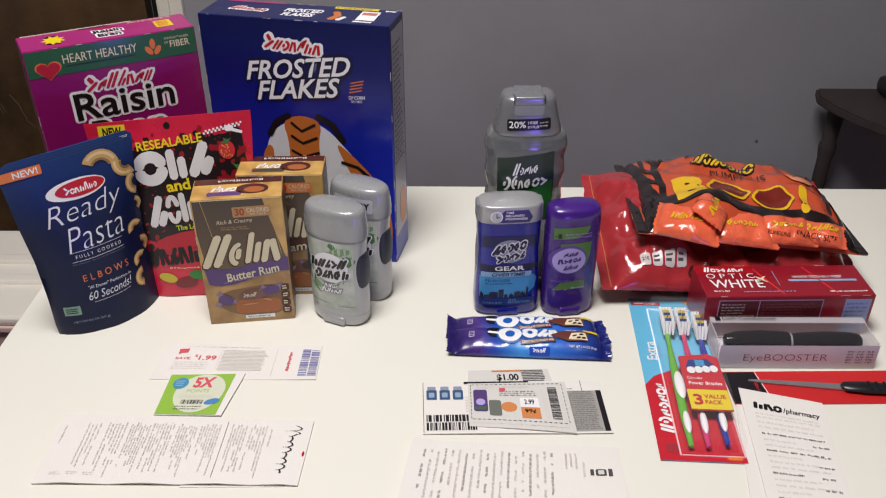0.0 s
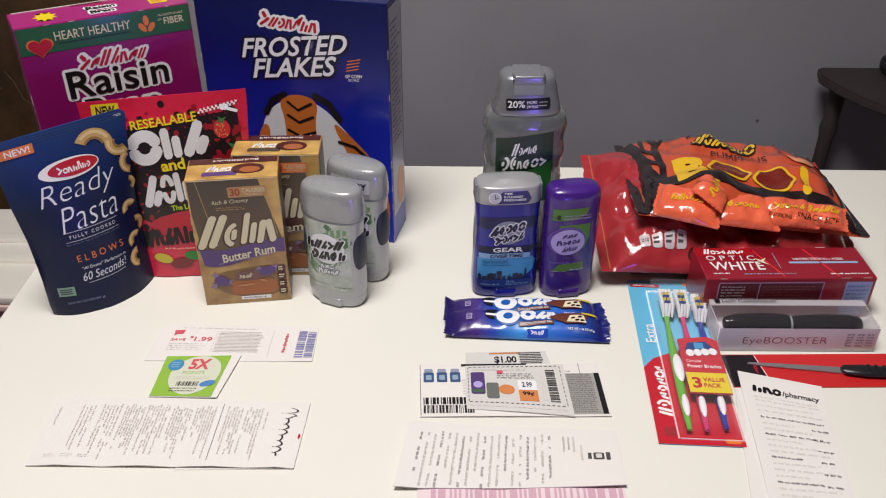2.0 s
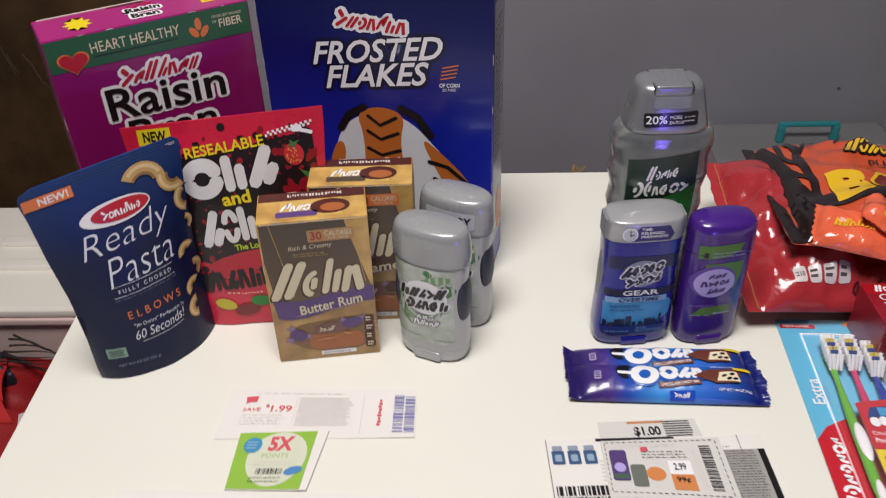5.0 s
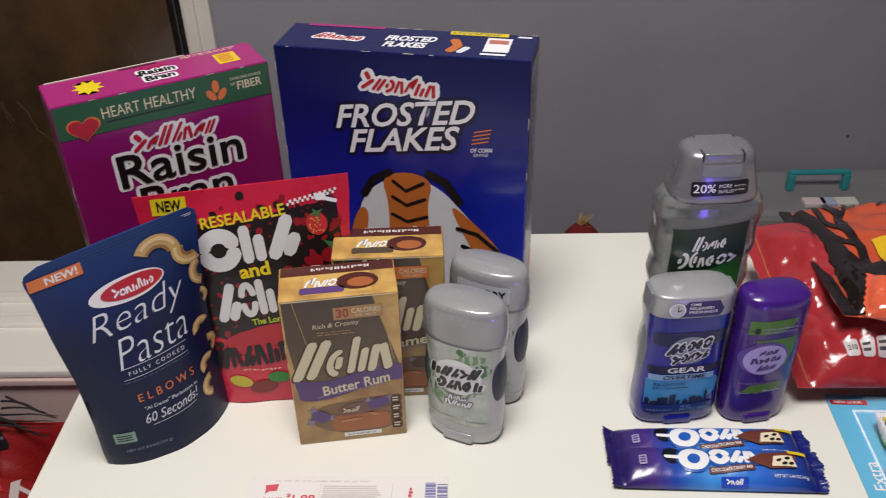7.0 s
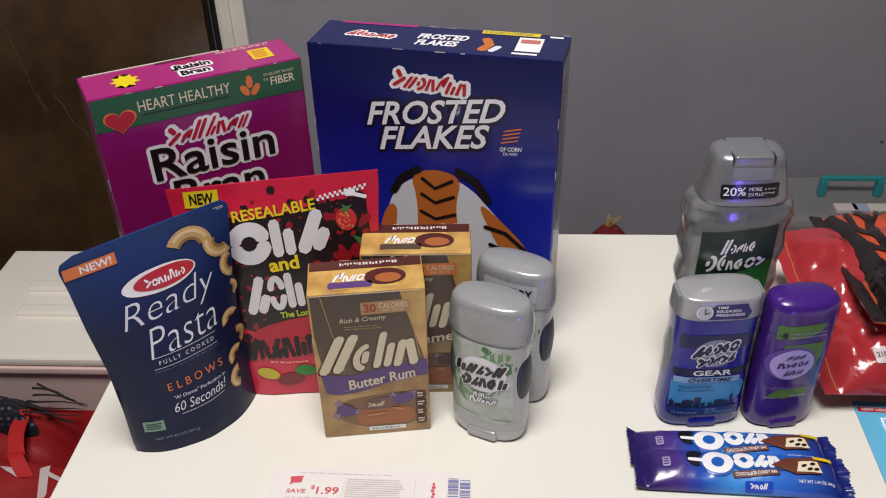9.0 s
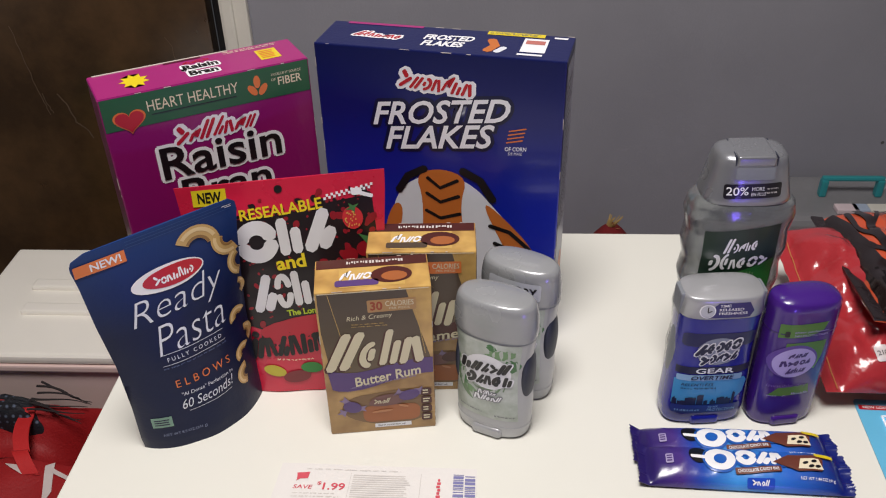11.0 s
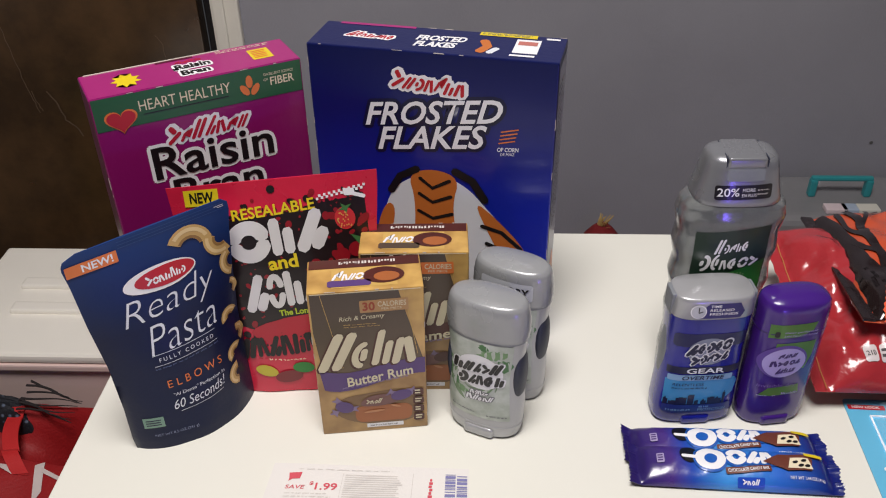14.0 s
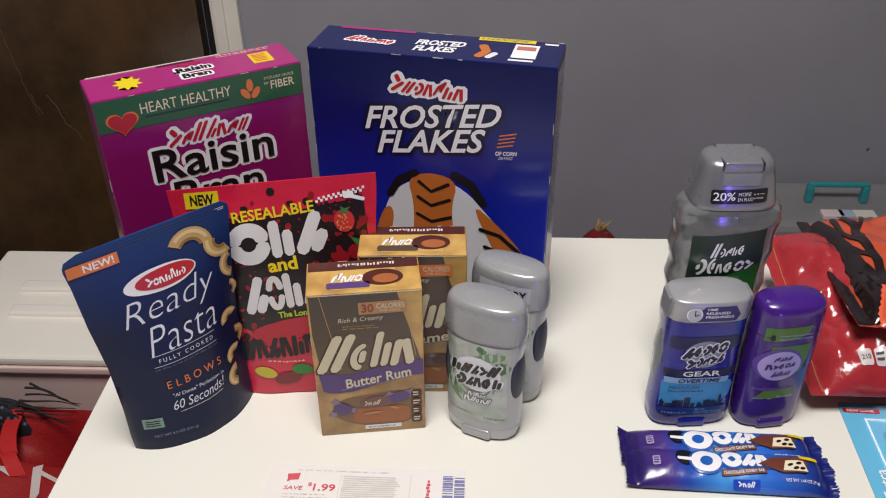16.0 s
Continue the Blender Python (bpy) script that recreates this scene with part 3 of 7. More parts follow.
def sweet_box(m, flavour, band, label):
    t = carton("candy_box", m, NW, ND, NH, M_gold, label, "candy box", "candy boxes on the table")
    printed("panel", [[(0.0015, 0.1335), (0.062, 0.1335), (0.066, 0.115), (0.0775, 0.07), (0.0775, 0.058), (0.0035, 0.06), (0.004, 0.075), (0.0015, 0.1)]], F, M_panel, t, 1, label="brown front panel")
    printed("tab", [rrect(0.035, 0.1155, 0.0685, 0.126, 0.001, 0, 1)], F, I_orange if not band else ink("tab", 196, 150, 98), t, 2)
    printed("lettering", letters("30", 0.037, 0.117, 0.0455, 0.1245, 0.03), F, ink("rust", 170, 70, 40), t, 3)
    printed("lettering", letters("CALORIES", 0.0475, 0.12, 0.067, 0.1245, 0.01), F, I_ivory, t, 3)
    printed("small_print", letters("PER PIECE", 0.05, 0.1172, 0.064, 0.119), F, I_ivory, t, 3)
    printed("lettering", letters("Rich & Creamy", 0.02, 0.1085, 0.052, 0.1135, 0.0, 0.25, 3), F, I_ivory, t, 2)
    printed("small_print", lines(0.023, 0.1025, 0.05, 0.1065, 2, 0.35, 0.2, 6, 7), F, I_gold, t, 2)
    printed("logo_edge", blocks(0.0052, 0.0652, 0.0747, 0.0987, 4, 0.3, 0.0007, 4, 31, 0.2, 0.3, 0.17), F, I_brown2, t, 2)
    printed("logo", blocks(0.006, 0.066, 0.0755, 0.0995, 4, 0.3, 0.0, 4, 31, 0.2, 0.3, 0.17), F, I_ivory, t, 3, label="plain ivory shapes of a maker's mark")
    printed("ribbon_fold", [[(0.0015, 0.0675), (0.006, 0.07), (0.0095, 0.064), (0.0045, 0.0605)]], F, I_brown2, t, 1.8)
    printed("ribbon", [[(0.0025, 0.0655), (0.0075, 0.0632), (0.015, 0.0615), (0.024, 0.0612), (0.034, 0.0628), (0.046, 0.0662), (0.058, 0.0692), (0.07, 0.0708), (0.0788, 0.0712), (0.0788, 0.0565), (0.07, 0.0562), (0.06, 0.0548), (0.048, 0.051), (0.036, 0.0468), (0.026, 0.0442), (0.016, 0.0432), (0.009, 0.0442), (0.005, 0.046)]], F, band or I_brown2, t, 2, label="coloured ribbon band")
    printed("lettering", letters(flavour, 0.021, 0.0515, 0.07, 0.0605, 0.02, 0.15, 10), F, I_ivory, t, 3)
    printed("small_print", lines(0.018, 0.0475, 0.066, 0.0493, 1, 0.8, 0, 5, 12), lambda u, v, l: (u, -l, v + 0.17 * (u - 0.03)), ink("ribbon_type", 150, 132, 170), t, 3)
    for a, b in (((0.0085, 0.1325), (0.0195, 0.066)), ((0.0655, 0.1325), (0.0735, 0.075))):
        printed("gilt_line", [[(a[0], a[1]), (a[0] + 0.0004, a[1]), (b[0] + 0.0004, b[1]), (b[0], b[1])]], F, I_gold, t, 1.5)
    # the picture of wrapped sweets
    printed("picture_shade", [soft_loop([(0.008, 0.024), (0.016, 0.037), (0.04, 0.04), (0.064, 0.043), (0.0755, 0.03), (0.073, 0.01), (0.045, 0.006), (0.02, 0.012)])], F, ink("warm_brown", 138, 106, 70), t, 1)
    for k, (cx, cy) in enumerate(((0.011, 0.0225), (0.0135, 0.034), (0.0245, 0.0255), (0.053, 0.0385), (0.0685, 0.0395))):
        printed("wrap_twist", [[(cx + (0.0052 if i % 2 else 0.0022) * math.cos(i * 0.7 + k), cy + (0.0046 if i % 2 else 0.002) * math.sin(i * 0.7 + k)) for i in range(9)]], F, ink("wrap_lilac", 150, 130, 165), t, 3)
    printed("picture", [rrect(0.0255, 0.0105, 0.068, 0.027, 0.006)], F, I_caramel, t, 2)
    printed("picture", [soft_loop([(0.028, 0.027), (0.034, 0.036), (0.046, 0.0385), (0.058, 0.037), (0.06, 0.03), (0.046, 0.026)])], F, ink("wrap_mauve", 128, 88, 84), t, 3)
    for cx, cy, rx, ry, r in ((0.018, 0.0275, 0.007, 0.0055, -25), (0.0605, 0.036, 0.008, 0.005, 15)):
        printed("picture", [ellipse(cx, cy, rx, ry, 14, r)], F, band or I_brown2, t, 4)
    for cx, cy, rx, r in ((0.04, 0.0215, 0.008, 5), (0.056, 0.0255, 0.004, -20)):
        printed("picture_gloss", [ellipse(cx, cy, rx, 0.0012, 12, r)], F, ink("caramel_light", 205, 140, 95), t, 4)
    printed("mark", blocks(0.034, 0.0295, 0.046, 0.0345, 4, 0.3, 0, 3, 5), F, I_ivory, t, 5)
    for k in range(4):
        printed("fact_spot", [rrect(0.069, 0.034 - 0.0085 * k, 0.077, 0.0415 - 0.0085 * k, 0.002)], F, I_brown2, t, 3)
        printed("fact_type", lines(0.0705, 0.0355 - 0.0085 * k, 0.0757, 0.0405 - 0.0085 * k, 2, 0.5, 0.3, k), F, I_ivory, t, 4)
    printed("type_panel", [rrect(0.0335, 0.0045, 0.061, 0.0085)], F, I_white, t, 2)
    printed("small_print", lines(0.036, 0.0056, 0.0595, 0.0075, 1, 0.7, 0.1, 2, 10), F, I_grey, t, 3)
    # sheen along the top front edge, drawn as a cream line
    printed("edge_sheen", [rrect(0.002, NH - 0.0014, NW - 0.002, NH - 0.0007)], F, I_cream, t, 2, label="pale line painted as the sheen of the top edge")
    up = lambda u, v, l: (u, v, NH + l)
    printed("top_band", [rrect(0.001, 0.027, NW - 0.001, ND - 0.001)], up, I_brown2, t, 1, label="dark brown band across the top")
    printed("top_panel", [rrect(0.017, 0.004, 0.062, 0.0265)], up, I_gold, t, 1)
    printed("logo", blocks(0.018, 0.012, 0.04, 0.024, 4, 0.3, 0.0, 4, 32, 0.3, 0.4), up, I_white, t, 3)
    printed("logo_edge", [rrect(0.014, 0.005, 0.044, 0.012, 0.002)], up, band or I_brown, t, 2)
    printed("picture", [ellipse(0.053, 0.016, 0.0145, 0.0095, 20)], up, I_brown2, t, 2)
    printed("picture", [ellipse(0.055, 0.014, 0.009, 0.0055, 16)], up, I_caramel, t, 3)
    printed("small_print", lines(0.022, 0.0305, 0.062, 0.0345, 1, 0.8, 0.0, 3, 14), up, I_faint, t, 2)
    s = lambda u, v, l: (NW + l, u, v)
    printed("side_panel", [rrect(0.003, 0.003, ND - 0.003, NH - 0.004)], s, I_brown, t, 1)
    return t


sweet_box(pose(-0.2405, 0.719, TOP, 0, 0, 7.9), "Butter Rum", I_purple, "gold and brown hard candy box with purple ribbon band")
sweet_box(pose(-0.211, 0.768, TOP, 0, 0, 2.2), "Caramel", None, "gold and brown hard candy box with brown ribbon band")

# ---- moulded sticks and bottles ----


def profile(levels):
    zs, As, Bs = zip(*levels)
    return (lambda z: float(np.interp(z, zs, As))), (lambda z: float(np.interp(z, zs, Bs)))


def loft(levels, e=2.6, n=44, close=True, rows=0):
    """A closed body through rounded cross sections (height, half width, half depth)."""
    a, b = profile(levels)
    zs = [l[0] for l in levels]
    if rows:
        zs = sorted(set(zs + [zs[0] + (zs[-1] - zs[0]) * i / rows for i in range(rows + 1)]))
    bm = bmesh.new()
    rings = []
    for z in zs:
        ring = []
        for i in range(n):
            t = 2 * math.pi * i / n
            c, s = math.cos(t), math.sin(t)
            ring.append(bm.verts.new((a(z) * math.copysign(abs(c) ** (2 / e), c), b(z) * math.copysign(abs(s) ** (2 / e), s), z)))
        rings.append(ring)
    for p, q in zip(rings, rings[1:]):
        for i in range(n):
            bm.faces.new((p[i], p[(i + 1) % n], q[(i + 1) % n], q[i]))
    if close:
        bm.faces.new(rings[0][::-1])
        bm.faces.new(rings[-1])
    return bm


def front_of(levels, e=2.6):
    a, b = profile(levels)

    def onto(u, v, l):
        r = min(0.999, abs(u) / a(v))
        return (u, -b(v) * (1 - r ** e) ** (1 / e) - l - 0.0001, v)
    return onto


M_silver = mat("silver_grey_plastic", srgb(166, 167, 170), 0.3, metal=0.35, var=0.03, coat=0.3)
M_cap_clear = mat("frosted_grey_cap", srgb(152, 154, 156), 0.26, metal=0.2, var=0.03, coat=0.4)
M_stick_blue = mat("royal_blue_plastic", srgb(24, 27, 138), 0.22, var=0.04, coat=0.4)
M_violet = mat("violet_plastic", srgb(62, 28, 118), 0.24, var=0.04, coat=0.5)
M_grip = mat("dark_grip_rubber", srgb(42, 46, 62), 0.5)
M_grey_grip = mat("grey_grip_plastic", srgb(120, 124, 130), 0.4)
I_mint = ink("mint", 120, 160, 110)
I_moss = ink("moss", 70, 125, 70)
I_lime = ink("field_green", 84, 132, 52)
I_lilac = ink("lilac", 190, 175, 235)
I_sky = ink("sky", 70, 160, 215)
I_pale = ink("pale_blue", 150, 190, 225)


I_sage = ink("sage", 122, 150, 112)
I_fog = ink("fog", 206, 212, 206)
M_label = blotch(mat("swirled_label_print", (0.5, 0.5, 0.5), 0.3, coat=0.3), srgb(156, 166, 152), srgb(192, 198, 192), 55, 0.35, 0.65)


def macaroni(cx, cy, r, a0, a1, w):
    """One curved band."""
    n = 10
    ang = [radians(a0 + (a1 - a0) * i / n) for i in range(n + 1)]
    return [(cx + (r + w) * math.cos(a), cy + (r + w) * math.sin(a)) for a in ang] + [(cx + (r - w) * math.cos(a), cy + (r - w) * math.sin(a)) for a in reversed(ang)]


def cap_levels(z0, z1, a, b):
    return [(z0, a, b), (z0 + 0.001, a * 1.012, b * 1.02)] + [(z1 - 0.0145, a * 0.965, b * 0.96), (z1 - 0.0128, a * 0.955, b * 0.945), (z1 - 0.0116, a * 0.935, b * 0.91), (z1 - 0.0112, a * 0.905, b * 0.86), (z1 - 0.0098, a * 0.72, b * 0.66), (z1 - 0.0084, a * 0.48, b * 0.44), (z1 - 0.0078, a * 0.24, b * 0.22), (z1 - 0.0076, a * 0.06, b * 0.06)]


def grips(t, a, b, z0, z1, material):
    """Oval finger grips let into both narrow sides."""
    for sx in (-1, 1):
        bm = bmesh.new()
        bmesh.ops.create_uvsphere(bm, u_segments=20, v_segments=12, radius=1)
        for v in bm.verts:
            v.co = Vector((sx * (a - 0.0026) + v.co.x * 0.0042, v.co.y * b, (z0 + z1) / 2 + v.co.z * (z1 - z0) / 2))
        part("grip", bm, material, t, smooth=True)


def dial(t, b, material, y0):
    """The turning wheel's front rim in the foot of a stick."""
    part("dial", box(-0.0112, -y0 - 0.0016, 0.0006, 0.0112, -y0 + 0.008, 0.0102, 0.0038, 5), material, t, smooth=True)


CLEAR_CAP = [(0.0925, 0.0283, 0.0163), (0.0935, 0.0286, 0.0166), (0.1, 0.0288, 0.0166), (0.108, 0.0284, 0.0163), (0.1145, 0.0274, 0.0157), (0.118, 0.0264, 0.015), (0.1198, 0.0252, 0.0141), (0.1208, 0.0236, 0.0128), (0.1222, 0.0185, 0.0096), (0.1231, 0.0115, 0.006), (0.1235, 0.004, 0.002)]


def clear_stick(m, label):
    t = thing("deodorant_stick", m @ Matrix.Diagonal((1.08, 1.03, 1.02, 1)), label, "deodorant", "deodorant sticks")
    body = [(0.0, 0.0232, 0.0135), (0.003, 0.0252, 0.0152), (0.012, 0.0266, 0.016), (0.03, 0.0272, 0.0162), (0.05, 0.0262, 0.0162), (0.066, 0.0258, 0.0162), (0.08, 0.0264, 0.0162), (0.0925, 0.0279, 0.016)]
    part("body", loft(body, 2.35, rows=16), M_silver, t, "silver plastic body with printed label", True)
    part("foot", loft([(0.0, 0.0234, 0.0137), (0.003, 0.0255, 0.0155), (0.0125, 0.0269, 0.0163)], 2.35), M_silver, t, smooth=True)
    part("cap", loft(CLEAR_CAP, 2.35, rows=12), M_cap_clear, t, "rounded silver grey cap", True)
    part("seam", loft([(0.0912, 0.02815, 0.01625), (0.0926, 0.0284, 0.01635)], 2.35), M_grey_grip, t, smooth=True)
    grips(t, 0.0262, 0.0105, 0.034, 0.083, M_grip)
    dial(t, 0.0105, M_silver, 0.0158)
    on = front_of(body, 2.35)
    printed("label", [[(-0.0235, 0.0195), (-0.0232, 0.06), (-0.0245, 0.0905), (0.0225, 0.0905), (0.0202, 0.06), (0.0215, 0.0195)]], on, M_label, t, 1, 0.005, "pale green swirled label")
    for k in range(9):
        r0 = 0.0105 + 0.0011 * k
        a0 = 190 + 37 * k
        band = macaroni(-0.0022, 0.056 - 0.0006 * k, r0, a0, a0 + 120, 0.00035)
        printed("swirl_print", [band], on, (I_sage, I_fog)[k % 2], t, 1.5, 0.005)
    for cx, cy, rx, ry, r, c in ((0.009, 0.081, 0.011, 0.0045, 15, I_mint), (0.016, 0.072, 0.0065, 0.006, 40, I_moss), (-0.019, 0.051, 0.005, 0.009, 10, I_moss), (-0.014, 0.043, 0.0075, 0.0035, -20, I_mint), (0.003, 0.086, 0.004, 0.003, -30, I_moss), (-0.021, 0.063, 0.003, 0.006, 0, I_mint)):
        jag = [(cx + (x - cx) * (1 if k % 3 else 0.72), cy + (y - cy) * (1 if k % 2 else 0.8)) for k, (x, y) in enumerate(ellipse(cx, cy, rx, ry, 22, r))]
        printed("leaf_print", [jag], on, c, t, 1, 0.006)
    printed("disc", [ellipse(0.0, 0.0635, 0.0165, 0.0155)], on, I_white, t, 2, 0.006, "white printed disc")
    for k, (x0, y0, x1, y1) in enumerate(((-0.0195, 0.0635, 0.016, 0.0725), (-0.0155, 0.0525, 0.018, 0.0615))):
        printed("logo_edge", blocks(x0, y0, x1, y1, 5, 0.3, 0.0011, 6, 40 + k, 0.2, 0.05, 0.2), on, I_white, t, 3, 0.006)
        printed("logo", blocks(x0, y0, x1, y1, 5, 0.3, 0.0, 6, 40 + k, 0.2, 0.05, 0.2), on, I_black, t, 4, 0.006)
    for k, (x0, y0, x1, y1) in enumerate(((-0.006, 0.0425, 0.007, 0.0465), (-0.009, 0.037, 0.0105, 0.042))):
        printed("logo", blocks(x0, y0, x1, y1, 5, 0.3, 0.0008, 5, 44 + k), on, I_grey, t, 2, 0.006)
        printed("logo", blocks(x0, y0, x1, y1, 5, 0.3, 0.0, 5, 44 + k), on, I_white, t, 3, 0.006)
    printed("small_print", lines(-0.021, 0.0235, -0.003, 0.025, 1, 0.8, 0, 2, 8), on, I_grey, t, 2, 0.006)
    printed("small_print", lines(0.006, 0.0225, 0.02, 0.024, 1, 0.8, 0, 3, 8), on, I_grey, t, 2, 0.006)
    return t


clear_stick(pose(-0.117, 0.7365, TOP, 0, 0, -23), "pale clear gel deodorant stick with silver cap and black lettering shapes")
s2 = clear_stick(pose(-0.0985, 0.778, TOP, 0, 0, -25), "clear gel deodorant stick with silver cap, partly hidden behind another")
on = front_of(CLEAR_CAP, 2.35)
printed("cap_label", [rrect(-0.018, 0.0985, 0.0195, 0.1125, 0.002)], on, ink("cap_sticker", 196, 199, 206), s2, 1, 0.006, "pale sticker on the cap")
printed("lettering", letters("DRY", 0.003, 0.1025, 0.017, 0.109, 0.03), on, I_black, s2, 2, 0.006)

# royal blue stick
gs = thing("deodorant_stick", pose(0.040, 0.7535, TOP, 0, 0, 5), "royal blue deodorant stick with silver cap and city skyline label", "deodorant", "deodorant sticks")
body = [(0.0, 0.0275, 0.0135), (0.003, 0.0302, 0.0155), (0.014, 0.0312, 0.0165), (0.04, 0.0302, 0.0165), (0.07, 0.0288, 0.0165), (0.094, 0.0294, 0.0168), (0.103, 0.0298, 0.017)]
part("body", loft(body, 3.4, rows=16), M_stick_blue, gs, "glossy royal blue body", True)
part("cap", loft(cap_levels(0.1032, 0.131, 0.0299, 0.0172), 3.4), M_silver, gs, "silver grey cap", True)
for sx in (-1, 1):
    part("cap_clip", box(sx * 0.0275 - 0.003, -0.008, 0.101, sx * 0.0275 + 0.003, 0.008, 0.1195, 0.002), M_grey_grip, gs)
grips(gs, 0.0288, 0.009, 0.02, 0.098, M_grey_grip)
dial(gs, 0.01, M_stick_blue, 0.0158)
on = front_of(body, 3.4)
onc = front_of(cap_levels(0.1032, 0.131, 0.0299, 0.0172), 3.4)
I_tag = ink("tag_blue", 44, 40, 110)
printed("tag", [[(-0.014, 0.1048), (0.0165, 0.1048), (0.0195, 0.1095), (0.0155, 0.1168), (-0.006, 0.1168), (-0.009, 0.114)]], onc, I_tag, gs, 1, 0.006, "dark blue tag on the cap")
printed("clock_face", [ellipse(-0.0135, 0.1105, 0.0056, 0.0056)], onc, I_white, gs, 2, 0.006)
printed("clock_ring", [ellipse(-0.0135, 0.1105, 0.0048, 0.0048)], onc, ink("clock", 200, 202, 210), gs, 3, 0.006)
printed("clock_hand", [rrect(-0.0139, 0.1103, -0.0131, 0.1143)], onc, I_type, gs, 4)
printed("clock_hand", [rrect(-0.0137, 0.1101, -0.0105, 0.1109, 0, 0, 25)], onc, I_type, gs, 4)
for k, word in enumerate(("TIME", "RELEASED", "FRESHNESS")):
    printed("lettering", letters(word, -0.0055, 0.1137 - 0.0031 * k, (0.0022, 0.0115, 0.0145)[k], 0.1158 - 0.0031 * k, 0.01), onc, I_white, gs, 2, 0.006)
printed("shade_band", [rrect(-0.027, 0.052, 0.027, 0.0585), rrect(-0.027, 0.084, 0.027, 0.09)][:1], on, ink("deep_blue", 14, 16, 60), gs, 1, 0.006)
printed("shade_band", [rrect(-0.026, 0.078, 0.026, 0.09, 0.003)], on, ink("deep_blue2", 18, 22, 84), gs, 1, 0.006)
printed("disc", [ellipse(0.0, 0.0735, 0.0155, 0.0125)], on, ink("disc_grey", 150, 158, 178), gs, 2, 0.006, "grey printed disc")
for k, (x0, y0, x1, y1) in enumerate(((-0.0165, 0.0735, 0.0155, 0.082), (-0.0125, 0.064, 0.0145, 0.0715))):
    printed("logo_edge", blocks(x0, y0, x1, y1, 5, 0.35, 0.0011, 12, 50 + k, 0.2, 0.05, 0.2), on, I_white, gs, 3, 0.006)
    printed("logo", blocks(x0, y0, x1, y1, 5, 0.35, 0.0, 12, 50 + k, 0.2, 0.05, 0.2), on, I_navy, gs, 4, 0.006)
printed("lettering", letters("GEAR", -0.0135, 0.0525, 0.0145, 0.0575, 0.02), on, I_white, gs, 2, 0.006)
printed("bar", [rrect(-0.026, 0.0455, 0.0215, 0.051, 0.001)], on, I_pale, gs, 2, 0.006)
printed("lettering", letters("OVERTIME", -0.016, 0.0464, 0.0155, 0.0502, 0.02, 0.2), on, I_navy, gs, 3, 0.006)
printed("scene_field", [[(-0.027, 0.022), (-0.027, 0.046), (0.024, 0.046), (0.027, 0.041), (0.025, 0.031), (0.017, 0.024), (0.0, 0.0215)]], on, I_sky, gs, 1, 0.006, "sky blue printed field")
printed("small_print", letters("RELENTLESS", -0.022, 0.0405, 0.001, 0.043, 0, 0.1), on, I_navy, gs, 3, 0.006)
printed("small_print", lines(-0.022, 0.0372, 0.005, 0.0388, 1, 0.8, 0, 4, 10), on, I_navy, gs, 3, 0.006)
rnd = random.Random(4)
x = -0.0265
while x < 0.02:
    w = rnd.choice((0.0022, 0.003, 0.0042, 0.0055))
    z = 0.0245 + rnd.random() * 0.0085
    printed("tower", [[(x, 0.0195), (x + w, 0.0195), (x + w, z), (x + 0.6 * w, z), (x + 0.5 * w, z + rnd.choice((0, 0, 0.002))), (x + 0.3 * w, z - 0.0006), (x, z - 0.0006)]], on, I_navy, gs, 3, 0.006)
    x += w + rnd.choice((-0.0004, 0.0006, 0.0018))
printed("ground_band", [rrect(-0.027, 0.0135, 0.025, 0.0215, 0.002)], on, ink("mid_blue", 30, 52, 130), gs, 4, 0.006)
printed("lettering", letters("48 HR", 0.0, 0.0185, 0.008, 0.0205), on, I_pale, gs, 5, 0.006)
printed("lettering", letters("PROTECTION", 0.0, 0.0152, 0.021, 0.0178), on, I_pale, gs, 5, 0.006)
printed("small_print", lines(-0.024, 0.0155, -0.006, 0.0175, 1, 0.8, 0, 4, 8), on, I_pale, gs, 5, 0.006)

# violet stick
ls = thing("deodorant_stick", pose(0.099, 0.753, TOP, 0, 0, 9), "violet deodorant stick with green panels and lilac disc", "deodorant", "deodorant sticks")
body = [(0.0, 0.0218, 0.0125), (0.003, 0.0242, 0.0145), (0.014, 0.025, 0.0152), (0.05, 0.0253, 0.0155), (0.085, 0.0256, 0.0158), (0.1, 0.0254, 0.0157)] + [(0.108, 0.0251, 0.0156), (0.1118, 0.0246, 0.0151), (0.1138, 0.0236, 0.0142), (0.115, 0.022, 0.0129), (0.1168, 0.018, 0.0098), (0.118, 0.011, 0.006), (0.1185, 0.004, 0.002)]
part("body", loft(body, 2.8, rows=24), M_violet, ls, "glossy violet plastic", True)
part("seam", loft([(0.0895, 0.0257, 0.01595), (0.0903, 0.0257, 0.01595)], 2.8), ink("seam_violet", 52, 24, 100), ls, smooth=True)
dial(ls, 0.01, M_violet, 0.0148)
stick_on = front_of(body, 2.8)
on = lambda u, v, l: stick_on(u - 0.002, v + 0.0045, l)
printed("panel", [[(-0.0185, 0.094), (0.0145, 0.0955), (0.0125, 0.0885), (0.003, 0.0835), (-0.0185, 0.082)]], on, I_lime, ls, 1, 0.006, "green printed panel")
printed("mark", [rrect(-0.0148, 0.0835, -0.0115, 0.0885, 0.001), ellipse(-0.0135, 0.0895, 0.0013, 0.0013, 10)][:1], on, I_black, ls, 2)
printed("small_print", letters("sheer perfection", -0.0085, 0.0865, 0.016, 0.0888), on, I_lilac, ls, 2, 0.006)
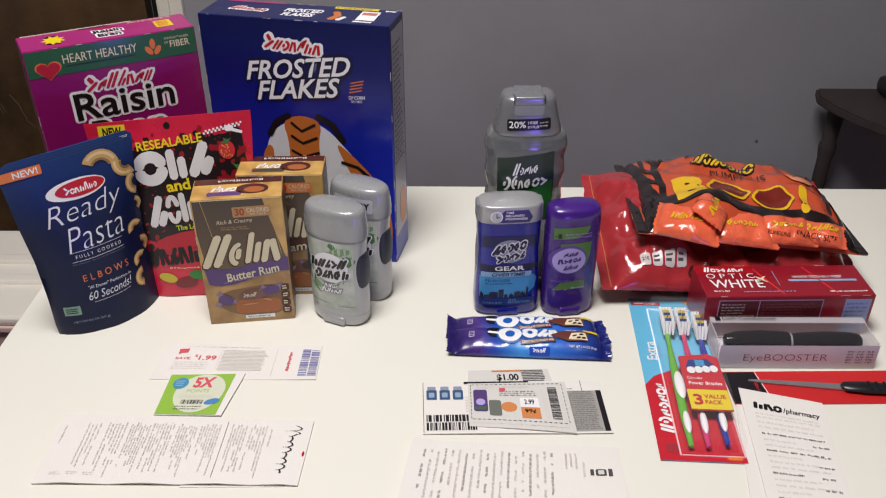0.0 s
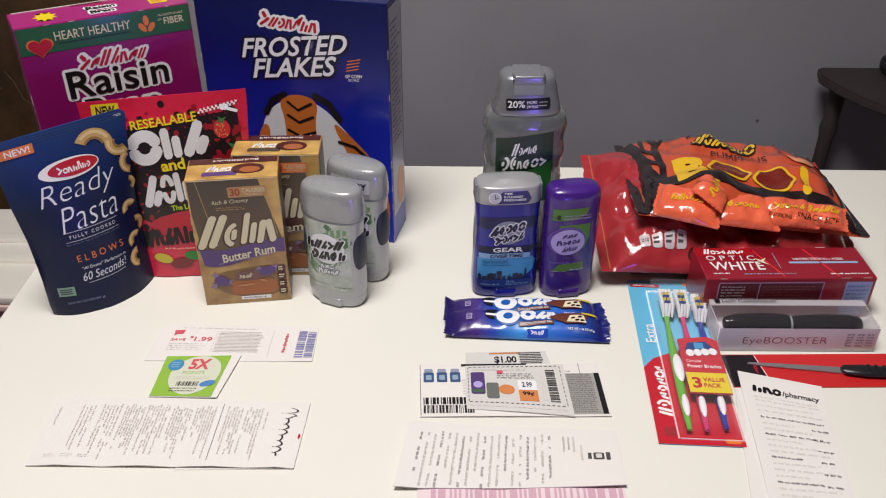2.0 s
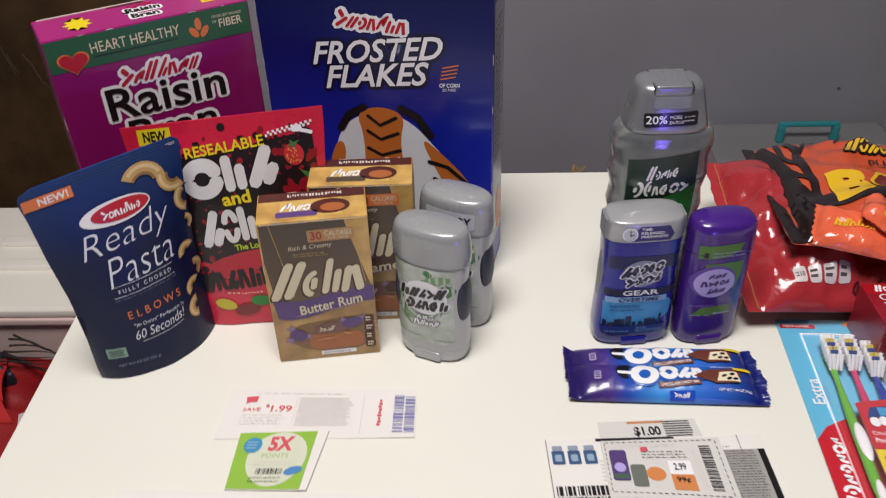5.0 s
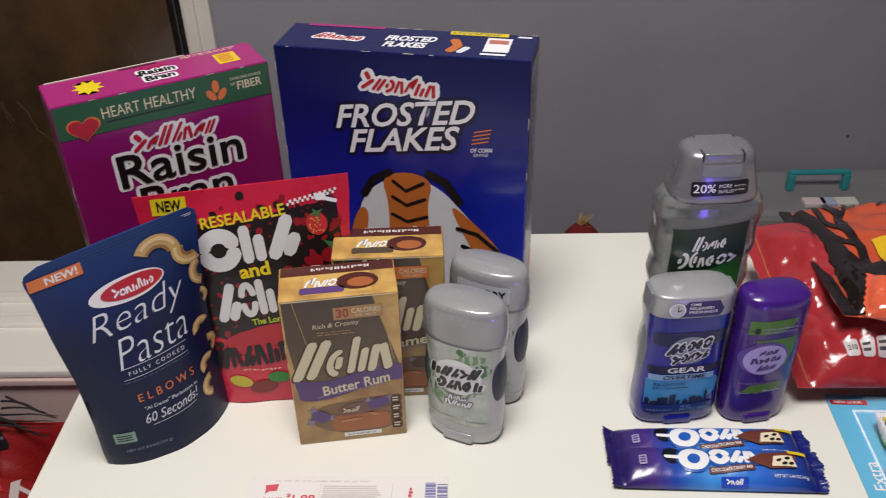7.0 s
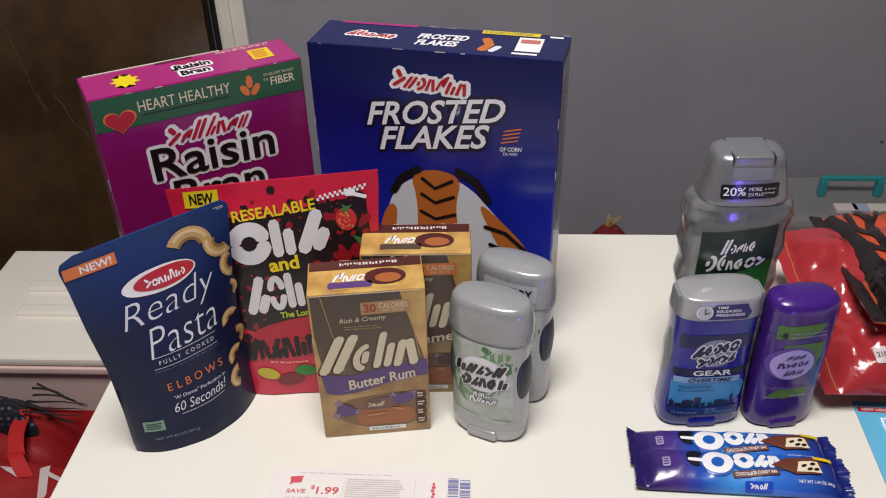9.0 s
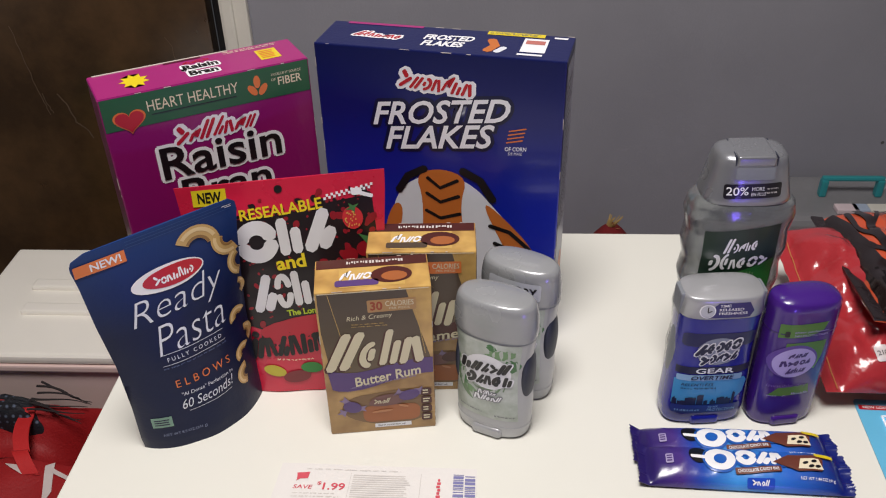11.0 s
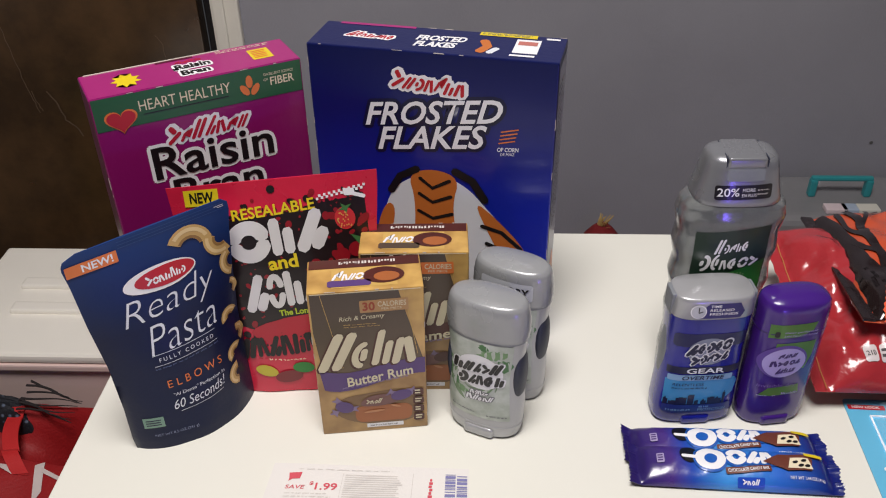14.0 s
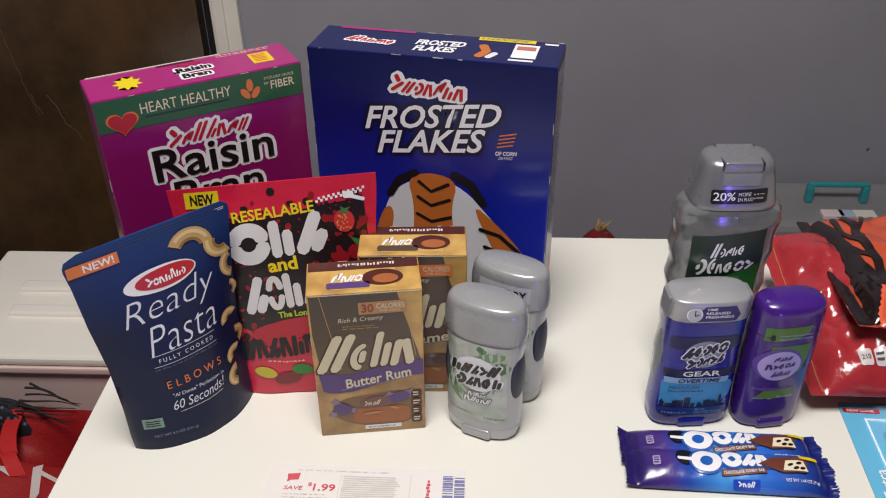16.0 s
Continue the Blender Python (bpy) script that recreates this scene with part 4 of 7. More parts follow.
printed("small_print", letters("24H PROTECTION", -0.0085, 0.0838, 0.016, 0.0855), on, I_lilac, ls, 2, 0.006)
printed("panel", [[(-0.012, 0.0775), (0.017, 0.0785), (0.0165, 0.064), (0.013, 0.052), (0.0, 0.055), (-0.0125, 0.066)]], on, I_lime, ls, 1, 0.006, "green printed panel")
printed("ring", [ellipse(-0.004, 0.0605, 0.0175, 0.0155)], on, ink("ring_violet", 100, 66, 160), ls, 2, 0.006)
printed("disc", [ellipse(-0.003, 0.0595, 0.0155, 0.0138)], on, I_lilac, ls, 3, 0.006, "lilac printed disc")
I_dv = ink("dark_violet", 62, 30, 112)
for k, (x0, y0, x1, y1, n) in enumerate(((-0.0085, 0.0645, 0.005, 0.069, 4), (-0.0135, 0.0575, 0.0085, 0.0625, 5), (-0.008, 0.05, 0.006, 0.055, 5))):
    printed("logo", blocks(x0, y0, x1, y1, n, 0.3, 0.0, 8, 60 + k, 0.45, 0.25, 0.19), on, I_dv, ls, 4, 0.006)
printed("panel", [[(-0.01, 0.0345), (0.0125, 0.037), (0.0145, 0.0275), (-0.0165, 0.0265)]], on, I_lime, ls, 1, 0.006, "green printed panel")
printed("lettering", letters("invisible dry", -0.018, 0.0345, 0.0105, 0.0385, 0.0), on, ink("mauve", 130, 100, 180), ls, 2, 0.006)
printed("small_print", lines(-0.0165, 0.0265, -0.003, 0.0275, 1, 0.8, 0, 4, 1), on, I_lilac, ls, 2, 0.006)
printed("small_print", lines(0.001, 0.0275, 0.0135, 0.03, 1, 0.8, 0, 4, 8), on, I_lilac, ls, 2, 0.006)

# clear body wash bottle with its cap
M_gel = mat("clear_grey_gel_plastic", srgb(142, 146, 148), 0.1, var=0.35, scale=110, bump=0.5, bscale=70, coat=0.7, trans=0.6, ior=1.25)
M_cap_dark = mat("pewter_plastic", srgb(136, 138, 143), 0.28, metal=0.5, var=0.03, coat=0.3)
bw = thing("body_wash_bottle", pose(0.0555, 0.797, TOP, 0, 0, 2), "clear body wash bottle with pewter flip cap and dark green label", "bottle")
body = [(0.0, 0.030, 0.017), (0.004, 0.0345, 0.0205), (0.03, 0.0355, 0.0215), (0.05, 0.0335, 0.0205), (0.07, 0.0358, 0.0215), (0.088, 0.0338, 0.021), (0.102, 0.0368, 0.0218), (0.116, 0.0348, 0.0214), (0.13, 0.0378, 0.0222), (0.144, 0.0362, 0.022), (0.157, 0.0388, 0.0222), (0.166, 0.037, 0.021), (0.1715, 0.032, 0.0195)]
part("body", loft(body, 2.7, rows=30), M_gel, bw, "clear grey gel-filled plastic body", True)
cap = [(0.1705, 0.0308, 0.0202), (0.1725, 0.0312, 0.0204), (0.185, 0.0282, 0.0192), (0.198, 0.0254, 0.0178), (0.2022, 0.0242, 0.0168), (0.2042, 0.0228, 0.0155), (0.2057, 0.02, 0.0128), (0.2065, 0.016, 0.009)]
part("cap", loft(cap, 3.2, rows=10), M_cap_dark, bw, "pewter grey flip cap", True)
onc = front_of(cap, 3.2)
part("flip_lid", box(-0.0132, -0.0172, 0.1985, 0.0132, 0.0125, 0.2069, 0.0022, 4), M_cap_dark, bw, "flip lid with a front lip", True)
printed("recess", [rrect(-0.0132, 0.19, 0.0132, 0.199, 0.0015)], onc, M_grey_grip, bw, 1, 0.006)
for sx in (-1, 1):
    part("groove", box(sx * 0.0138 - 0.0003, -0.0165, 0.199, sx * 0.0138 + 0.0003, 0.011, 0.2063), M_grip, bw)
printed("sticker", [rrect(-0.0195, 0.1765, 0.0195, 0.1872, 0.0018, 0, 2)], onc, I_black, bw, 1, 0.005, "black sticker on the cap")
printed("lettering", letters("20%", -0.018, 0.1788, -0.003, 0.185, 0.01, 0, 2), onc, I_white, bw, 2, 0.005)
printed("lettering", letters("MORE", -0.001, 0.1824, 0.0075, 0.1851, 0, 0, 2), onc, I_white, bw, 2, 0.005)
printed("lettering", letters("EN PLUS", -0.001, 0.1786, 0.009, 0.1811, 0, 0, 2), onc, I_white, bw, 2, 0.005)
printed("small_print", lines(0.0095, 0.1793, 0.0175, 0.1852, 2, 0.4, 0.2, 3, 5), onc, I_faint, bw, 2, 0.005)
on = front_of(body, 2.7)
printed("label", [[(-0.0265, 0.084), (-0.027, 0.149), (0.0, 0.1525), (0.0245, 0.156), (0.0255, 0.12), (0.024, 0.084)]], on, ink("bottle_green", 24, 50, 36), bw, 1, 0.005, "dark green front label")
printed("label_field", [[(-0.005, 0.1135), (0.0245, 0.127), (0.0245, 0.085), (-0.02, 0.085)]], on, ink("leaf_green", 44, 118, 52), bw, 2, 0.005)
for k, (x0, y0, x1, y1, n) in enumerate(((-0.0125, 0.134, 0.0115, 0.1465, 5), (-0.0225, 0.1195, 0.0205, 0.134, 6))):
    printed("logo", blocks(x0, y0, x1, y1, n, 0.3, 0.0, 10, 70 + k, 0.28, 0.4), on, I_white, bw, 3, 0.005, "plain white shapes of a maker's mark")
printed("small_print", lines(-0.006, 0.1135, 0.012, 0.1165, 1, 0.7, 0, 4, 8), on, I_mint, bw, 3, 0.005)

# ---- standing pouches ----


def pouch(levels, bottom, n=26, rows=26, wrinkle=0.0012, seed=0):
    """A sealed pouch: left and right edges by height, swelling between them. Returns the mesh and the front map."""
    vs, Ls, Rs, Bs = zip(*levels)
    H = vs[-1]

    def at(u, v):
        l, r, b = float(np.interp(v, vs, Ls)), float(np.interp(v, vs, Rs)), float(np.interp(v, vs, Bs))
        s = max(-1.0, min(1.0, 2 * (u - l) / (r - l) - 1))
        k = (1 - s * s) ** 0.8
        w = wrinkle * noise.noise(Vector((u * 45 + seed, v * 30, seed))) * min(1, b / 0.006)
        return b * k + w * k

    bm = bmesh.new()
    grids = []
    for side in (1, -1):
        g = []
        for j in range(rows + 1):
            v = H * j / rows
            l, r = float(np.interp(v, vs, Ls)), float(np.interp(v, vs, Rs))
            g.append([bm.verts.new((l + (r - l) * i / n, -side * max(0.0004, at(l + (r - l) * i / n, v)), v)) for i in range(n + 1)])
        grids.append(g)
        for j in range(rows):
            for i in range(n):
                bm.faces.new((g[j][i], g[j][i + 1], g[j + 1][i + 1], g[j + 1][i]))
    f, k = grids
    for i in range(n):
        bm.faces.new((f[0][i], f[0][i + 1], k[0][i + 1], k[0][i]))
        bm.faces.new((f[-1][i], f[-1][i + 1], k[-1][i + 1], k[-1][i]))
    for j in range(rows):
        for i in (0, n):
            bm.faces.new((f[j][i], f[j + 1][i], k[j + 1][i], k[j][i]))
    return bm, (lambda u, v, l: (u, -max(0.0004, at(u, v)) - l - 0.0002, v))


# navy film, paler blue towards the top
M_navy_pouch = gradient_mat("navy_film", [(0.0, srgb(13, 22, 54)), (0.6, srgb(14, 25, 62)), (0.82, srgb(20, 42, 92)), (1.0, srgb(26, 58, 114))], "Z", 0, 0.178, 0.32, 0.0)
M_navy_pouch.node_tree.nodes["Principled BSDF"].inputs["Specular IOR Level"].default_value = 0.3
pp = thing("pasta_pouch", pose(-0.379, 0.703, TOP, 0, 0, 42), "navy blue stand-up pasta pouch with white lettering", "pouch")
bm, on = pouch([(0, 0.0, 0.101, 0.0235), (0.01, -0.001, 0.101, 0.0235), (0.04, -0.001, 0.099, 0.0205), (0.081, -0.003, 0.098, 0.0155), (0.12, -0.008, 0.1, 0.009), (0.155, -0.011, 0.103, 0.003), (0.168, -0.013, 0.105, 0.0012), (0.1715, -0.0127, 0.105, 0.001), (0.1745, -0.011, 0.1045, 0.0009), (0.1765, -0.008, 0.103, 0.0008), (0.1778, -0.002, 0.1, 0.0008)], 0, rows=52)
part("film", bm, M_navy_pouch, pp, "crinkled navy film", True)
I_blue2 = ink("film_blue", 38, 78, 140)
I_script = ink("script_white", 232, 236, 246)
for v in (0.1705, 0.1728, 0.1751):
    printed("seal_line", [rrect(0.024, v, 0.1, v + 0.0004)], on, I_blue2, pp, 1, 0.008, "fine ridge of the heat seal")
printed("tear_mark", [rrect(0.094, 0.1735, 0.101, 0.174), rrect(0.096, 0.1722, 0.101, 0.1727)], on, I_script, pp, 2)
printed("flash", [rrect(-0.0115, 0.162, 0.0225, 0.1705, 0.0005, 0, 0)], on, I_orange, pp, 2, 0.008, "orange flash")
printed("lettering", letters("NEW!", -0.001, 0.1636, 0.0195, 0.1692, 0.02), on, I_white, pp, 3, 0.008)
printed("badge_edge", [ellipse(0.0455, 0.1405, 0.0265, 0.0092)], on, I_white, pp, 2, 0.006)
printed("badge", [ellipse(0.049, 0.1408, 0.022, 0.0072)], on, I_red, pp, 3, 0.006, "red oval badge")
printed("logo", blocks(0.0345, 0.1372, 0.064, 0.1445, 7, 0.1, 0.0, 0, 80, 0.35, 0.35), on, I_white, pp, 4, 0.006)
printed("lettering", letters("Ready", 0.013, 0.108, 0.083, 0.1325, -0.016, 0.35, 4), on, I_script, pp, 2, 0.006)
printed("lettering", letters("Pasta", 0.0235, 0.0865, 0.077, 0.109, -0.016, 0.35, 4), on, I_script, pp, 2, 0.006)
printed("rule", [rrect(0.024, 0.0845, 0.0725, 0.0849)], on, I_script, pp, 2, 0.006)
printed("lettering", letters("F U L L Y   C O O K E D", 0.028, 0.0785, 0.07, 0.0818, 0.005), on, I_script, pp, 2, 0.006)
printed("rule", [rrect(0.024, 0.0755, 0.0725, 0.0759)], on, I_script, pp, 2, 0.006)
printed("small_print", lines(0.024, 0.0725, 0.073, 0.074, 1, 0.8, 0, 3, 12), on, ink("dim_blue", 80, 96, 140), pp, 2, 0.006)
printed("lettering", letters("E L B O W S", 0.029, 0.0545, 0.072, 0.0612, -0.004), on, I_orange, pp, 2, 0.006)
printed("lettering", letters("\"Al Dente\" Perfection in", 0.031, 0.046, 0.072, 0.049, 0.0, 0.1), on, I_script, pp, 2, 0.006)
printed("lettering", letters("60 Seconds!", 0.029, 0.0355, 0.071, 0.0435, -0.002, 0.35, 3), on, I_script, pp, 2, 0.006)
printed("rule", [rrect(0.033, 0.0325, 0.068, 0.0329, 0, 0, 3)], on, I_script, pp, 2, 0.006)
printed("seal", [rrect(0.007, 0.022, 0.02, 0.0315)], on, ink("seal", 130, 170, 150), pp, 2, 0.006)
printed("seal_print", lines(0.0085, 0.0235, 0.0185, 0.03, 3, 0.45, 0.2), on, I_navy, pp, 3, 0.006)
printed("small_print", letters("NET WT 8.5 OZ (241 g)", 0.012, 0.0125, 0.042, 0.0155), on, ink("dim_white", 140, 150, 180), pp, 2, 0.006)
I_pasta = ink("pasta", 214, 176, 110)


for (cx, cy, r, a0, a1, w) in ((0.071, 0.151, 0.0125, 10, 150, 0.005), (0.094, 0.15, 0.009, 150, 300, 0.0046), (0.1015, 0.128, 0.009, 110, 250, 0.0034),
                                (0.093, 0.107, 0.0055, -60, 70, 0.0022), (0.088, 0.085, 0.005, 20, 200, 0.0032), (0.091, 0.066, 0.0055, -70, 90, 0.003), (0.086, 0.0535, 0.005, 40, 220, 0.003), (0.085, 0.036, 0.0065, 90, 260, 0.0034)):
    printed("pasta_print", [macaroni(cx, cy, r, a0, a1, w)], on, I_pasta, pp, 2, 0.006, "printed elbow pasta")
    printed("pasta_light", [macaroni(cx, cy, r + 0.35 * w, a0 + 12, a1 - 14, 0.28 * w)], on, ink("pasta_light", 240, 212, 156), pp, 3, 0.006)
    printed("pasta_shade", [macaroni(cx, cy, r - 0.75 * w, a0 + 4, a1 - 4, 0.22 * w)], on, ink("pasta_shade", 156, 118, 66), pp, 3, 0.006)

M_red_pouch = mat("red_film", srgb(196, 32, 62), 0.28, var=0.2, scale=22, bump=0.6, bscale=38, coat=0.5)
nb = thing("candy_pouch", pose(-0.304, 0.7735, TOP, -6, 0, 6), "red and black resealable chewy candy pouch", "pouch")
bm, on = pouch([(0, -0.03, 0.098, 0.012), (0.02, -0.032, 0.1, 0.013), (0.08, -0.036, 0.103, 0.011), (0.14, -0.04, 0.106, 0.005), (0.168, -0.042, 0.108, 0.0012), (0.1785, -0.043, 0.108, 0.0008)], 0, seed=3, wrinkle=0.0016)
for v in bm.verts:
    v.co.z += max(0, v.co.z - 0.12) / 0.06 * (v.co.x * 0.055)
NB0 = on
on = lambda u, v, l: (lambda q: (q[0], q[1], q[2] + max(0, v - 0.12) / 0.06 * u * 0.055))(NB0(u, v, l))
part("film", bm, M_red_pouch, nb, "glossy red film", True)
I_ink = ink("pouch_black", 30, 20, 26)
printed("dark_field", [[(-0.03, 0.052), (-0.034, 0.138), (-0.01, 0.15), (0.03, 0.152), (0.06, 0.158), (0.098, 0.162), (0.1, 0.13), (0.094, 0.09), (0.098, 0.058), (0.06, 0.066), (0.03, 0.05), (0.0, 0.062)]], on, I_ink, nb, 1, 0.008, "black printed field")
rnd = random.Random(21)
for ink_, seed_, (ys, spread) in ((I_ink, 1, (0.152, 0.008)), (I_ink, 2, (0.052, 0.008)), (ink("splash_red", 150, 24, 40), 3, (0.135, 0.02)), (ink("splash_red", 150, 24, 40), 4, (0.075, 0.018))):
    rnd.seed(seed_)
    spots = []
    for _ in range(95):
        x = rnd.uniform(-0.03, 0.098)
        y = ys + 0.0001 * x * 800 + rnd.gauss(0, spread) * (0.6 if seed_ < 3 else 1)
        if -0.03 < x < 0.098 and 0.012 < y < 0.168:
            r = abs(rnd.gauss(0, 0.0012)) + 0.0004
            spots.append(ellipse(x, y, r * rnd.uniform(0.7, 1.8), r, 9, rnd.uniform(0, 180)))
    printed("splash_print", spots, on, ink_, nb, 1.03, 0, "splashes of printed ink")
printed("hole", [ellipse(0.031, 0.1715, 0.003, 0.003)], on, I_black, nb, 2)
printed("flash", [rrect(-0.031, 0.1625, -0.0065, 0.1755)], on, I_yellow, nb, 2, 0.008, "yellow flash")
printed("lettering", letters("NEW", -0.027, 0.165, -0.01, 0.1735, 0.03), on, I_black, nb, 3, 0.008)
printed("lettering", letters("RESEALABLE", 0.001, 0.152, 0.0615, 0.1605, 0.02, 0, 5), on, I_yellow, nb, 2, 0.008)
printed("zip_print", [rrect(0.063 + 0.0018 * k, 0.1605 + 0.0003 * k + (0.0019 if k % 2 else 0), 0.0648 + 0.0018 * k, 0.1624 + 0.0003 * k + (0.0019 if k % 2 else 0)) for k in range(20)], on, I_white, nb, 2)
printed("zip_pull", [rrect(0.083, 0.1622, 0.091, 0.1672, 0.002), rrect(0.089, 0.1605, 0.099, 0.1632, 0.001, 0, -18)], on, I_white, nb, 2)
for k, (x0, y0, x1, y1, n, r) in enumerate(((-0.004, 0.1225, 0.07, 0.1495, 3, 8), (0.003, 0.08, 0.076, 0.1095, 5, 8))):
    printed("logo", slabs(x0, y0, x1, y1, n, r, 90 + k, 0.09), on, ink("pouch_white", 226, 224, 226), nb, 3, 0.008, "plain white shapes of a maker's mark")
printed("lettering", letters("and", 0.024, 0.111, 0.046, 0.122, 0.03, 0, 6), on, I_yellow, nb, 4, 0.008)
printed("lettering", letters("The Long", 0.028, 0.0705, 0.053, 0.0775, 0.03, 0, 5), on, ink("lime", 190, 210, 50), nb, 3, 0.008)
printed("fruit_print", [ellipse(0.083, 0.146, 0.0075, 0.0085, 18, 15)], on, ink("strawberry", 214, 50, 60), nb, 3, 0.008, "printed strawberry")
for cx, cy in ((0.079, 0.118), (0.09, 0.122), (0.093, 0.106)):
    printed("fruit_print", [ellipse(cx, cy, 0.006, 0.006, 16)], on, ink("cherry", 150, 20, 36), nb, 3, 0.008, "printed cherry")
printed("leaf_print", [[(0.086, 0.134), (0.094, 0.131), (0.1, 0.124), (0.092, 0.126)]], on, I_moss, nb, 4, 0.008)
printed("leaf_print", [[(0.0835 + (0.0062 if k % 2 else 0.0022) * math.cos(k * 0.7), 0.1535 + (0.0042 if k % 2 else 0.0016) * math.sin(k * 0.7)) for k in range(9)]], on, I_moss, nb, 4, 0.008)
rnd.seed(9)
printed("splash_print", [ellipse(0.083 + rnd.uniform(-0.0055, 0.0055), 0.1455 + rnd.uniform(-0.006, 0.006), 0.0005, 0.0007, 8) for _ in range(26)], on, ink("seed_yellow", 230, 170, 90), nb, 4.5, 0, "printed seeds")
printed("burst", [ellipse(0.06, 0.0585, 0.055, 0.014, 18, 3)], on, ink("burst_red", 190, 36, 56), nb, 2, 0.008)
printed("logo", slabs(-0.004, 0.036, 0.062, 0.054, 7, 6, 95, 0.2), on, I_black, nb, 3, 0.008, "plain black shapes of a product mark")
printed("small_print", lines(0.016, 0.0305, 0.045, 0.033, 1, 0.6, 0.1, 3, 9), on, I_cream, nb, 3, 0.008)
for cx, cy, rx, ry, r, c in ((0.013, 0.021, 0.009, 0.005, -15, ink("chew_yellow", 205, 190, 60)), (0.03, 0.0155, 0.011, 0.006, 8, ink("chew_red", 130, 36, 44)), (0.042, 0.0235, 0.0085, 0.005, -10, ink("chew_green", 50, 140, 60))):
    printed("candy_print", [ellipse(cx, cy, rx, ry, 18, r)], on, c, nb, 3, 0.008, "printed chewy candy")

# ---- chocolate bars in flow wrap ----


def pillow(w, d, h, seed, lump=0.15, freq=30.0, seal=0.012, base=0.1, nu=84, nv=52, pw=4, pd=3):
    """A sealed bag lying flat, centred: swollen middle, crimped flat ends. Returns the mesh and the map of its upper side."""
    def top(u, v):
        s, t = min(1, abs(2 * u / (w - 2 * seal))), min(1, abs(2 * v / d))
        k = max(0.0, 1 - s ** pw) ** 0.5 * max(0.0, 1 - t ** pd) ** 0.55
        r = noise.noise(Vector((u * freq + seed, v * freq, seed * 0.7))) + 0.5 * noise.noise(Vector((u * freq * 2.3, v * freq * 2.1 + seed, 4.0)))
        crimp = 0.0004 * math.sin(v * 2400) if s >= 1 else 0
        return h * k * (1 + lump * r) + crimp + 0.0006

    bm = bmesh.new()
    gs = []
    for side in (0, 1):
        g = []
        for j in range(nv + 1):
            v = -d / 2 + d * j / nv
            row = []
            for i in range(nu + 1):
                u = -w / 2 + w * i / nu
                # ends run a little uneven
                e = 0.002 * noise.noise(Vector((v * 90, seed, i > nu / 2))) + (0.0012 if j % 2 and nv < 40 else 0) if i in (0, nu) else 0
                row.append(bm.verts.new((u + e, v, top(u, v) if side == 0 else -base * top(u, v))))
            g.append(row)
        gs.append(g)
        for j in range(nv):
            for i in range(nu):
                bm.faces.new((g[j][i], g[j][i + 1], g[j + 1][i + 1], g[j + 1][i]))
    a, b = gs
    for i in range(nu):
        for j in (0, nv):
            bm.faces.new((a[j][i], a[j][i + 1], b[j][i + 1], b[j][i]))
    for j in range(nv):
        for i in (0, nu):
            bm.faces.new((a[j][i], a[j + 1][i], b[j + 1][i], b[j][i]))
    return bm, (lambda u, v, l: (u, v, top(u, v) + l + 0.0007))


M_bar = gradient_mat("blue_wrap", [(0.0, srgb(40, 28, 92)), (0.16, srgb(70, 46, 122)), (0.27, srgb(34, 70, 164)), (0.45, srgb(62, 142, 216)), (0.72, srgb(40, 98, 192)), (1.0, srgb(14, 28, 104))], "X", -0.065, 0.065, 0.3, 0.4)
I_choc = ink("chocolate", 112, 60, 46)


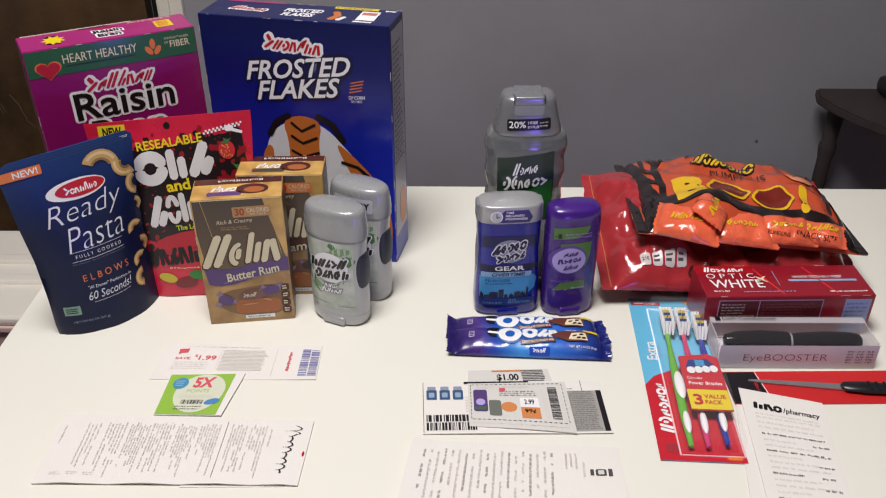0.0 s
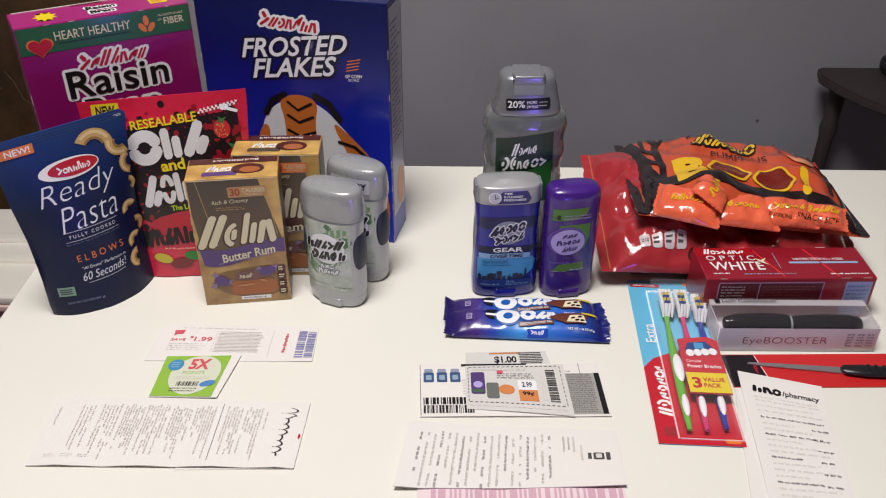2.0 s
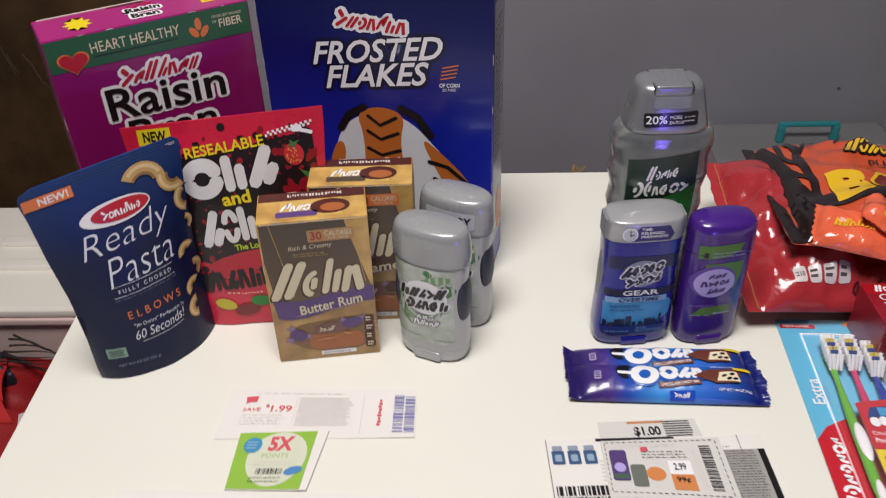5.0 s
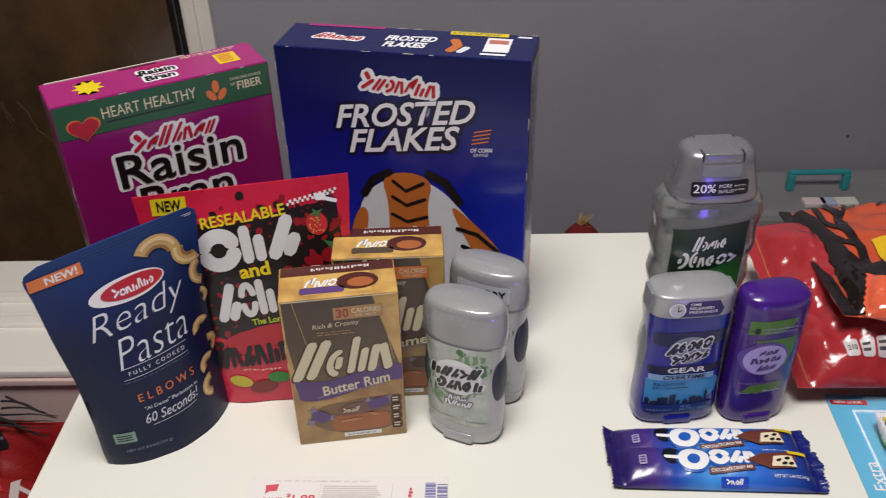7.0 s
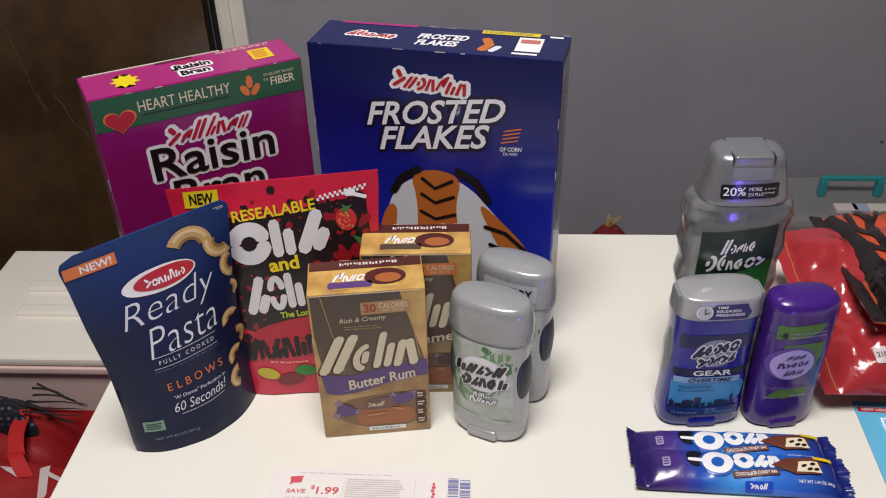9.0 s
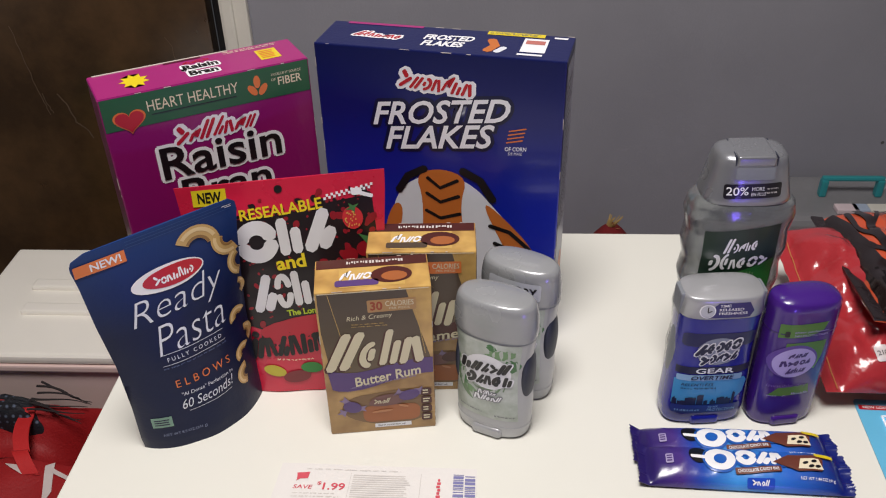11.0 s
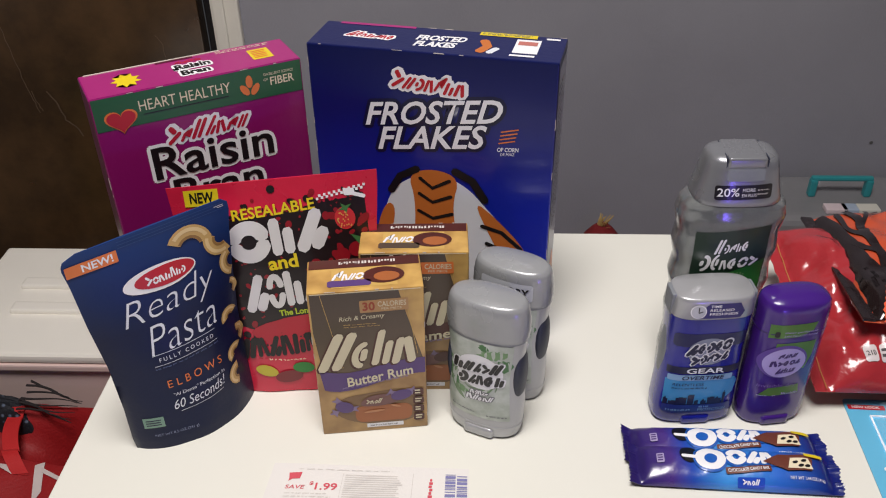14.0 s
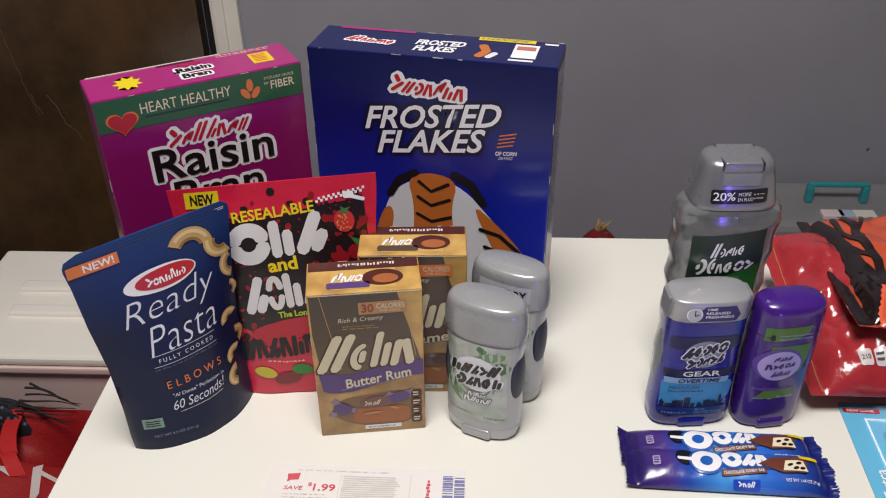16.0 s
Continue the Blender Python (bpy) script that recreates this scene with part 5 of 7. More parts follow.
def choc_bar(m, label):
    t = thing("chocolate_bar", m, label, "chocolate bar", "chocolate bars")
    bm, on = pillow(0.148, 0.034, 0.0105, 7, 0.12, 60, 0.008, 0.04, 70, 24, 6, 2.2)
    for v in bm.verts:
        # the seals stick up and curl
        if abs(v.co.x) > 0.066:
            v.co.z += (abs(v.co.x) - 0.066) * (0.6 if v.co.x < 0 else 0.1) + 0.001 * math.sin(v.co.y * 420) * (abs(v.co.x) - 0.066) / 0.008
    part("wrapper", bm, M_bar, t, "shiny blue flow wrap", True)
    st = 0.005
    flat_on = on
    on = lambda u, v, l: flat_on(u * 1.04, v * 0.86 - 0.0032, l)
    printed("fact_spot", [rrect(-0.0525, -0.001, -0.0475, 0.0085, 0.001)], on, ink("wrap_lavender", 176, 164, 206), t, 2, st)
    printed("fact_print", lines(-0.0518, 0.0, -0.0482, 0.0075, 3, 0.5, 0.2, 4), on, ink("wrap_purple", 74, 48, 116), t, 3)
    printed("cookie", [ellipse(-0.0305, 0.008, 0.0065, 0.008, 20)], on, I_black, t, 2, st)
    printed("cookie_cream", [rrect(-0.036, 0.004, -0.025, 0.007, 0.001)], on, I_white, t, 3, st)
    printed("logo_edge", [ellipse(-0.0165, 0.0045, 0.0118, 0.0126, 26)], on, ink("logo_blue", 28, 96, 190), t, 2, st)
    printed("logo_edge", slabs(-0.0065, 0.0005, 0.027, 0.0145, 3, 0, 3, 0.06, 0.0014), on, ink("logo_blue", 28, 96, 190), t, 2, st)
    printed("logo", [ellipse(-0.0165, 0.0045, 0.0102, 0.0106, 26)], on, I_white, t, 3, st, "plain white ring of a maker's mark")
    printed("logo_hole", [ellipse(-0.0165, 0.004, 0.0042, 0.0048, 20)], on, ink("logo_blue", 28, 96, 190), t, 4, st)
    printed("logo", slabs(-0.0055, 0.001, 0.0265, 0.0142, 3, 0, 3, 0.14), on, I_white, t, 3, st, "plain white shapes of a maker's mark")
    printed("strap", [rrect(-0.0075, -0.007, 0.023, -0.002, 0.001, 0, 7)], on, I_choc, t, 4, st)
    printed("lettering", letters("CHOCOLATE CANDY BAR", -0.006, -0.0058, 0.0215, -0.0032, 0.01, 0, 7), on, I_white, t, 5, st)
    printed("choc_picture", [[(0.018, 0.003), (0.03, 0.0125), (0.047, 0.013), (0.052, 0.009), (0.05, -0.002), (0.034, -0.004)]], on, I_choc, t, 5, st, "printed chocolate piece")
    printed("cream_picture", [[(0.034, -0.002), (0.037, 0.0085), (0.049, 0.009), (0.051, -0.001)]], on, I_cream, t, 6, st)
    for cx, cy in ((0.0395, 0.004), (0.0455, 0.006), (0.043, 0.001), (0.0475, 0.0015)):
        printed("crumb", [ellipse(cx, cy, 0.0022, 0.0013, 10, 30)], on, I_black, t, 7)
    printed("flash", [rrect(0.047, 0.0115, 0.06, 0.0155, 0.001)], on, I_yellow, t, 6, st)
    printed("lettering", letters("NET WT 1.44 OZ (41g)", 0.035, -0.0105, 0.058, -0.0075), on, I_white, t, 2, st)
    printed("badge", [rrect(0.0, -0.016, 0.018, -0.0105, 0.001)], on, ink("badge_blue", 30, 80, 200), t, 2, st)
    printed("mark", blocks(0.003, -0.0148, 0.0145, -0.0118, 4, 0, 0, 0, 5), on, I_white, t, 3, st)
    return t


choc_bar(pose(0.0575, 0.711, TOP + 0.001, 0, 0, -1), "blue flow-wrapped chocolate candy bar, overlapped by another")
choc_bar(pose(0.0585, 0.6885, TOP + 0.0035, 4, 0, -2.5), "blue flow-wrapped chocolate candy bar resting against another")

# ---- candy bags, one on another ----
M_bag_red = mat("glossy_red_film", srgb(160, 46, 52), 0.2, var=0.12, scale=14, bump=1.0, bscale=48, coat=0.6)
M_bag_dark = mat("glossy_dark_red_film", srgb(120, 18, 20), 0.22, var=0.2, scale=14, bump=0.5, bscale=38, coat=0.5)
M_bag_orange = mat("glossy_orange_film", srgb(186, 76, 46), 0.22, var=0.1, scale=14, bump=0.9, bscale=50, coat=0.6)
b1 = thing("candy_bag", pose(0.281, 0.857, TOP + 0.003, 0, 0, 3), "dark red snack candy bag lying under other bags", "candy bag", "candy bags")
bm, on = pillow(0.236, 0.152, 0.026, 3, 0.3, 28)
part("film", bm, M_bag_dark, b1, smooth=True)
printed("mark", blocks(-0.098, -0.072, -0.05, -0.056, 6, 0.3, 0.0, 2, 13), on, ink("mark_green", 120, 130, 50), b1, 1, 0.006)
b2 = thing("candy_bag", pose(0.262, 0.84, TOP + 0.034, 13, 2.5, 2), "glossy red wafer candy bag with a nutrition strip", "candy bag", "candy bags")
bm, on = pillow(0.262, 0.17, 0.03, 9, 0.5, 34)
part("film", bm, M_bag_red, b2, "crumpled glossy red film", True)
I_facts = ink("facts", 214, 205, 205)
for k in range(4):
    printed("fact_spot", [rrect(-0.094 + 0.0115 * k, -0.07, -0.0845 + 0.0115 * k, -0.0565, 0.002)], on, I_facts, b2, 1, 0.006)
printed("lettering", letters("210", -0.0925, -0.0655, -0.086, -0.061, 0.01), on, I_black, b2, 2, 0.006)
for k in range(3):
    printed("fact_print", lines(-0.0815 + 0.0115 * k, -0.0675, -0.075 + 0.0115 * k, -0.059, 2, 0.5, 0.2, k), on, I_type, b2, 2, 0.006)
printed("mark", blocks(-0.048, -0.077, -0.014, -0.068, 6, 0.3, 0.0, 2, 14), on, ink("mark_dark_red", 70, 20, 24), b2, 1, 0.006)
printed("small_print", lines(0.01, -0.052, 0.055, -0.047, 1, 0.7, 0, 3, 9), on, ink("bag_type", 110, 20, 24), b2, 1, 0.006)
printed("seal_line", [rrect(-0.1225, -0.083, -0.1215, 0.083)], on, ink("seal_gold", 190, 120, 70), b2, 1, 0.006)

b3 = thing("candy_bag", pose(0.2795, 0.856, TOP + 0.0535, -3, 5.5, -1), "orange and black pumpkin candy bag with yellow lettering", "candy bag", "candy bags")
bm, bag_on = pillow(0.224, 0.158, 0.034, 5, 0.32, 24, 0.01, 0.25)
on = lambda u, v, l: bag_on(u * 0.9, max(-0.0788, v - 0.011 + 0.03 * u), l)
part("film", bm, M_bag_orange, b3, "crumpled glossy orange film", True)
I_bblk = ink("bag_black", 34, 24, 26, 0.2, 0.6)
I_bor = ink("bag_orange_red", 208, 76, 42, 0.2, 0.6)
for sx in (-1, 1):
    part("end_seal", box(sx * 0.1078 - 0.0052, -0.0785, 0.0001, sx * 0.1078 + 0.0052, 0.0785, 0.0026, 0.0006), I_bblk, b3, "black crimped end of the bag")
I_byl = ink("bag_yellow", 236, 190, 36, 0.25, 0.5)
st = 0.003
printed("black_field", [[(-0.124, 0.074), (-0.117, 0.074), (-0.1165, 0.03), (-0.112, 0.0), (-0.098, -0.016), (-0.06, -0.024), (0.0, -0.034), (0.06, -0.04), (0.108, -0.046), (0.123, -0.075), (0.124, -0.078), (0.06, -0.055), (0.0, -0.049), (-0.06, -0.04), (-0.098, -0.036), (-0.109, -0.05), (-0.113, -0.077), (-0.124, -0.077)]], on, I_bblk, b3, 5, st, "black printed landscape band")
printed("black_edge", [[(0.1, 0.07), (0.1235, 0.074), (0.1235, -0.07), (0.1, -0.07), (0.1, -0.044), (0.104, 0.0)]], on, I_bblk, b3, 5, st)
printed("black_edge", [[(-0.1235, 0.086), (-0.108, 0.086), (-0.104, 0.05), (-0.1, 0.0), (-0.088, -0.022), (-0.088, -0.04), (-0.094, -0.066), (-0.1235, -0.066)]], on, I_bblk, b3, 5, st, "black printed end of the bag")
# bare trees printed in black at both ends
for pts, w in (([(-0.092, -0.03), (-0.09, 0.0), (-0.094, 0.03), (-0.087, 0.058), (-0.09, 0.083)], 0.0036), ([(-0.093, 0.022), (-0.102, 0.05), (-0.1, 0.078)], 0.0024), ([(-0.089, 0.048), (-0.078, 0.066), (-0.07, 0.084)], 0.002), ([(-0.09, 0.002), (-0.1, 0.014), (-0.107, 0.03)], 0.002),
               ([(-0.076, 0.07), (-0.064, 0.074)], 0.0013), ([(0.092, -0.03), (0.094, 0.0), (0.09, 0.026), (0.096, 0.05)], 0.003), ([(0.091, 0.018), (0.083, 0.036), (0.084, 0.05)], 0.0018), ([(-0.05, 0.062), (-0.044, 0.065), (-0.038, 0.062)], 0.0012), ([(0.05, 0.062), (0.056, 0.065), (0.062, 0.062)], 0.0012)):
    printed("branch", [stroke(pts, w)], on, I_bblk, b3, 6, st, "black printed branch")
printed("lettering", letters("B", -0.08, -0.034, -0.046, 0.006, 0.06), on, I_byl, b3, 7, st)
for k, (cx, cy, rx) in enumerate(((-0.02, -0.013, 0.0245), (0.028, -0.022, 0.0225))):
    pump = [(cx + rx * (1 + 0.05 * math.cos(6 * a)) * math.cos(a), cy + 0.0165 * (1 + 0.06 * math.cos(6 * a)) * math.sin(a)) for a in [2 * math.pi * i / 36 for i in range(36)]]
    printed("lettering", [pump], on, I_byl, b3, 7, st, "yellow pumpkin outline used as a letter")
    printed("pumpkin", [[(cx + (x - cx) * 0.86, cy + (y - cy) * 0.82) for x, y in pump]], on, ink("pumpkin", 122, 36, 26, 0.2, 0.6), b3, 8, st)
printed("lettering", letters("!", 0.056, -0.044, 0.066, -0.006, 0.06, 0, -8), on, I_byl, b3, 7, st)
printed("logo_edge", blocks(-0.048, 0.032, 0.024, 0.052, 7, 0.3, 0.002, -4, 15), on, I_bblk, b3, 6, st)
printed("logo", blocks(-0.048, 0.032, 0.024, 0.052, 7, 0.3, 0.0, -4, 15), on, I_byl, b3, 7, st, "plain yellow shapes of a maker's mark")
printed("lettering", letters("PUMPKINS", -0.032, 0.013, 0.03, 0.0235, 0.0, 0, -6), on, I_bblk, b3, 7, st)
printed("spot", [ellipse(0.07, 0.02, 0.017, 0.016, 24)], on, ink("spot", 226, 150, 110, 0.25, 0.5), b3, 6, st)
printed("small_print", lines(0.06, 0.012, 0.08, 0.028, 4, 0.5, 0.3, 3), on, I_bor, b3, 7, st)
# wrapped sweets showing in the window of the bag
M_pack = mat("orange_sweet_wrap", srgb(220, 98, 66), 0.16, var=0.2, scale=40, bump=1.0, bscale=110, coat=0.8)
for (u, v, w, d, r, s) in ((-0.05, -0.052, 0.046, 0.034, 66, 5), (-0.074, -0.06, 0.062, 0.04, -16, 1), (-0.014, -0.06, 0.064, 0.04, -3, 2), (0.034, -0.059, 0.056, 0.034, 2, 3), (0.072, -0.06, 0.046, 0.028, -8, 4)):
    x, y, z = on(u, v, 0.0)
    bm, so = pillow(w, d, 0.0085, 20 + s, 0.4, 70, 0.004, 0.6, 22, 14)
    for q in bm.verts:
        q.co = pose(x, y - 0.002, z - 0.004, 24, 0, r) @ q.co
    k = part("sweet_pack", bm, M_pack, b3, "orange wrapped sweet behind a clear window", True)
    m = pose(x, y - 0.002, z - 0.004, 24, 0, r)
    put = lambda uu, vv, l, so=so, m=m: tuple(m @ Vector(so(uu, vv, l)))
    printed("mark", blocks(-0.017, -0.002, 0.014, 0.006, 6, 0.3, 0.0, 4, 30 + s), put, I_byl, k, 1, 0.006)
x0 = on
slope = lambda u, v, l: (x0(u, v, l)[0], -0.083 + 0.3 * (v + 0.07), 0.016 + 0.75 * (v + 0.0765) - 0.02 * u + l)
printed("lettering", letters("PUMPKINS", 0.009, -0.0765, 0.0335, -0.0715, 0.0, 0, -3), slope, I_bblk, b3, 2, st)
printed("lettering", letters("SNACK SIZE", 0.039, -0.0765, 0.084, -0.069, 0.0, 0, -3), slope, I_bblk, b3, 2, st)

# ---- toothpaste carton ----
M_paste = mat("dark_red_card", srgb(138, 24, 40), 0.3, var=0.06, scale=20, coat=0.4)
W, D, H = 0.155, 0.05, 0.045
tp = carton("toothpaste_box", pose(0.2195, 0.7075, TOP, 0, 0, 1.8), W, D, H, M_paste, "dark red toothpaste box with white lettering", "toothpaste box")
T = lambda u, v, l: (u, v, H + l)
I_bright = ink("flare_red", 240, 52, 56)
printed("tab", [rrect(0.0, 0.037, 0.055, 0.0495)], T, ink("tab_red", 176, 20, 34), tp, 1)
printed("logo", blocks(0.008, 0.0395, 0.046, 0.0475, 7, 0.0, 0.0, 0, 33, 0.2, 0.3), T, I_white, tp, 2, label="plain white shapes of a maker's mark")
printed("lettering", letters("O P T I C", 0.008, 0.029, 0.053, 0.0365, 0.0), T, I_white, tp, 2)
printed("lettering", letters("WHITE", 0.009, 0.0135, 0.058, 0.0265, 0.008), T, I_white, tp, 2)
printed("small_print", lines(0.009, 0.007, 0.024, 0.0095, 1, 0.8, 0, 2, 6), T, I_white, tp, 2)
printed("small_print", lines(0.036, 0.006, 0.085, 0.008, 1, 0.7, 0, 5, 14), T, I_pale, tp, 2)
for x, r in ((0.063, 22), (0.112, 22)):
    printed("light_streak", [rrect(x - 0.0008, 0.001, x + 0.0008, 0.049, 0, 0, r)], T, I_bright, tp, 1)
printed("flare", [[(0.058 + (0.008 if k % 2 else 0.002) * math.cos(k * math.pi / 4), 0.027 + (0.008 if k % 2 else 0.002) * math.sin(k * math.pi / 4)) for k in range(8)]], T, I_cream, tp, 2)
printed("flash_bar", [rrect(0.083, 0.0235, 0.147, 0.0265, 0.001)], T, I_pale, tp, 1)
printed("small_print", letters("WHITER TEETH IN 1 WEEK", 0.088, 0.0285, 0.135, 0.032, 0.01), T, I_white, tp, 2)
printed("small_print", lines(0.115, 0.005, 0.15, 0.008, 1, 0.7, 0, 6, 9), T, I_white, tp, 2)
printed("rule", [rrect(0.072, 0.016, 0.0725, 0.04)], T, I_pale, tp, 2)
printed("facts_panel", [rrect(0.012, 0.018, 0.108, 0.041)], F, ink("facts_red", 186, 150, 190), tp, 1)
printed("facts_panel", [rrect(0.013, 0.019, 0.049, 0.04)], F, ink("facts_dark", 92, 14, 26), tp, 2)
printed("facts_panel", [rrect(0.05, 0.019, 0.107, 0.04)], F, ink("facts_dark", 92, 14, 26), tp, 2)
printed("small_print", lines(0.015, 0.022, 0.047, 0.038, 5, 0.4, 0.4, 6, 8), F, I_facts, tp, 3)
printed("small_print", lines(0.052, 0.022, 0.105, 0.038, 5, 0.4, 0.3, 7, 12), F, ink("facts_mid", 150, 70, 76), tp, 3)
printed("panel", [rrect(0.128, 0.004, 0.152, 0.041)], F, ink("panel_blue", 150, 165, 215), tp, 1, label="pale blue panel")
printed("small_print", lines(0.13, 0.008, 0.15, 0.038, 7, 0.4, 0.3, 8, 7), F, ink("panel_type", 90, 90, 150), tp, 2)

# ---- clear cosmetic box with a black mascara tube ----
M_pet = mat("clear_plastic_sheet", (0.72, 0.7, 0.76), 0.08, var=0.02, bump=0.2, bscale=40, coat=0.3, alpha=0.03)
M_pen = mat("glossy_black_barrel", (0.006, 0.006, 0.008), 0.12, spec=0.35)
M_milky = mat("milky_plastic", (0.7, 0.67, 0.71), 0.3, var=0.1, scale=40, alpha=0.36)
W, D, H = 0.143, 0.041, 0.028
mb = thing("cosmetic_box", pose(0.2215, 0.6615, TOP, 0, 0, 0.5), "clear plastic box holding a black eyelash pen", "cosmetic box")
sh = part("clear_shell", box(0, 0, 0, W, D, H, 0.0012), M_pet, mb, "clear plastic shell")
sh.visible_shadow = False
part("tray", box(0.002, 0.003, 0.001, W - 0.002, D - 0.002, 0.005, 0.001), mat("silver_tray", (0.62, 0.6, 0.66), 0.35, var=0.12, scale=40), mb, "silvery tray")
part("back_card", box(0.002, D - 0.0035, 0.005, W - 0.002, D - 0.0025, H - 0.002), M_milky, mb, "milky back card")
part("top_flap", box(0.002, D - 0.0095, H - 0.0016, W - 0.002, D - 0.0012, H - 0.0009), M_milky, mb, "milky flap folded under the top")
for x in (0.0014, W - 0.0024):
    part("side_card", box(x, 0.003, 0.005, x + 0.001, D - 0.004, H - 0.002), M_milky, mb, "milky side card")


def tube(levels, n=20):
    """A turned body along x: (x, radius)."""
    bm = bmesh.new()
    rings = []
    for x, r in levels:
        rings.append([bm.verts.new((x, r * math.cos(2 * math.pi * i / n), r * math.sin(2 * math.pi * i / n))) for i in range(n)])
    for p, q in zip(rings, rings[1:]):
        for i in range(n):
            bm.faces.new((p[i], p[(i + 1) % n], q[(i + 1) % n], q[i]))
    bm.faces.new(rings[0])
    bm.faces.new(rings[-1])
    return bm


pen = tube([(0.0, 0.003), (0.001, 0.006), (0.01, 0.0085), (0.03, 0.0095), (0.05, 0.0088), (0.0545, 0.0078)])
for v in pen.verts:
    v.co = Vector((0.0115 + 1.06 * v.co.x, 0.02 + v.co.y, 0.0155 + v.co.z))
part("pen_cap", pen, M_pen, mb, "glossy black cap", True)
pen = tube([(0.055, 0.0068), (0.065, 0.0082), (0.085, 0.0092), (0.105, 0.0088), (0.114, 0.0072), (0.1165, 0.004)])
for v in pen.verts:
    v.co = Vector((0.0115 + 1.06 * v.co.x, 0.02 + v.co.y, 0.0148 + v.co.z))
part("pen_barrel", pen, M_pen, mb, "glossy black barrel", True)
part("pen_collar", (lambda b: ([setattr(v, "co", v.co + Vector((0.0148, 0.02, 0.015))) for v in b.verts], b)[1])(tube([(0.0535, 0.0075), (0.0565, 0.0075)])), M_silver, mb, smooth=True)
printed("front_band", [rrect(0.002, 0.001, W - 0.002, H - 0.002)], F, mat("frosted_band", (0.6, 0.59, 0.61), 0.3, var=0.12, scale=35), mb, 1, label="silver lower band")
printed("lettering", letters("EyeBOOSTER", 0.024, 0.007, 0.098, 0.0165, -0.012), F, ink("copper", 150, 70, 66), mb, 2)
for k in range(3):
    printed("small_print", lines(0.114 + 0.0088 * k, 0.006, 0.1205 + 0.0088 * k, 0.021, 5, 0.5, 0.1, k, 3), F, I_type, mb, 2)
T = lambda u, v, l: (u, v, H + l)
printed("mark", [rrect(0.006, 0.0335, 0.0105, 0.0395)], T, I_black, mb, 1)
printed("lettering", letters("Lash Conditioner", 0.0125, 0.0345, 0.062, 0.039, 0.01), T, I_type, mb, 1)

# ---- nail file on its red card ----
nf = thing("nail_file_card", pose(0.2275, 0.6135, TOP + 0.0004, 0, 0, 1.5), "red and black card holding a steel nail file with black handle", "card pack")
CW, CH = 0.205, 0.042
part("card", box(0, 0, 0, CW, CH, 0.0007), mat("red_card", srgb(190, 36, 38), 0.4, var=0.05, coat=0.3), nf, "red card")
printed("black_field", [[(0.0, 0.001), (0.0, CH - 0.001), (0.028, CH - 0.001), (0.033, 0.001)]], lambda u, v, l: (u, v, 0.0007 + l), I_black, nf, 1, label="black end of the card")
printed("rule", [[(0.0285, CH - 0.001), (0.0292, CH - 0.001), (0.0342, 0.001), (0.0335, 0.001)]], lambda u, v, l: (u, v, 0.0007 + l), I_white, nf, 1)
printed("mark", blocks(0.024, 0.016, 0.0275, 0.032, 1, 0, 0, 0, 4), lambda u, v, l: (u, v, 0.0007 + l), I_red, nf, 2)
bm = bmesh.new()
n = 14
for z in (0.0012, 0.0024):
    for i in range(n + 1):
        t = i / n
        for s in (-1, 1):
            bm.verts.new((0.02 + 0.08 * t, 0.029 - 0.010 * t + s * (0.0008 + 0.003 * t ** 0.6), z))
bm.verts.ensure_lookup_table()
m2 = 2 * (n + 1)
for i in range(n):
    a = 2 * i
    for o in (0, m2):
        bm.faces.new([bm.verts[o + a], bm.verts[o + a + 1], bm.verts[o + a + 3], bm.verts[o + a + 2]])
    for s in (0, 1):
        bm.faces.new([bm.verts[a + s], bm.verts[a + 2 + s], bm.verts[m2 + a + 2 + s], bm.verts[m2 + a + s]])
part("blade", bm, mat("brushed_steel", (0.42, 0.42, 0.43), 0.4, metal=0.8, bump=0.3, bscale=900), nf, "grey steel file blade")
hd = tube([(0.096, 0.002), (0.099, 0.0055), (0.115, 0.0072), (0.14, 0.0065), (0.17, 0.006), (0.19, 0.0062), (0.196, 0.003)], 16)
for v in hd.verts:
    v.co = Vector((v.co.x, 0.018 - (v.co.x - 0.096) * 0.1 + v.co.y, 0.0042 + v.co.z * 0.45))
part("handle", hd, M_black, nf, "black ridged handle", True)
for k in range(10):
    x = 0.118 + 0.0065 * k
    part("ridge", box(x, 0.0125 - (x - 0.096) * 0.1, 0.0066, x + 0.002, 0.0225 - (x - 0.096) * 0.1, 0.0079, 0.0003), M_black, nf)

# ---- toothbrush card ----
TW, TH = 0.067, 0.217
tb = thing("toothbrush_pack", pose(0.1525, 0.5495, TOP + 0.0004, 0, 0, -2.6), "red and blue blister card with three toothbrushes", "toothbrush pack")
bm = shape([rrect(0, 0, TW, TH, 0.003)])
r = bmesh.ops.extrude_face_region(bm, geom=bm.faces[:])
for g in r["geom"]:
    if isinstance(g, bmesh.types.BMVert):
        g.co.z += 0.0007
part("card", bm, mat("blue_card", srgb(96, 176, 212), 0.35, var=0.05, coat=0.3), tb, "sky blue printed card")
T = lambda u, v, l: (u, v, 0.0008 + l)
I_card_red = ink("card_red", 206, 36, 52)
printed("red_field", [[(-0.0003, -0.0003), (-0.0003, 0.088), (0.009, 0.1), (0.024, 0.108), (0.04, 0.114), (TW + 0.0003, 0.119), (TW + 0.0003, -0.0003)]], T, I_card_red, tb, 1, label="red lower field")
printed("flash", [rrect(0.002, 0.2055, 0.03, 0.2105, 0.001)], T, I_red, tb, 1)
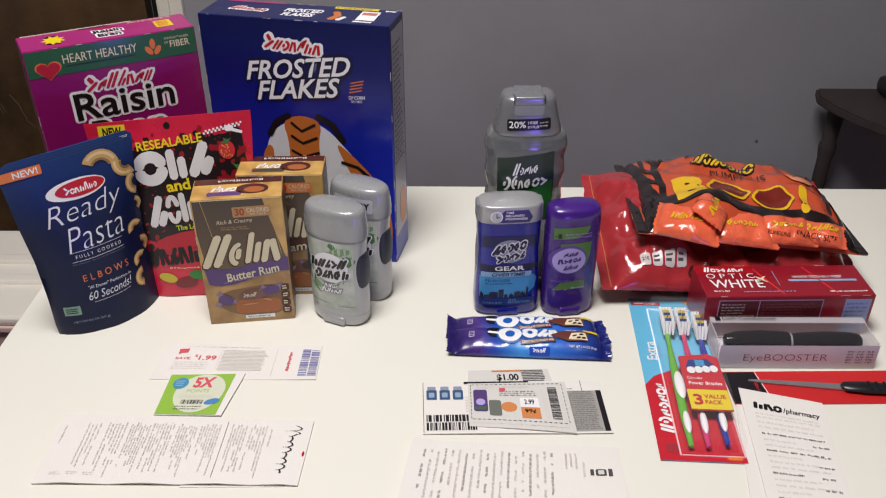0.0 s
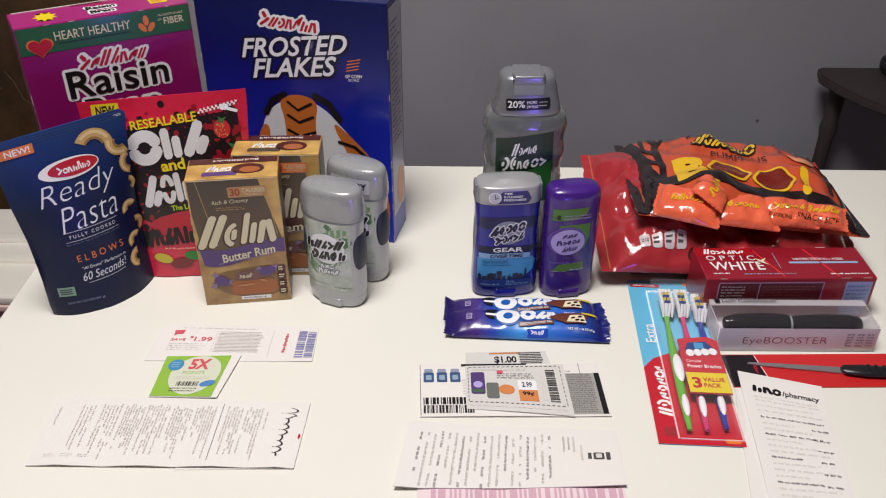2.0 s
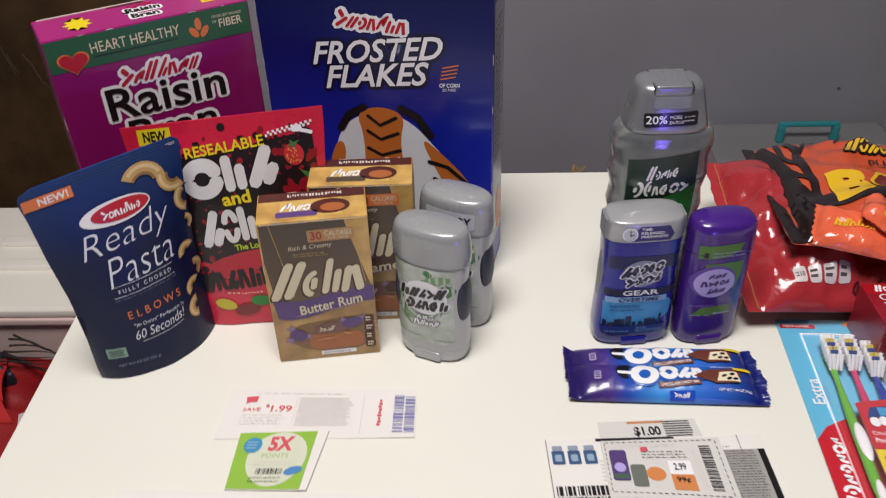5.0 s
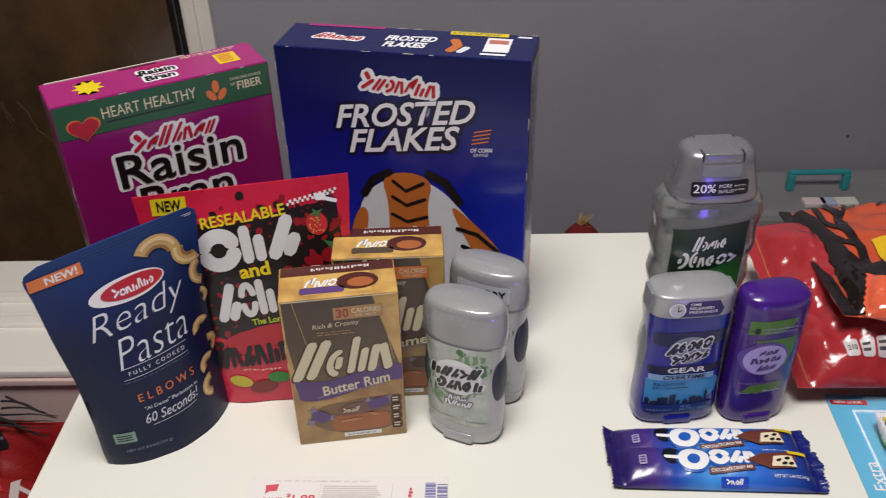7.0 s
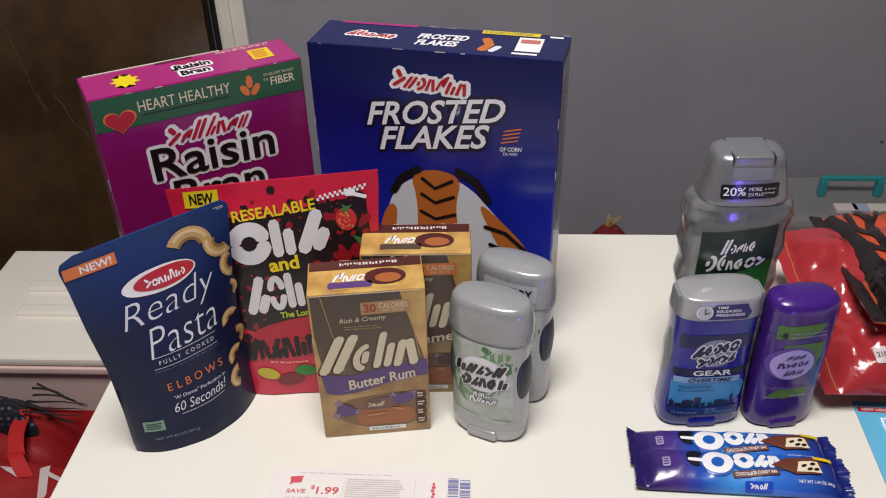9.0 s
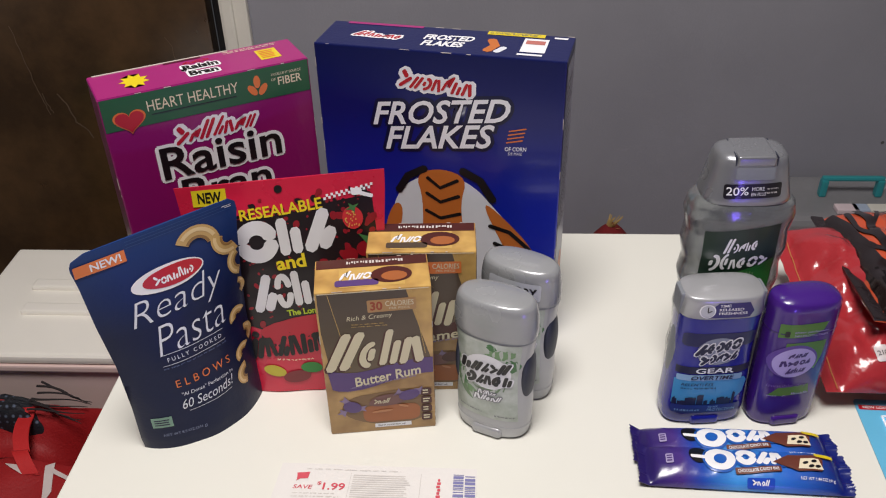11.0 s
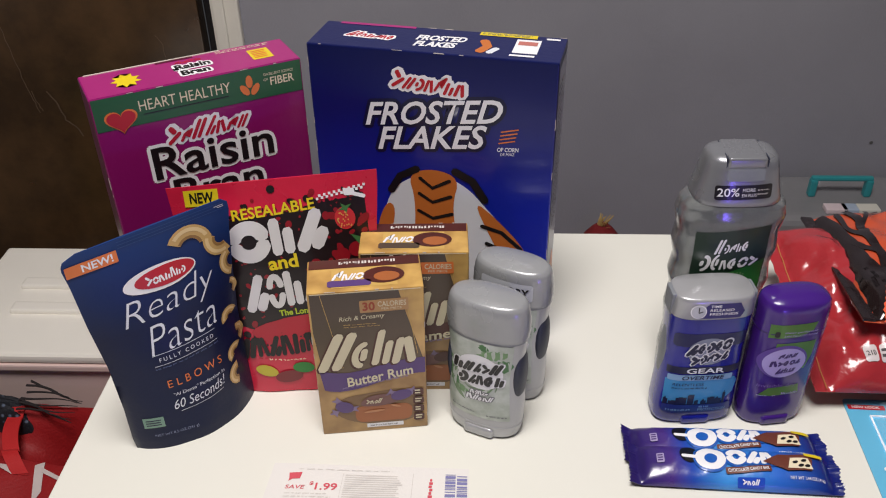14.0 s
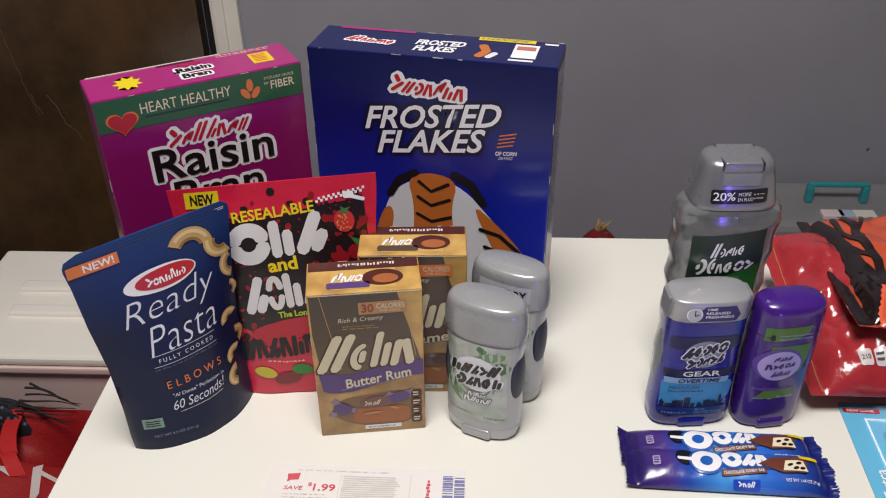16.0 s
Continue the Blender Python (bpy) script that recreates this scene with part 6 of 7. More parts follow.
printed("lettering", letters("NEW LOOK", 0.005, 0.2066, 0.026, 0.2094, 0.02), T, I_white, tb, 2)
printed("tab", [rrect(0.053, 0.209, 0.065, 0.2155, 0.002)], T, I_orange, tb, 1)
printed("logo", [[(0.005 + y, 0.03 + x) for x, y in [(p - 0.03, 0.011 - q) for p, q in lp]] for lp in blocks(0.03, 0.0, 0.09, 0.011, 7, 0.0, 0.0, 0, 36, 0.18, 0.3)], T, I_white, tb, 2, label="plain white shapes of a maker's mark")


def turned(b, x, y):
    for v in b.verts:
        v.co = Vector((x - v.co.y, y + v.co.x, 0))
    return b


printed("lettering", turned(letters("Extra", 0, 0, 0.026, 0.009, 0.01), 0.0155, 0.122), T, I_white, tb, 2)
printed("lettering", turned(letters("CLEAN", 0, 0, 0.018, 0.004, -0.005), 0.0205, 0.124), T, I_pale, tb, 2)
printed("spot", [rrect(0.006, 0.008, 0.016, 0.018)], T, ink("code_red", 170, 50, 60), tb, 2)
printed("tab", [rrect(0.052, 0.002, 0.064, 0.007, 0.002)], T, I_orange, tb, 2)
printed("inset", [[(0.031, 0.113), (0.056, 0.117), (0.064, 0.112), (0.064, 0.07), (0.03, 0.07)]], lambda u, v, l: (u, v, 0.0135 + l), I_card_red, tb, 1, label="red inset panel")
up = lambda u, v, l: (u, v, 0.0135 + l)
printed("inset_picture", [[(0.034, 0.098), (0.038, 0.108), (0.054, 0.11), (0.06, 0.1)]], up, ink("tooth_blue", 26, 60, 130), tb, 2)
printed("inset_picture", [rrect(0.043, 0.1, 0.051, 0.108)], up, I_sky, tb, 3)
for k in range(4):
    printed("tooth_print", [ellipse(0.038 + 0.0065 * k, 0.094 + 0.0008 * k, 0.0036, 0.0045, 16)], up, I_white, tb, 4)
printed("lettering", letters("Circular", 0.033, 0.0825, 0.046, 0.086, 0), up, I_white, tb, 2)
printed("lettering", letters("Power Bristles", 0.033, 0.0755, 0.061, 0.0798, 0.01, 0.1), up, I_white, tb, 2)
printed("yellow_panel", [rrect(0.03, 0.0455, 0.0635, 0.0695)], up, I_yellow, tb, 2, label="yellow offer panel")
printed("lettering", letters("3", 0.0335, 0.0505, 0.041, 0.0635, 0.03), up, I_red, tb, 3)
printed("lettering", letters("VALUE", 0.0425, 0.0585, 0.0605, 0.0635, 0.02), up, I_red, tb, 3)
printed("lettering", letters("PACK", 0.0425, 0.0515, 0.0565, 0.0565, 0.02), up, I_red, tb, 3)
part("inset_card", box(0.03, 0.045, 0.0125, 0.064, 0.1125, 0.0134), I_card_red, tb)


def brush(xh, yh, xm, ym, xe, ye, colour, name):
    """A toothbrush: bent handle swept along its line, white grip, tuft block."""
    c = mat(name + "_plastic", srgb(*colour), 0.25, var=0.04, coat=0.4)
    bm = bmesh.new()
    rings = []
    N = 22
    for i in range(N + 1):
        t = i / N
        x = (1 - t) ** 2 * xh + 2 * t * (1 - t) * (2 * xm - (xh + xe) / 2) + t * t * xe
        y = (1 - t) ** 2 * yh + 2 * t * (1 - t) * (2 * ym - (yh + ye) / 2) + t * t * ye
        w = float(np.interp(t, [0, 0.1, 0.2, 0.3, 0.5, 0.62, 0.85, 1], [0.0036, 0.0046, 0.0026, 0.002, 0.0034, 0.004, 0.0038, 0.002]))
        rings.append([bm.verts.new((x + w * math.cos(2 * math.pi * k / 12), y, 0.0065 + 0.75 * w * math.sin(2 * math.pi * k / 12))) for k in range(12)])
    for p, q in zip(rings, rings[1:]):
        for k in range(12):
            bm.faces.new((p[k], p[(k + 1) % 12], q[(k + 1) % 12], q[k]))
    bm.faces.new(rings[0])
    bm.faces.new(rings[-1])
    b = part("toothbrush", bm, c, tb, name + " toothbrush handle", True)
    gx, gy = xm + 0.2 * (xe - xm) + 0.001, ym + 0.28 * (ye - ym)
    bm = bmesh.new()
    bmesh.ops.create_uvsphere(bm, u_segments=14, v_segments=10, radius=1)
    for v in bm.verts:
        v.co = Vector((gx + v.co.x * 0.0044 + v.co.y * 0.013 * (xe - xm) / (ye - ym), gy + v.co.y * 0.018, 0.0088 + v.co.z * 0.0024))
    part("grip", bm, I_white, b, "white rubber grip", True)
    bm = bmesh.new()
    bmesh.ops.create_uvsphere(bm, u_segments=14, v_segments=10, radius=1)
    for v in bm.verts:
        v.co = Vector((xe + 0.001 + v.co.x * 0.003 + v.co.y * 0.014 * (xm - xe) / (ym - ye), ye + 0.026 + v.co.y * 0.013, 0.0084 + v.co.z * 0.0024))
    part("grip", bm, I_white, b, "white rubber grip", True)
    rt = random.Random(name)
    for j in range(6):
        for i in range(4):
            x, y = xh - 0.0042 + 0.0028 * i, yh + 0.001 - 0.0044 * j
            bm = bmesh.new()
            bmesh.ops.create_cone(bm, cap_ends=True, segments=7, radius1=0.0011, radius2=0.0016, depth=0.0125)
            lean = pose(x, y, 0.0125, -36 + rt.uniform(-6, 6) + (8 if j % 2 else -6), rt.uniform(-5, 5) + 4 * (i - 1.5))
            for v in bm.verts:
                v.co = lean @ v.co
            part("tuft", bm, I_white if i in (0, 3) or j in (0, 5) else (ink("tuft_blue", 40, 66, 140), ink("tuft_yellow", 232, 210, 96))[j % 2], b)


brush(0.029, 0.176, 0.0265, 0.108, 0.0245, 0.010, (98, 168, 52), "green")
brush(0.043, 0.176, 0.0415, 0.112, 0.038, 0.010, (196, 52, 104), "pink")
brush(0.0575, 0.17, 0.0565, 0.120, 0.0535, 0.013, (28, 50, 150), "blue")
M_blister = mat("clear_blister", (0.85, 0.85, 0.88), 0.07, var=0.01, bump=0.6, bscale=60, coat=1.0, alpha=0.045)
bm = box(0.017, 0.006, 0.0008, 0.0665, 0.198, 0.0195, 0.005, 3)
bl = part("blister", bm, M_blister, tb, "clear plastic blister", True)
bl.visible_shadow = False
# pale rim colour stands in for the highlight along the blister's edge
M_rim = mat("pale_blister_rim", (0.85, 0.86, 0.9), 0.15, trans=0.45, coat=0.5)
for (x0, y0, x1, y1) in ((0.0155, 0.005, 0.017, 0.199), (0.0655, 0.005, 0.0668, 0.199), (0.0172, 0.005, 0.0653, 0.0058), (0.0172, 0.1975, 0.0653, 0.199)):
    rim = part("blister_rim", box(x0, y0, 0.0009, x1, y1, 0.0022, 0.0004), M_rim, tb, "pale flange of the blister, edge highlight put in its colour")
    rim.visible_shadow = False

# ---- papers ----
M_paper = mat("thin_white_paper", (0.7, 0.68, 0.655), 0.8, var=0.03, scale=25, bump=0.1, bscale=500)
M_news = mat("coupon_paper", (0.58, 0.57, 0.545), 0.75, var=0.05, scale=30, bump=0.1, bscale=400)
M_pinkpaper = mat("pinkish_receipt_paper", (0.72, 0.58, 0.62), 0.8, var=0.04)


def sheet(name, m, corners, lift, material, label, category, group="", nu=30, nv=14):
    """A sheet of paper on the table: four corners (bottom left, bottom right, top right, top left) in its own plan, and its rise above the table."""
    (ax, ay), (bx, by), (cx, cy), (dx, dy) = corners

    def spot(s, t):
        return ((1 - s) * (1 - t) * ax + s * (1 - t) * bx + s * t * cx + (1 - s) * t * dx, (1 - s) * (1 - t) * ay + s * (1 - t) * by + s * t * cy + (1 - s) * t * dy)

    t = thing(name, m, label, category, group)
    bm = bmesh.new()
    g = [[bm.verts.new((*spot(i / nu, j / nv), 0.0004 + lift(i / nu, j / nv))) for i in range(nu + 1)] for j in range(nv + 1)]
    for j in range(nv):
        for i in range(nu):
            bm.faces.new((g[j][i], g[j][i + 1], g[j + 1][i + 1], g[j + 1][i]))
    r = bmesh.ops.extrude_face_region(bm, geom=bm.faces[:])
    for q in r["geom"]:
        if isinstance(q, bmesh.types.BMVert):
            q.co.z = max(q.co.z - 0.0007, TOP + 0.0001 - m.translation.z)
    part("paper", bm, material, t, smooth=True)
    W = math.hypot(bx - ax, by - ay)
    Hh = math.hypot(dx - ax, dy - ay)

    def onto(u, v, l):
        s, q = min(1, max(0, u / W)), min(1, max(0, v / Hh))
        return (*spot(s, q), 0.0004 + lift(s, q) + l + 0.0001)
    return t, onto, W, Hh


def fold(s, places, height):
    """Zigzag of a sheet that was folded: height at each place along it."""
    return float(np.interp(s, places, height))


st = 0.006
# long folded till receipt
lift = lambda s, t: fold(s, (0, 0.12, 0.28, 0.42, 0.56, 0.7, 0.82, 0.93, 1), (0.0003, 0.003, 0.0006, 0.0034, 0.0007, 0.004, 0.0008, 0.003, 0.0004)) * (0.35 + 0.25 * (1 - t)) + 0.0005 * (1 + noise.noise(Vector((s * 9, t * 4, 1))))
sheet("receipt", pose(-0.331, 0.523, TOP), ((0.115, -0.006), (0.2, -0.004), (0.207, 0.06), (0.12, 0.06)), lambda s, t: 0.0002, M_paper, "lower leaf of a folded white paper receipt", "receipt", "receipts")
rc, on, W, H = sheet("receipt", pose(-0.329, 0.5185, TOP + 0.0004), ((0, 0), (0.202, 0.0005), (0.205, 0.07), (-0.003, 0.0755)), lift, M_paper, "long folded white paper receipt with faint printing", "receipt", "receipts", 60, 16)
rnd = random.Random(2)
for (x0, x1, rows) in ((0.006, 0.013, 1), (0.024, 0.036, 2), (0.04, 0.056, 3), (0.058, 0.075, 4), (0.076, 0.094, 4), (0.096, 0.112, 4), (0.114, 0.131, 4), (0.139, 0.152, 3), (0.154, 0.168, 3), (0.17, 0.176, 1)):
    rows = 2 * rows if rows > 1 else 1
    for k in range(rows):
        x = x0 + (x1 - x0) * k / rows
        loops, y = [], 0.068 - rnd.random() * 0.006
        end = rnd.choice((0.03, 0.04, 0.012, 0.02)) if rows > 1 else 0.045
        while y > end:
            d = 0.002 + rnd.random() * 0.005
            loops += ticks(x, y - d, x + 0.0013, y, rnd, True)
            y -= d + 0.0009 + (0.006 if rnd.random() < 0.12 else 0)
        printed("small_print", loops, on, I_faint, rc, 1, st)
for k in range(3):
    printed("small_print", lines(0.01 + 0.013 * k, 0.008, 0.019 + 0.013 * k, 0.012, 2, 0.5, 0.2, k, 4), on, I_faint, rc, 1, st)
printed("rule", [rrect(0.1346, 0.006, 0.1351, 0.07)], on, I_grey, rc, 1, st)
wave = []
for i in range(161):
    t = i / 160
    wave.append((0.189 + 0.0024 * math.sin(t * 52) * (1 + 0.5 * math.sin(t * 17)) * (1.0 if t > 0.15 else 1.8) - 0.004 * t, 0.066 - 0.054 * t + 0.0014 * math.cos(t * 52)))
loops = []
for (a, b), (c, d) in zip(wave, wave[1:]):
    w = 0.00075
    loops.append([(a - w, b), (c - w, d), (c + w, d), (a + w, b)])
printed("wordmark", loops, on, ink("mark_dark", 60, 54, 56, 0.8, 0), rc, 1, st, "dark pen-like scribble shape")
printed("red_dot", [ellipse(0.2, 0.035, 0.001, 0.003, 12)], on, I_red, rc, 1)

# pharmacy coupon strip
lift = lambda s, t: 0.0001 + 0.003 * max(0, s - 0.8) * (1 - t) + 0.0002 * (1 + math.sin(s * 9))
cp, on, W, H = sheet("coupon", pose(-0.276, 0.6395, TOP), ((0, 0), (0.146, 0.001), (0.146, 0.048), (0.004, 0.0505)), lift, M_paper, "white paper savings coupon with red print", "coupon", "coupons")
I_cred = ink("coupon_red", 220, 88, 102, 0.7, 0)
printed("logo", [[(0.0135, 0.0415), (0.023, 0.0425), (0.0225, 0.0365), (0.017, 0.036), (0.0145, 0.034), (0.0145, 0.037)]], on, I_cred, cp, 1, label="plain red shape of a shop mark")
printed("lettering", letters("SAVE", 0.0135, 0.027, 0.0275, 0.0305, 0.01, 0.1), on, I_cred, cp, 1)
printed("lettering", letters("$", 0.0305, 0.0305, 0.0335, 0.034, 0.02), on, I_cred, cp, 1)
printed("lettering", letters("1.99", 0.035, 0.0265, 0.051, 0.033, 0.02), on, I_cred, cp, 1)
printed("small_print", lines(0.014, 0.013, 0.05, 0.0245, 4, 0.3, 0.25, 5, 10), on, I_faint, cp, 1)
printed("rule", [rrect(0.0535, 0.014, 0.0538, 0.043)], on, I_faint, cp, 1)
printed("small_print", lines(0.0555, 0.012, 0.098, 0.042, 15, 0.5, 0.12, 6), on, I_faint, cp, 1, st)
printed("small_print", lines(0.02, 0.0445, 0.09, 0.0465, 1, 0.5, 0, 7, 10), on, I_faint, cp, 1, st)
printed("rule", [rrect(0.105, 0.004, 0.1055, 0.044)], on, I_faint, cp, 1, st)
printed("wordmark", [rrect(0.117 + 0.0004 * (k % 3), 0.012 + 0.0031 * k, 0.1195 + 0.0006 * (k % 2), 0.0145 + 0.0031 * k, 0.0005) for k in range(9)], on, I_cred, cp, 1, st, "red shapes of a shop mark")
printed("barcode", barcode(0.129, 0.005, 0.1365, 0.044, 26, 5, False), on, ink("code_blue", 134, 134, 184, 0.7, 0), cp, 1, st)
printed("barcode", barcode(0.1375, 0.005, 0.145, 0.044, 26, 8, False), on, ink("code_blue", 134, 134, 184, 0.7, 0), cp, 1, st)

# green points coupon
gc, on, W, H = sheet("coupon", pose(-0.2585, 0.5945, TOP + 0.0005), ((0, 0), (0.0565, -0.001), (0.066, 0.052), (0.001, 0.0505)), lambda s, t: 0.0004 + 0.0008 * s * s, M_paper, "green and white bonus points coupon", "coupon", "coupons")
printed("green_field", [[(0.0005, 0.0005), (0.0515, 0.0005), (0.0495, 0.05), (0.0005, 0.05)]], on, ink("apple_green", 150, 196, 70, 0.6, 0), gc, 1, st, "apple green printed square")
gc_on = on
on = lambda u, v, l: gc_on(u * 0.87, v, l)
printed("disc", [ellipse(0.033, 0.026, 0.0225, 0.0235)], on, ink("coupon_white", 222, 226, 205, 0.6, 0), gc, 2, st, "white printed disc")
printed("spot", [ellipse(0.0125, 0.038, 0.0068, 0.007)], on, ink("spot_blue", 70, 150, 195, 0.6, 0), gc, 3, st, "blue printed spot")
printed("small_print", lines(0.008, 0.034, 0.017, 0.042, 3, 0.4, 0.2, 5), on, I_pale, gc, 4)
printed("lettering", letters("5X", 0.0245, 0.0325, 0.0425, 0.0455, 0.04), on, I_cred, gc, 3, st)
printed("lettering", letters("POINTS", 0.0215, 0.0265, 0.0415, 0.0305, 0.0), on, ink("points_green", 165, 200, 120, 0.7, 0), gc, 3, st)
printed("small_print", lines(0.017, 0.0195, 0.05, 0.0245, 2, 0.35, 0.1, 5, 12), on, I_faint, gc, 3, st)
printed("barcode", barcode(0.0205, 0.0125, 0.041, 0.0175, 26, 3), on, I_type, gc, 3, st)
printed("brush_mark", [ellipse(0.049, 0.0155, 0.007, 0.0035, 16, 15)], on, ink("brush_blue", 80, 140, 200, 0.6, 0), gc, 3, st)
printed("small_print", lines(0.0165, 0.005, 0.042, 0.011, 2, 0.4, 0.1, 8, 10), on, I_type, gc, 3, st)

# newspaper coupons
c3, on, W, H = sheet("coupon", pose(0.003, 0.628, TOP), ((0, 0), (0.075, 0.003), (0.0705, 0.03), (0.0, 0.0265)), lambda s, t: 0.0004, M_news, "newsprint coupon tucked under another", "coupon", "coupons")
printed("orange_bar", [rrect(0.022, 0.0235, 0.05, 0.0255)], on, ink("news_orange", 206, 140, 90, 0.7, 0), c3, 1)
printed("lettering", letters("$1.00", 0.026, 0.011, 0.046, 0.0205, 0.03), on, I_black, c3, 1)
printed("small_print", lines(0.049, 0.006, 0.07, 0.0255, 9, 0.5, 0.1, 4), on, I_type, c3, 1)
c1, on, W, H = sheet("coupon", pose(-0.034, 0.575, TOP + 0.0006), ((0, 0), (0.154, 0.003), (0.151, 0.067), (-0.003, 0.062)), lambda s, t: 0.0003 + 0.0007 * abs(math.sin(s * 4)) * (1 - t), M_paper, "wide newspaper coupon with blue bottles, barcode and small print", "coupon", "coupons")
for x0, y0, x1, y1 in ((0.0005, 0.0625, 0.15, 0.063), (0.0005, 0.001, 0.001, 0.0625), (0.1365, 0.035, 0.137, 0.0625)):
    printed("border", [rrect(x0, y0, x1, y1)], on, I_type, c1, 1, st)
printed("black_bar", [rrect(0.036, 0.0595, 0.092, 0.0635)], on, I_black, c1, 2, st)
for k in range(3):
    x = 0.0035 + 0.0112 * k
    printed("bottle_print", [rrect(x, 0.04, x + 0.0088, 0.052, 0.001)], on, ink("print_blue", 58, 88, 130, 0.7, 0), c1, 1, 0, "printed blue stick")
    printed("bottle_cap_print", [rrect(x + 0.0008, 0.0522, x + 0.008, 0.0565, 0.001)], on, ink("print_cap", 150, 160, 180, 0.7, 0), c1, 1)
    printed("bottle_label_print", [rrect(x + 0.002, 0.0425, x + 0.0068, 0.0485, 0.001)], on, ink("print_light", 150, 175, 200, 0.7, 0), c1, 2)
printed("barcode", barcode(0.003, 0.0035, 0.0445, 0.0125, 40, 9), on, I_black, c1, 1, st)
printed("barcode", barcode(0.003, 0.0135, 0.048, 0.0215, 30, 10), on, I_black, c1, 1, st)
printed("small_print", lines(0.036, 0.024, 0.044, 0.044, 6, 0.4, 0.3, 5), on, I_faint, c1, 1)
printed("small_field", [rrect(0.119, 0.002, 0.1495, 0.0495)], on, ink("news_grey", 170, 168, 164, 0.8, 0), c1, 1, st)
printed("small_print", lines(0.1195, 0.003, 0.146, 0.049, 21, 0.5, 0.08, 6, 16), on, I_type, c1, 2, st)
printed("black_bar", [rrect(0.148, 0.002, 0.1525, 0.0495)], on, I_black, c1, 2, st)
printed("small_print", lines(0.117, 0.051, 0.13, 0.053, 1, 0.7, 0, 3, 6), on, I_type, c1, 1)
c2, on, W, H = sheet("coupon", pose(0.0035, 0.5855, TOP + 0.0014), ((0, -0.002), (0.087, -0.009), (0.083, 0.0535), (-0.001, 0.05)), lambda s, t: 0.0005 + 0.001 * math.sin(s * 3.1) * (1 - t), M_news, "grey newsprint coupon with dashed border and orange price boxes", "coupon", "coupons")
dash = [rrect(0.003 + 0.0042 * k, 0.0495, 0.0055 + 0.0042 * k, 0.0501) for k in range(19)] + [rrect(0.003 + 0.0042 * k, 0.008, 0.0055 + 0.0042 * k, 0.0086) for k in range(19)]
dash += [rrect(x, 0.009 + 0.0042 * k, x + 0.0006, 0.0115 + 0.0042 * k) for x in (0.002, 0.083) for k in range(10)]
printed("dashed_border", dash, on, I_type, c2, 1, st)
printed("stick_print", [rrect(0.0045, 0.0175, 0.0165, 0.0435, 0.002)], on, ink("print_violet", 84, 58, 120, 0.7, 0), c2, 1, 0, "printed violet stick")
printed("stick_disc", [ellipse(0.0105, 0.0285, 0.004, 0.004, 16)], on, I_lilac, c2, 2)
printed("stick_foot", [rrect(0.0055, 0.019, 0.0155, 0.023)], on, ink("print_green", 70, 100, 80, 0.7, 0), c2, 2)
printed("stick_print", [rrect(0.0175, 0.013, 0.028, 0.031, 0.002)], on, ink("print_grey", 110, 116, 108, 0.7, 0), c2, 1, 0, "printed grey stick")
printed("spot", [ellipse(0.0345, 0.0235, 0.0068, 0.0055)], on, ink("price_orange", 218, 138, 78, 0.7, 0), c2, 1)
printed("price_box", [rrect(0.0445, 0.0235, 0.0605, 0.034)], on, I_white, c2, 1)
printed("price_box", [rrect(0.0445, 0.0115, 0.0605, 0.0235)], on, ink("price_orange", 218, 138, 78, 0.7, 0), c2, 1)
printed("lettering", letters("2.99", 0.048, 0.0265, 0.0565, 0.032, 0.02), on, I_black, c2, 2)
printed("lettering", letters("99¢", 0.0475, 0.0165, 0.057, 0.0215, 0.02), on, I_black, c2, 2)
printed("mark", [rrect(0.0275, 0.0415, 0.033, 0.0455, 0.001)], on, I_cred, c2, 1)
printed("small_print", lines(0.0275, 0.0355, 0.062, 0.0425, 3, 0.45, 0.2, 5, 9), on, I_type, c2, 1)
printed("small_print", lines(0.0065, 0.045, 0.058, 0.048, 2, 0.35, 0.1, 6, 14), on, I_faint, c2, 1)
printed("barcode", barcode(0.07, 0.012, 0.078, 0.046, 40, 4, False), on, I_type, c2, 1)
printed("small_print", [rrect(0.0645 + 0.0022 * k, 0.013, 0.0655 + 0.0022 * k, 0.043 - 0.004 * k) for k in range(2)], on, I_faint, c2, 1)
printed("small_print", lines(0.003, 0.003, 0.082, 0.006, 1, 0.4, 0, 6, 20), on, I_faint, c2, 1, st)

# curling receipts at the near side
pk, onp, W, H = sheet("receipt", pose(-0.032, 0.43, TOP), ((0, 0), (0.15, 0), (0.151, 0.084), (-0.002, 0.084)), lambda s, t: 0.0005 + 0.0008 * math.sin(s * 12), M_pinkpaper, "pink-tinted receipt lying under another", "receipt", "receipts")
printed("barcode", barcode(0.01, 0.03, 0.148, 0.075, 46, 7), onp, ink("pink_bars", 216, 176, 192, 0.8, 0), pk, 1, st)
lift = lambda s, t: 0.0006 + 0.0012 * (0.5 + 0.5 * math.sin(s * 9 + 0.4)) * (1 - 0.5 * t) + 0.016 * max(0, s - 0.82) ** 1.2 * (1 - t) + 0.003 * max(0, 0.12 - s) / 0.12
rr, on, W, H = sheet("receipt", pose(-0.051, 0.503, TOP + 0.0008), ((0.0, -0.003), (0.171, 0.002), (0.172, 0.058), (0.009, 0.0645)), lift, M_paper, "curling white paper receipt with rows of print", "receipt", "receipts", 50, 20)
rr_on = on
on = lambda u, v, l: rr_on(u * 0.94, v * 0.58, l)
rnd = random.Random(12)
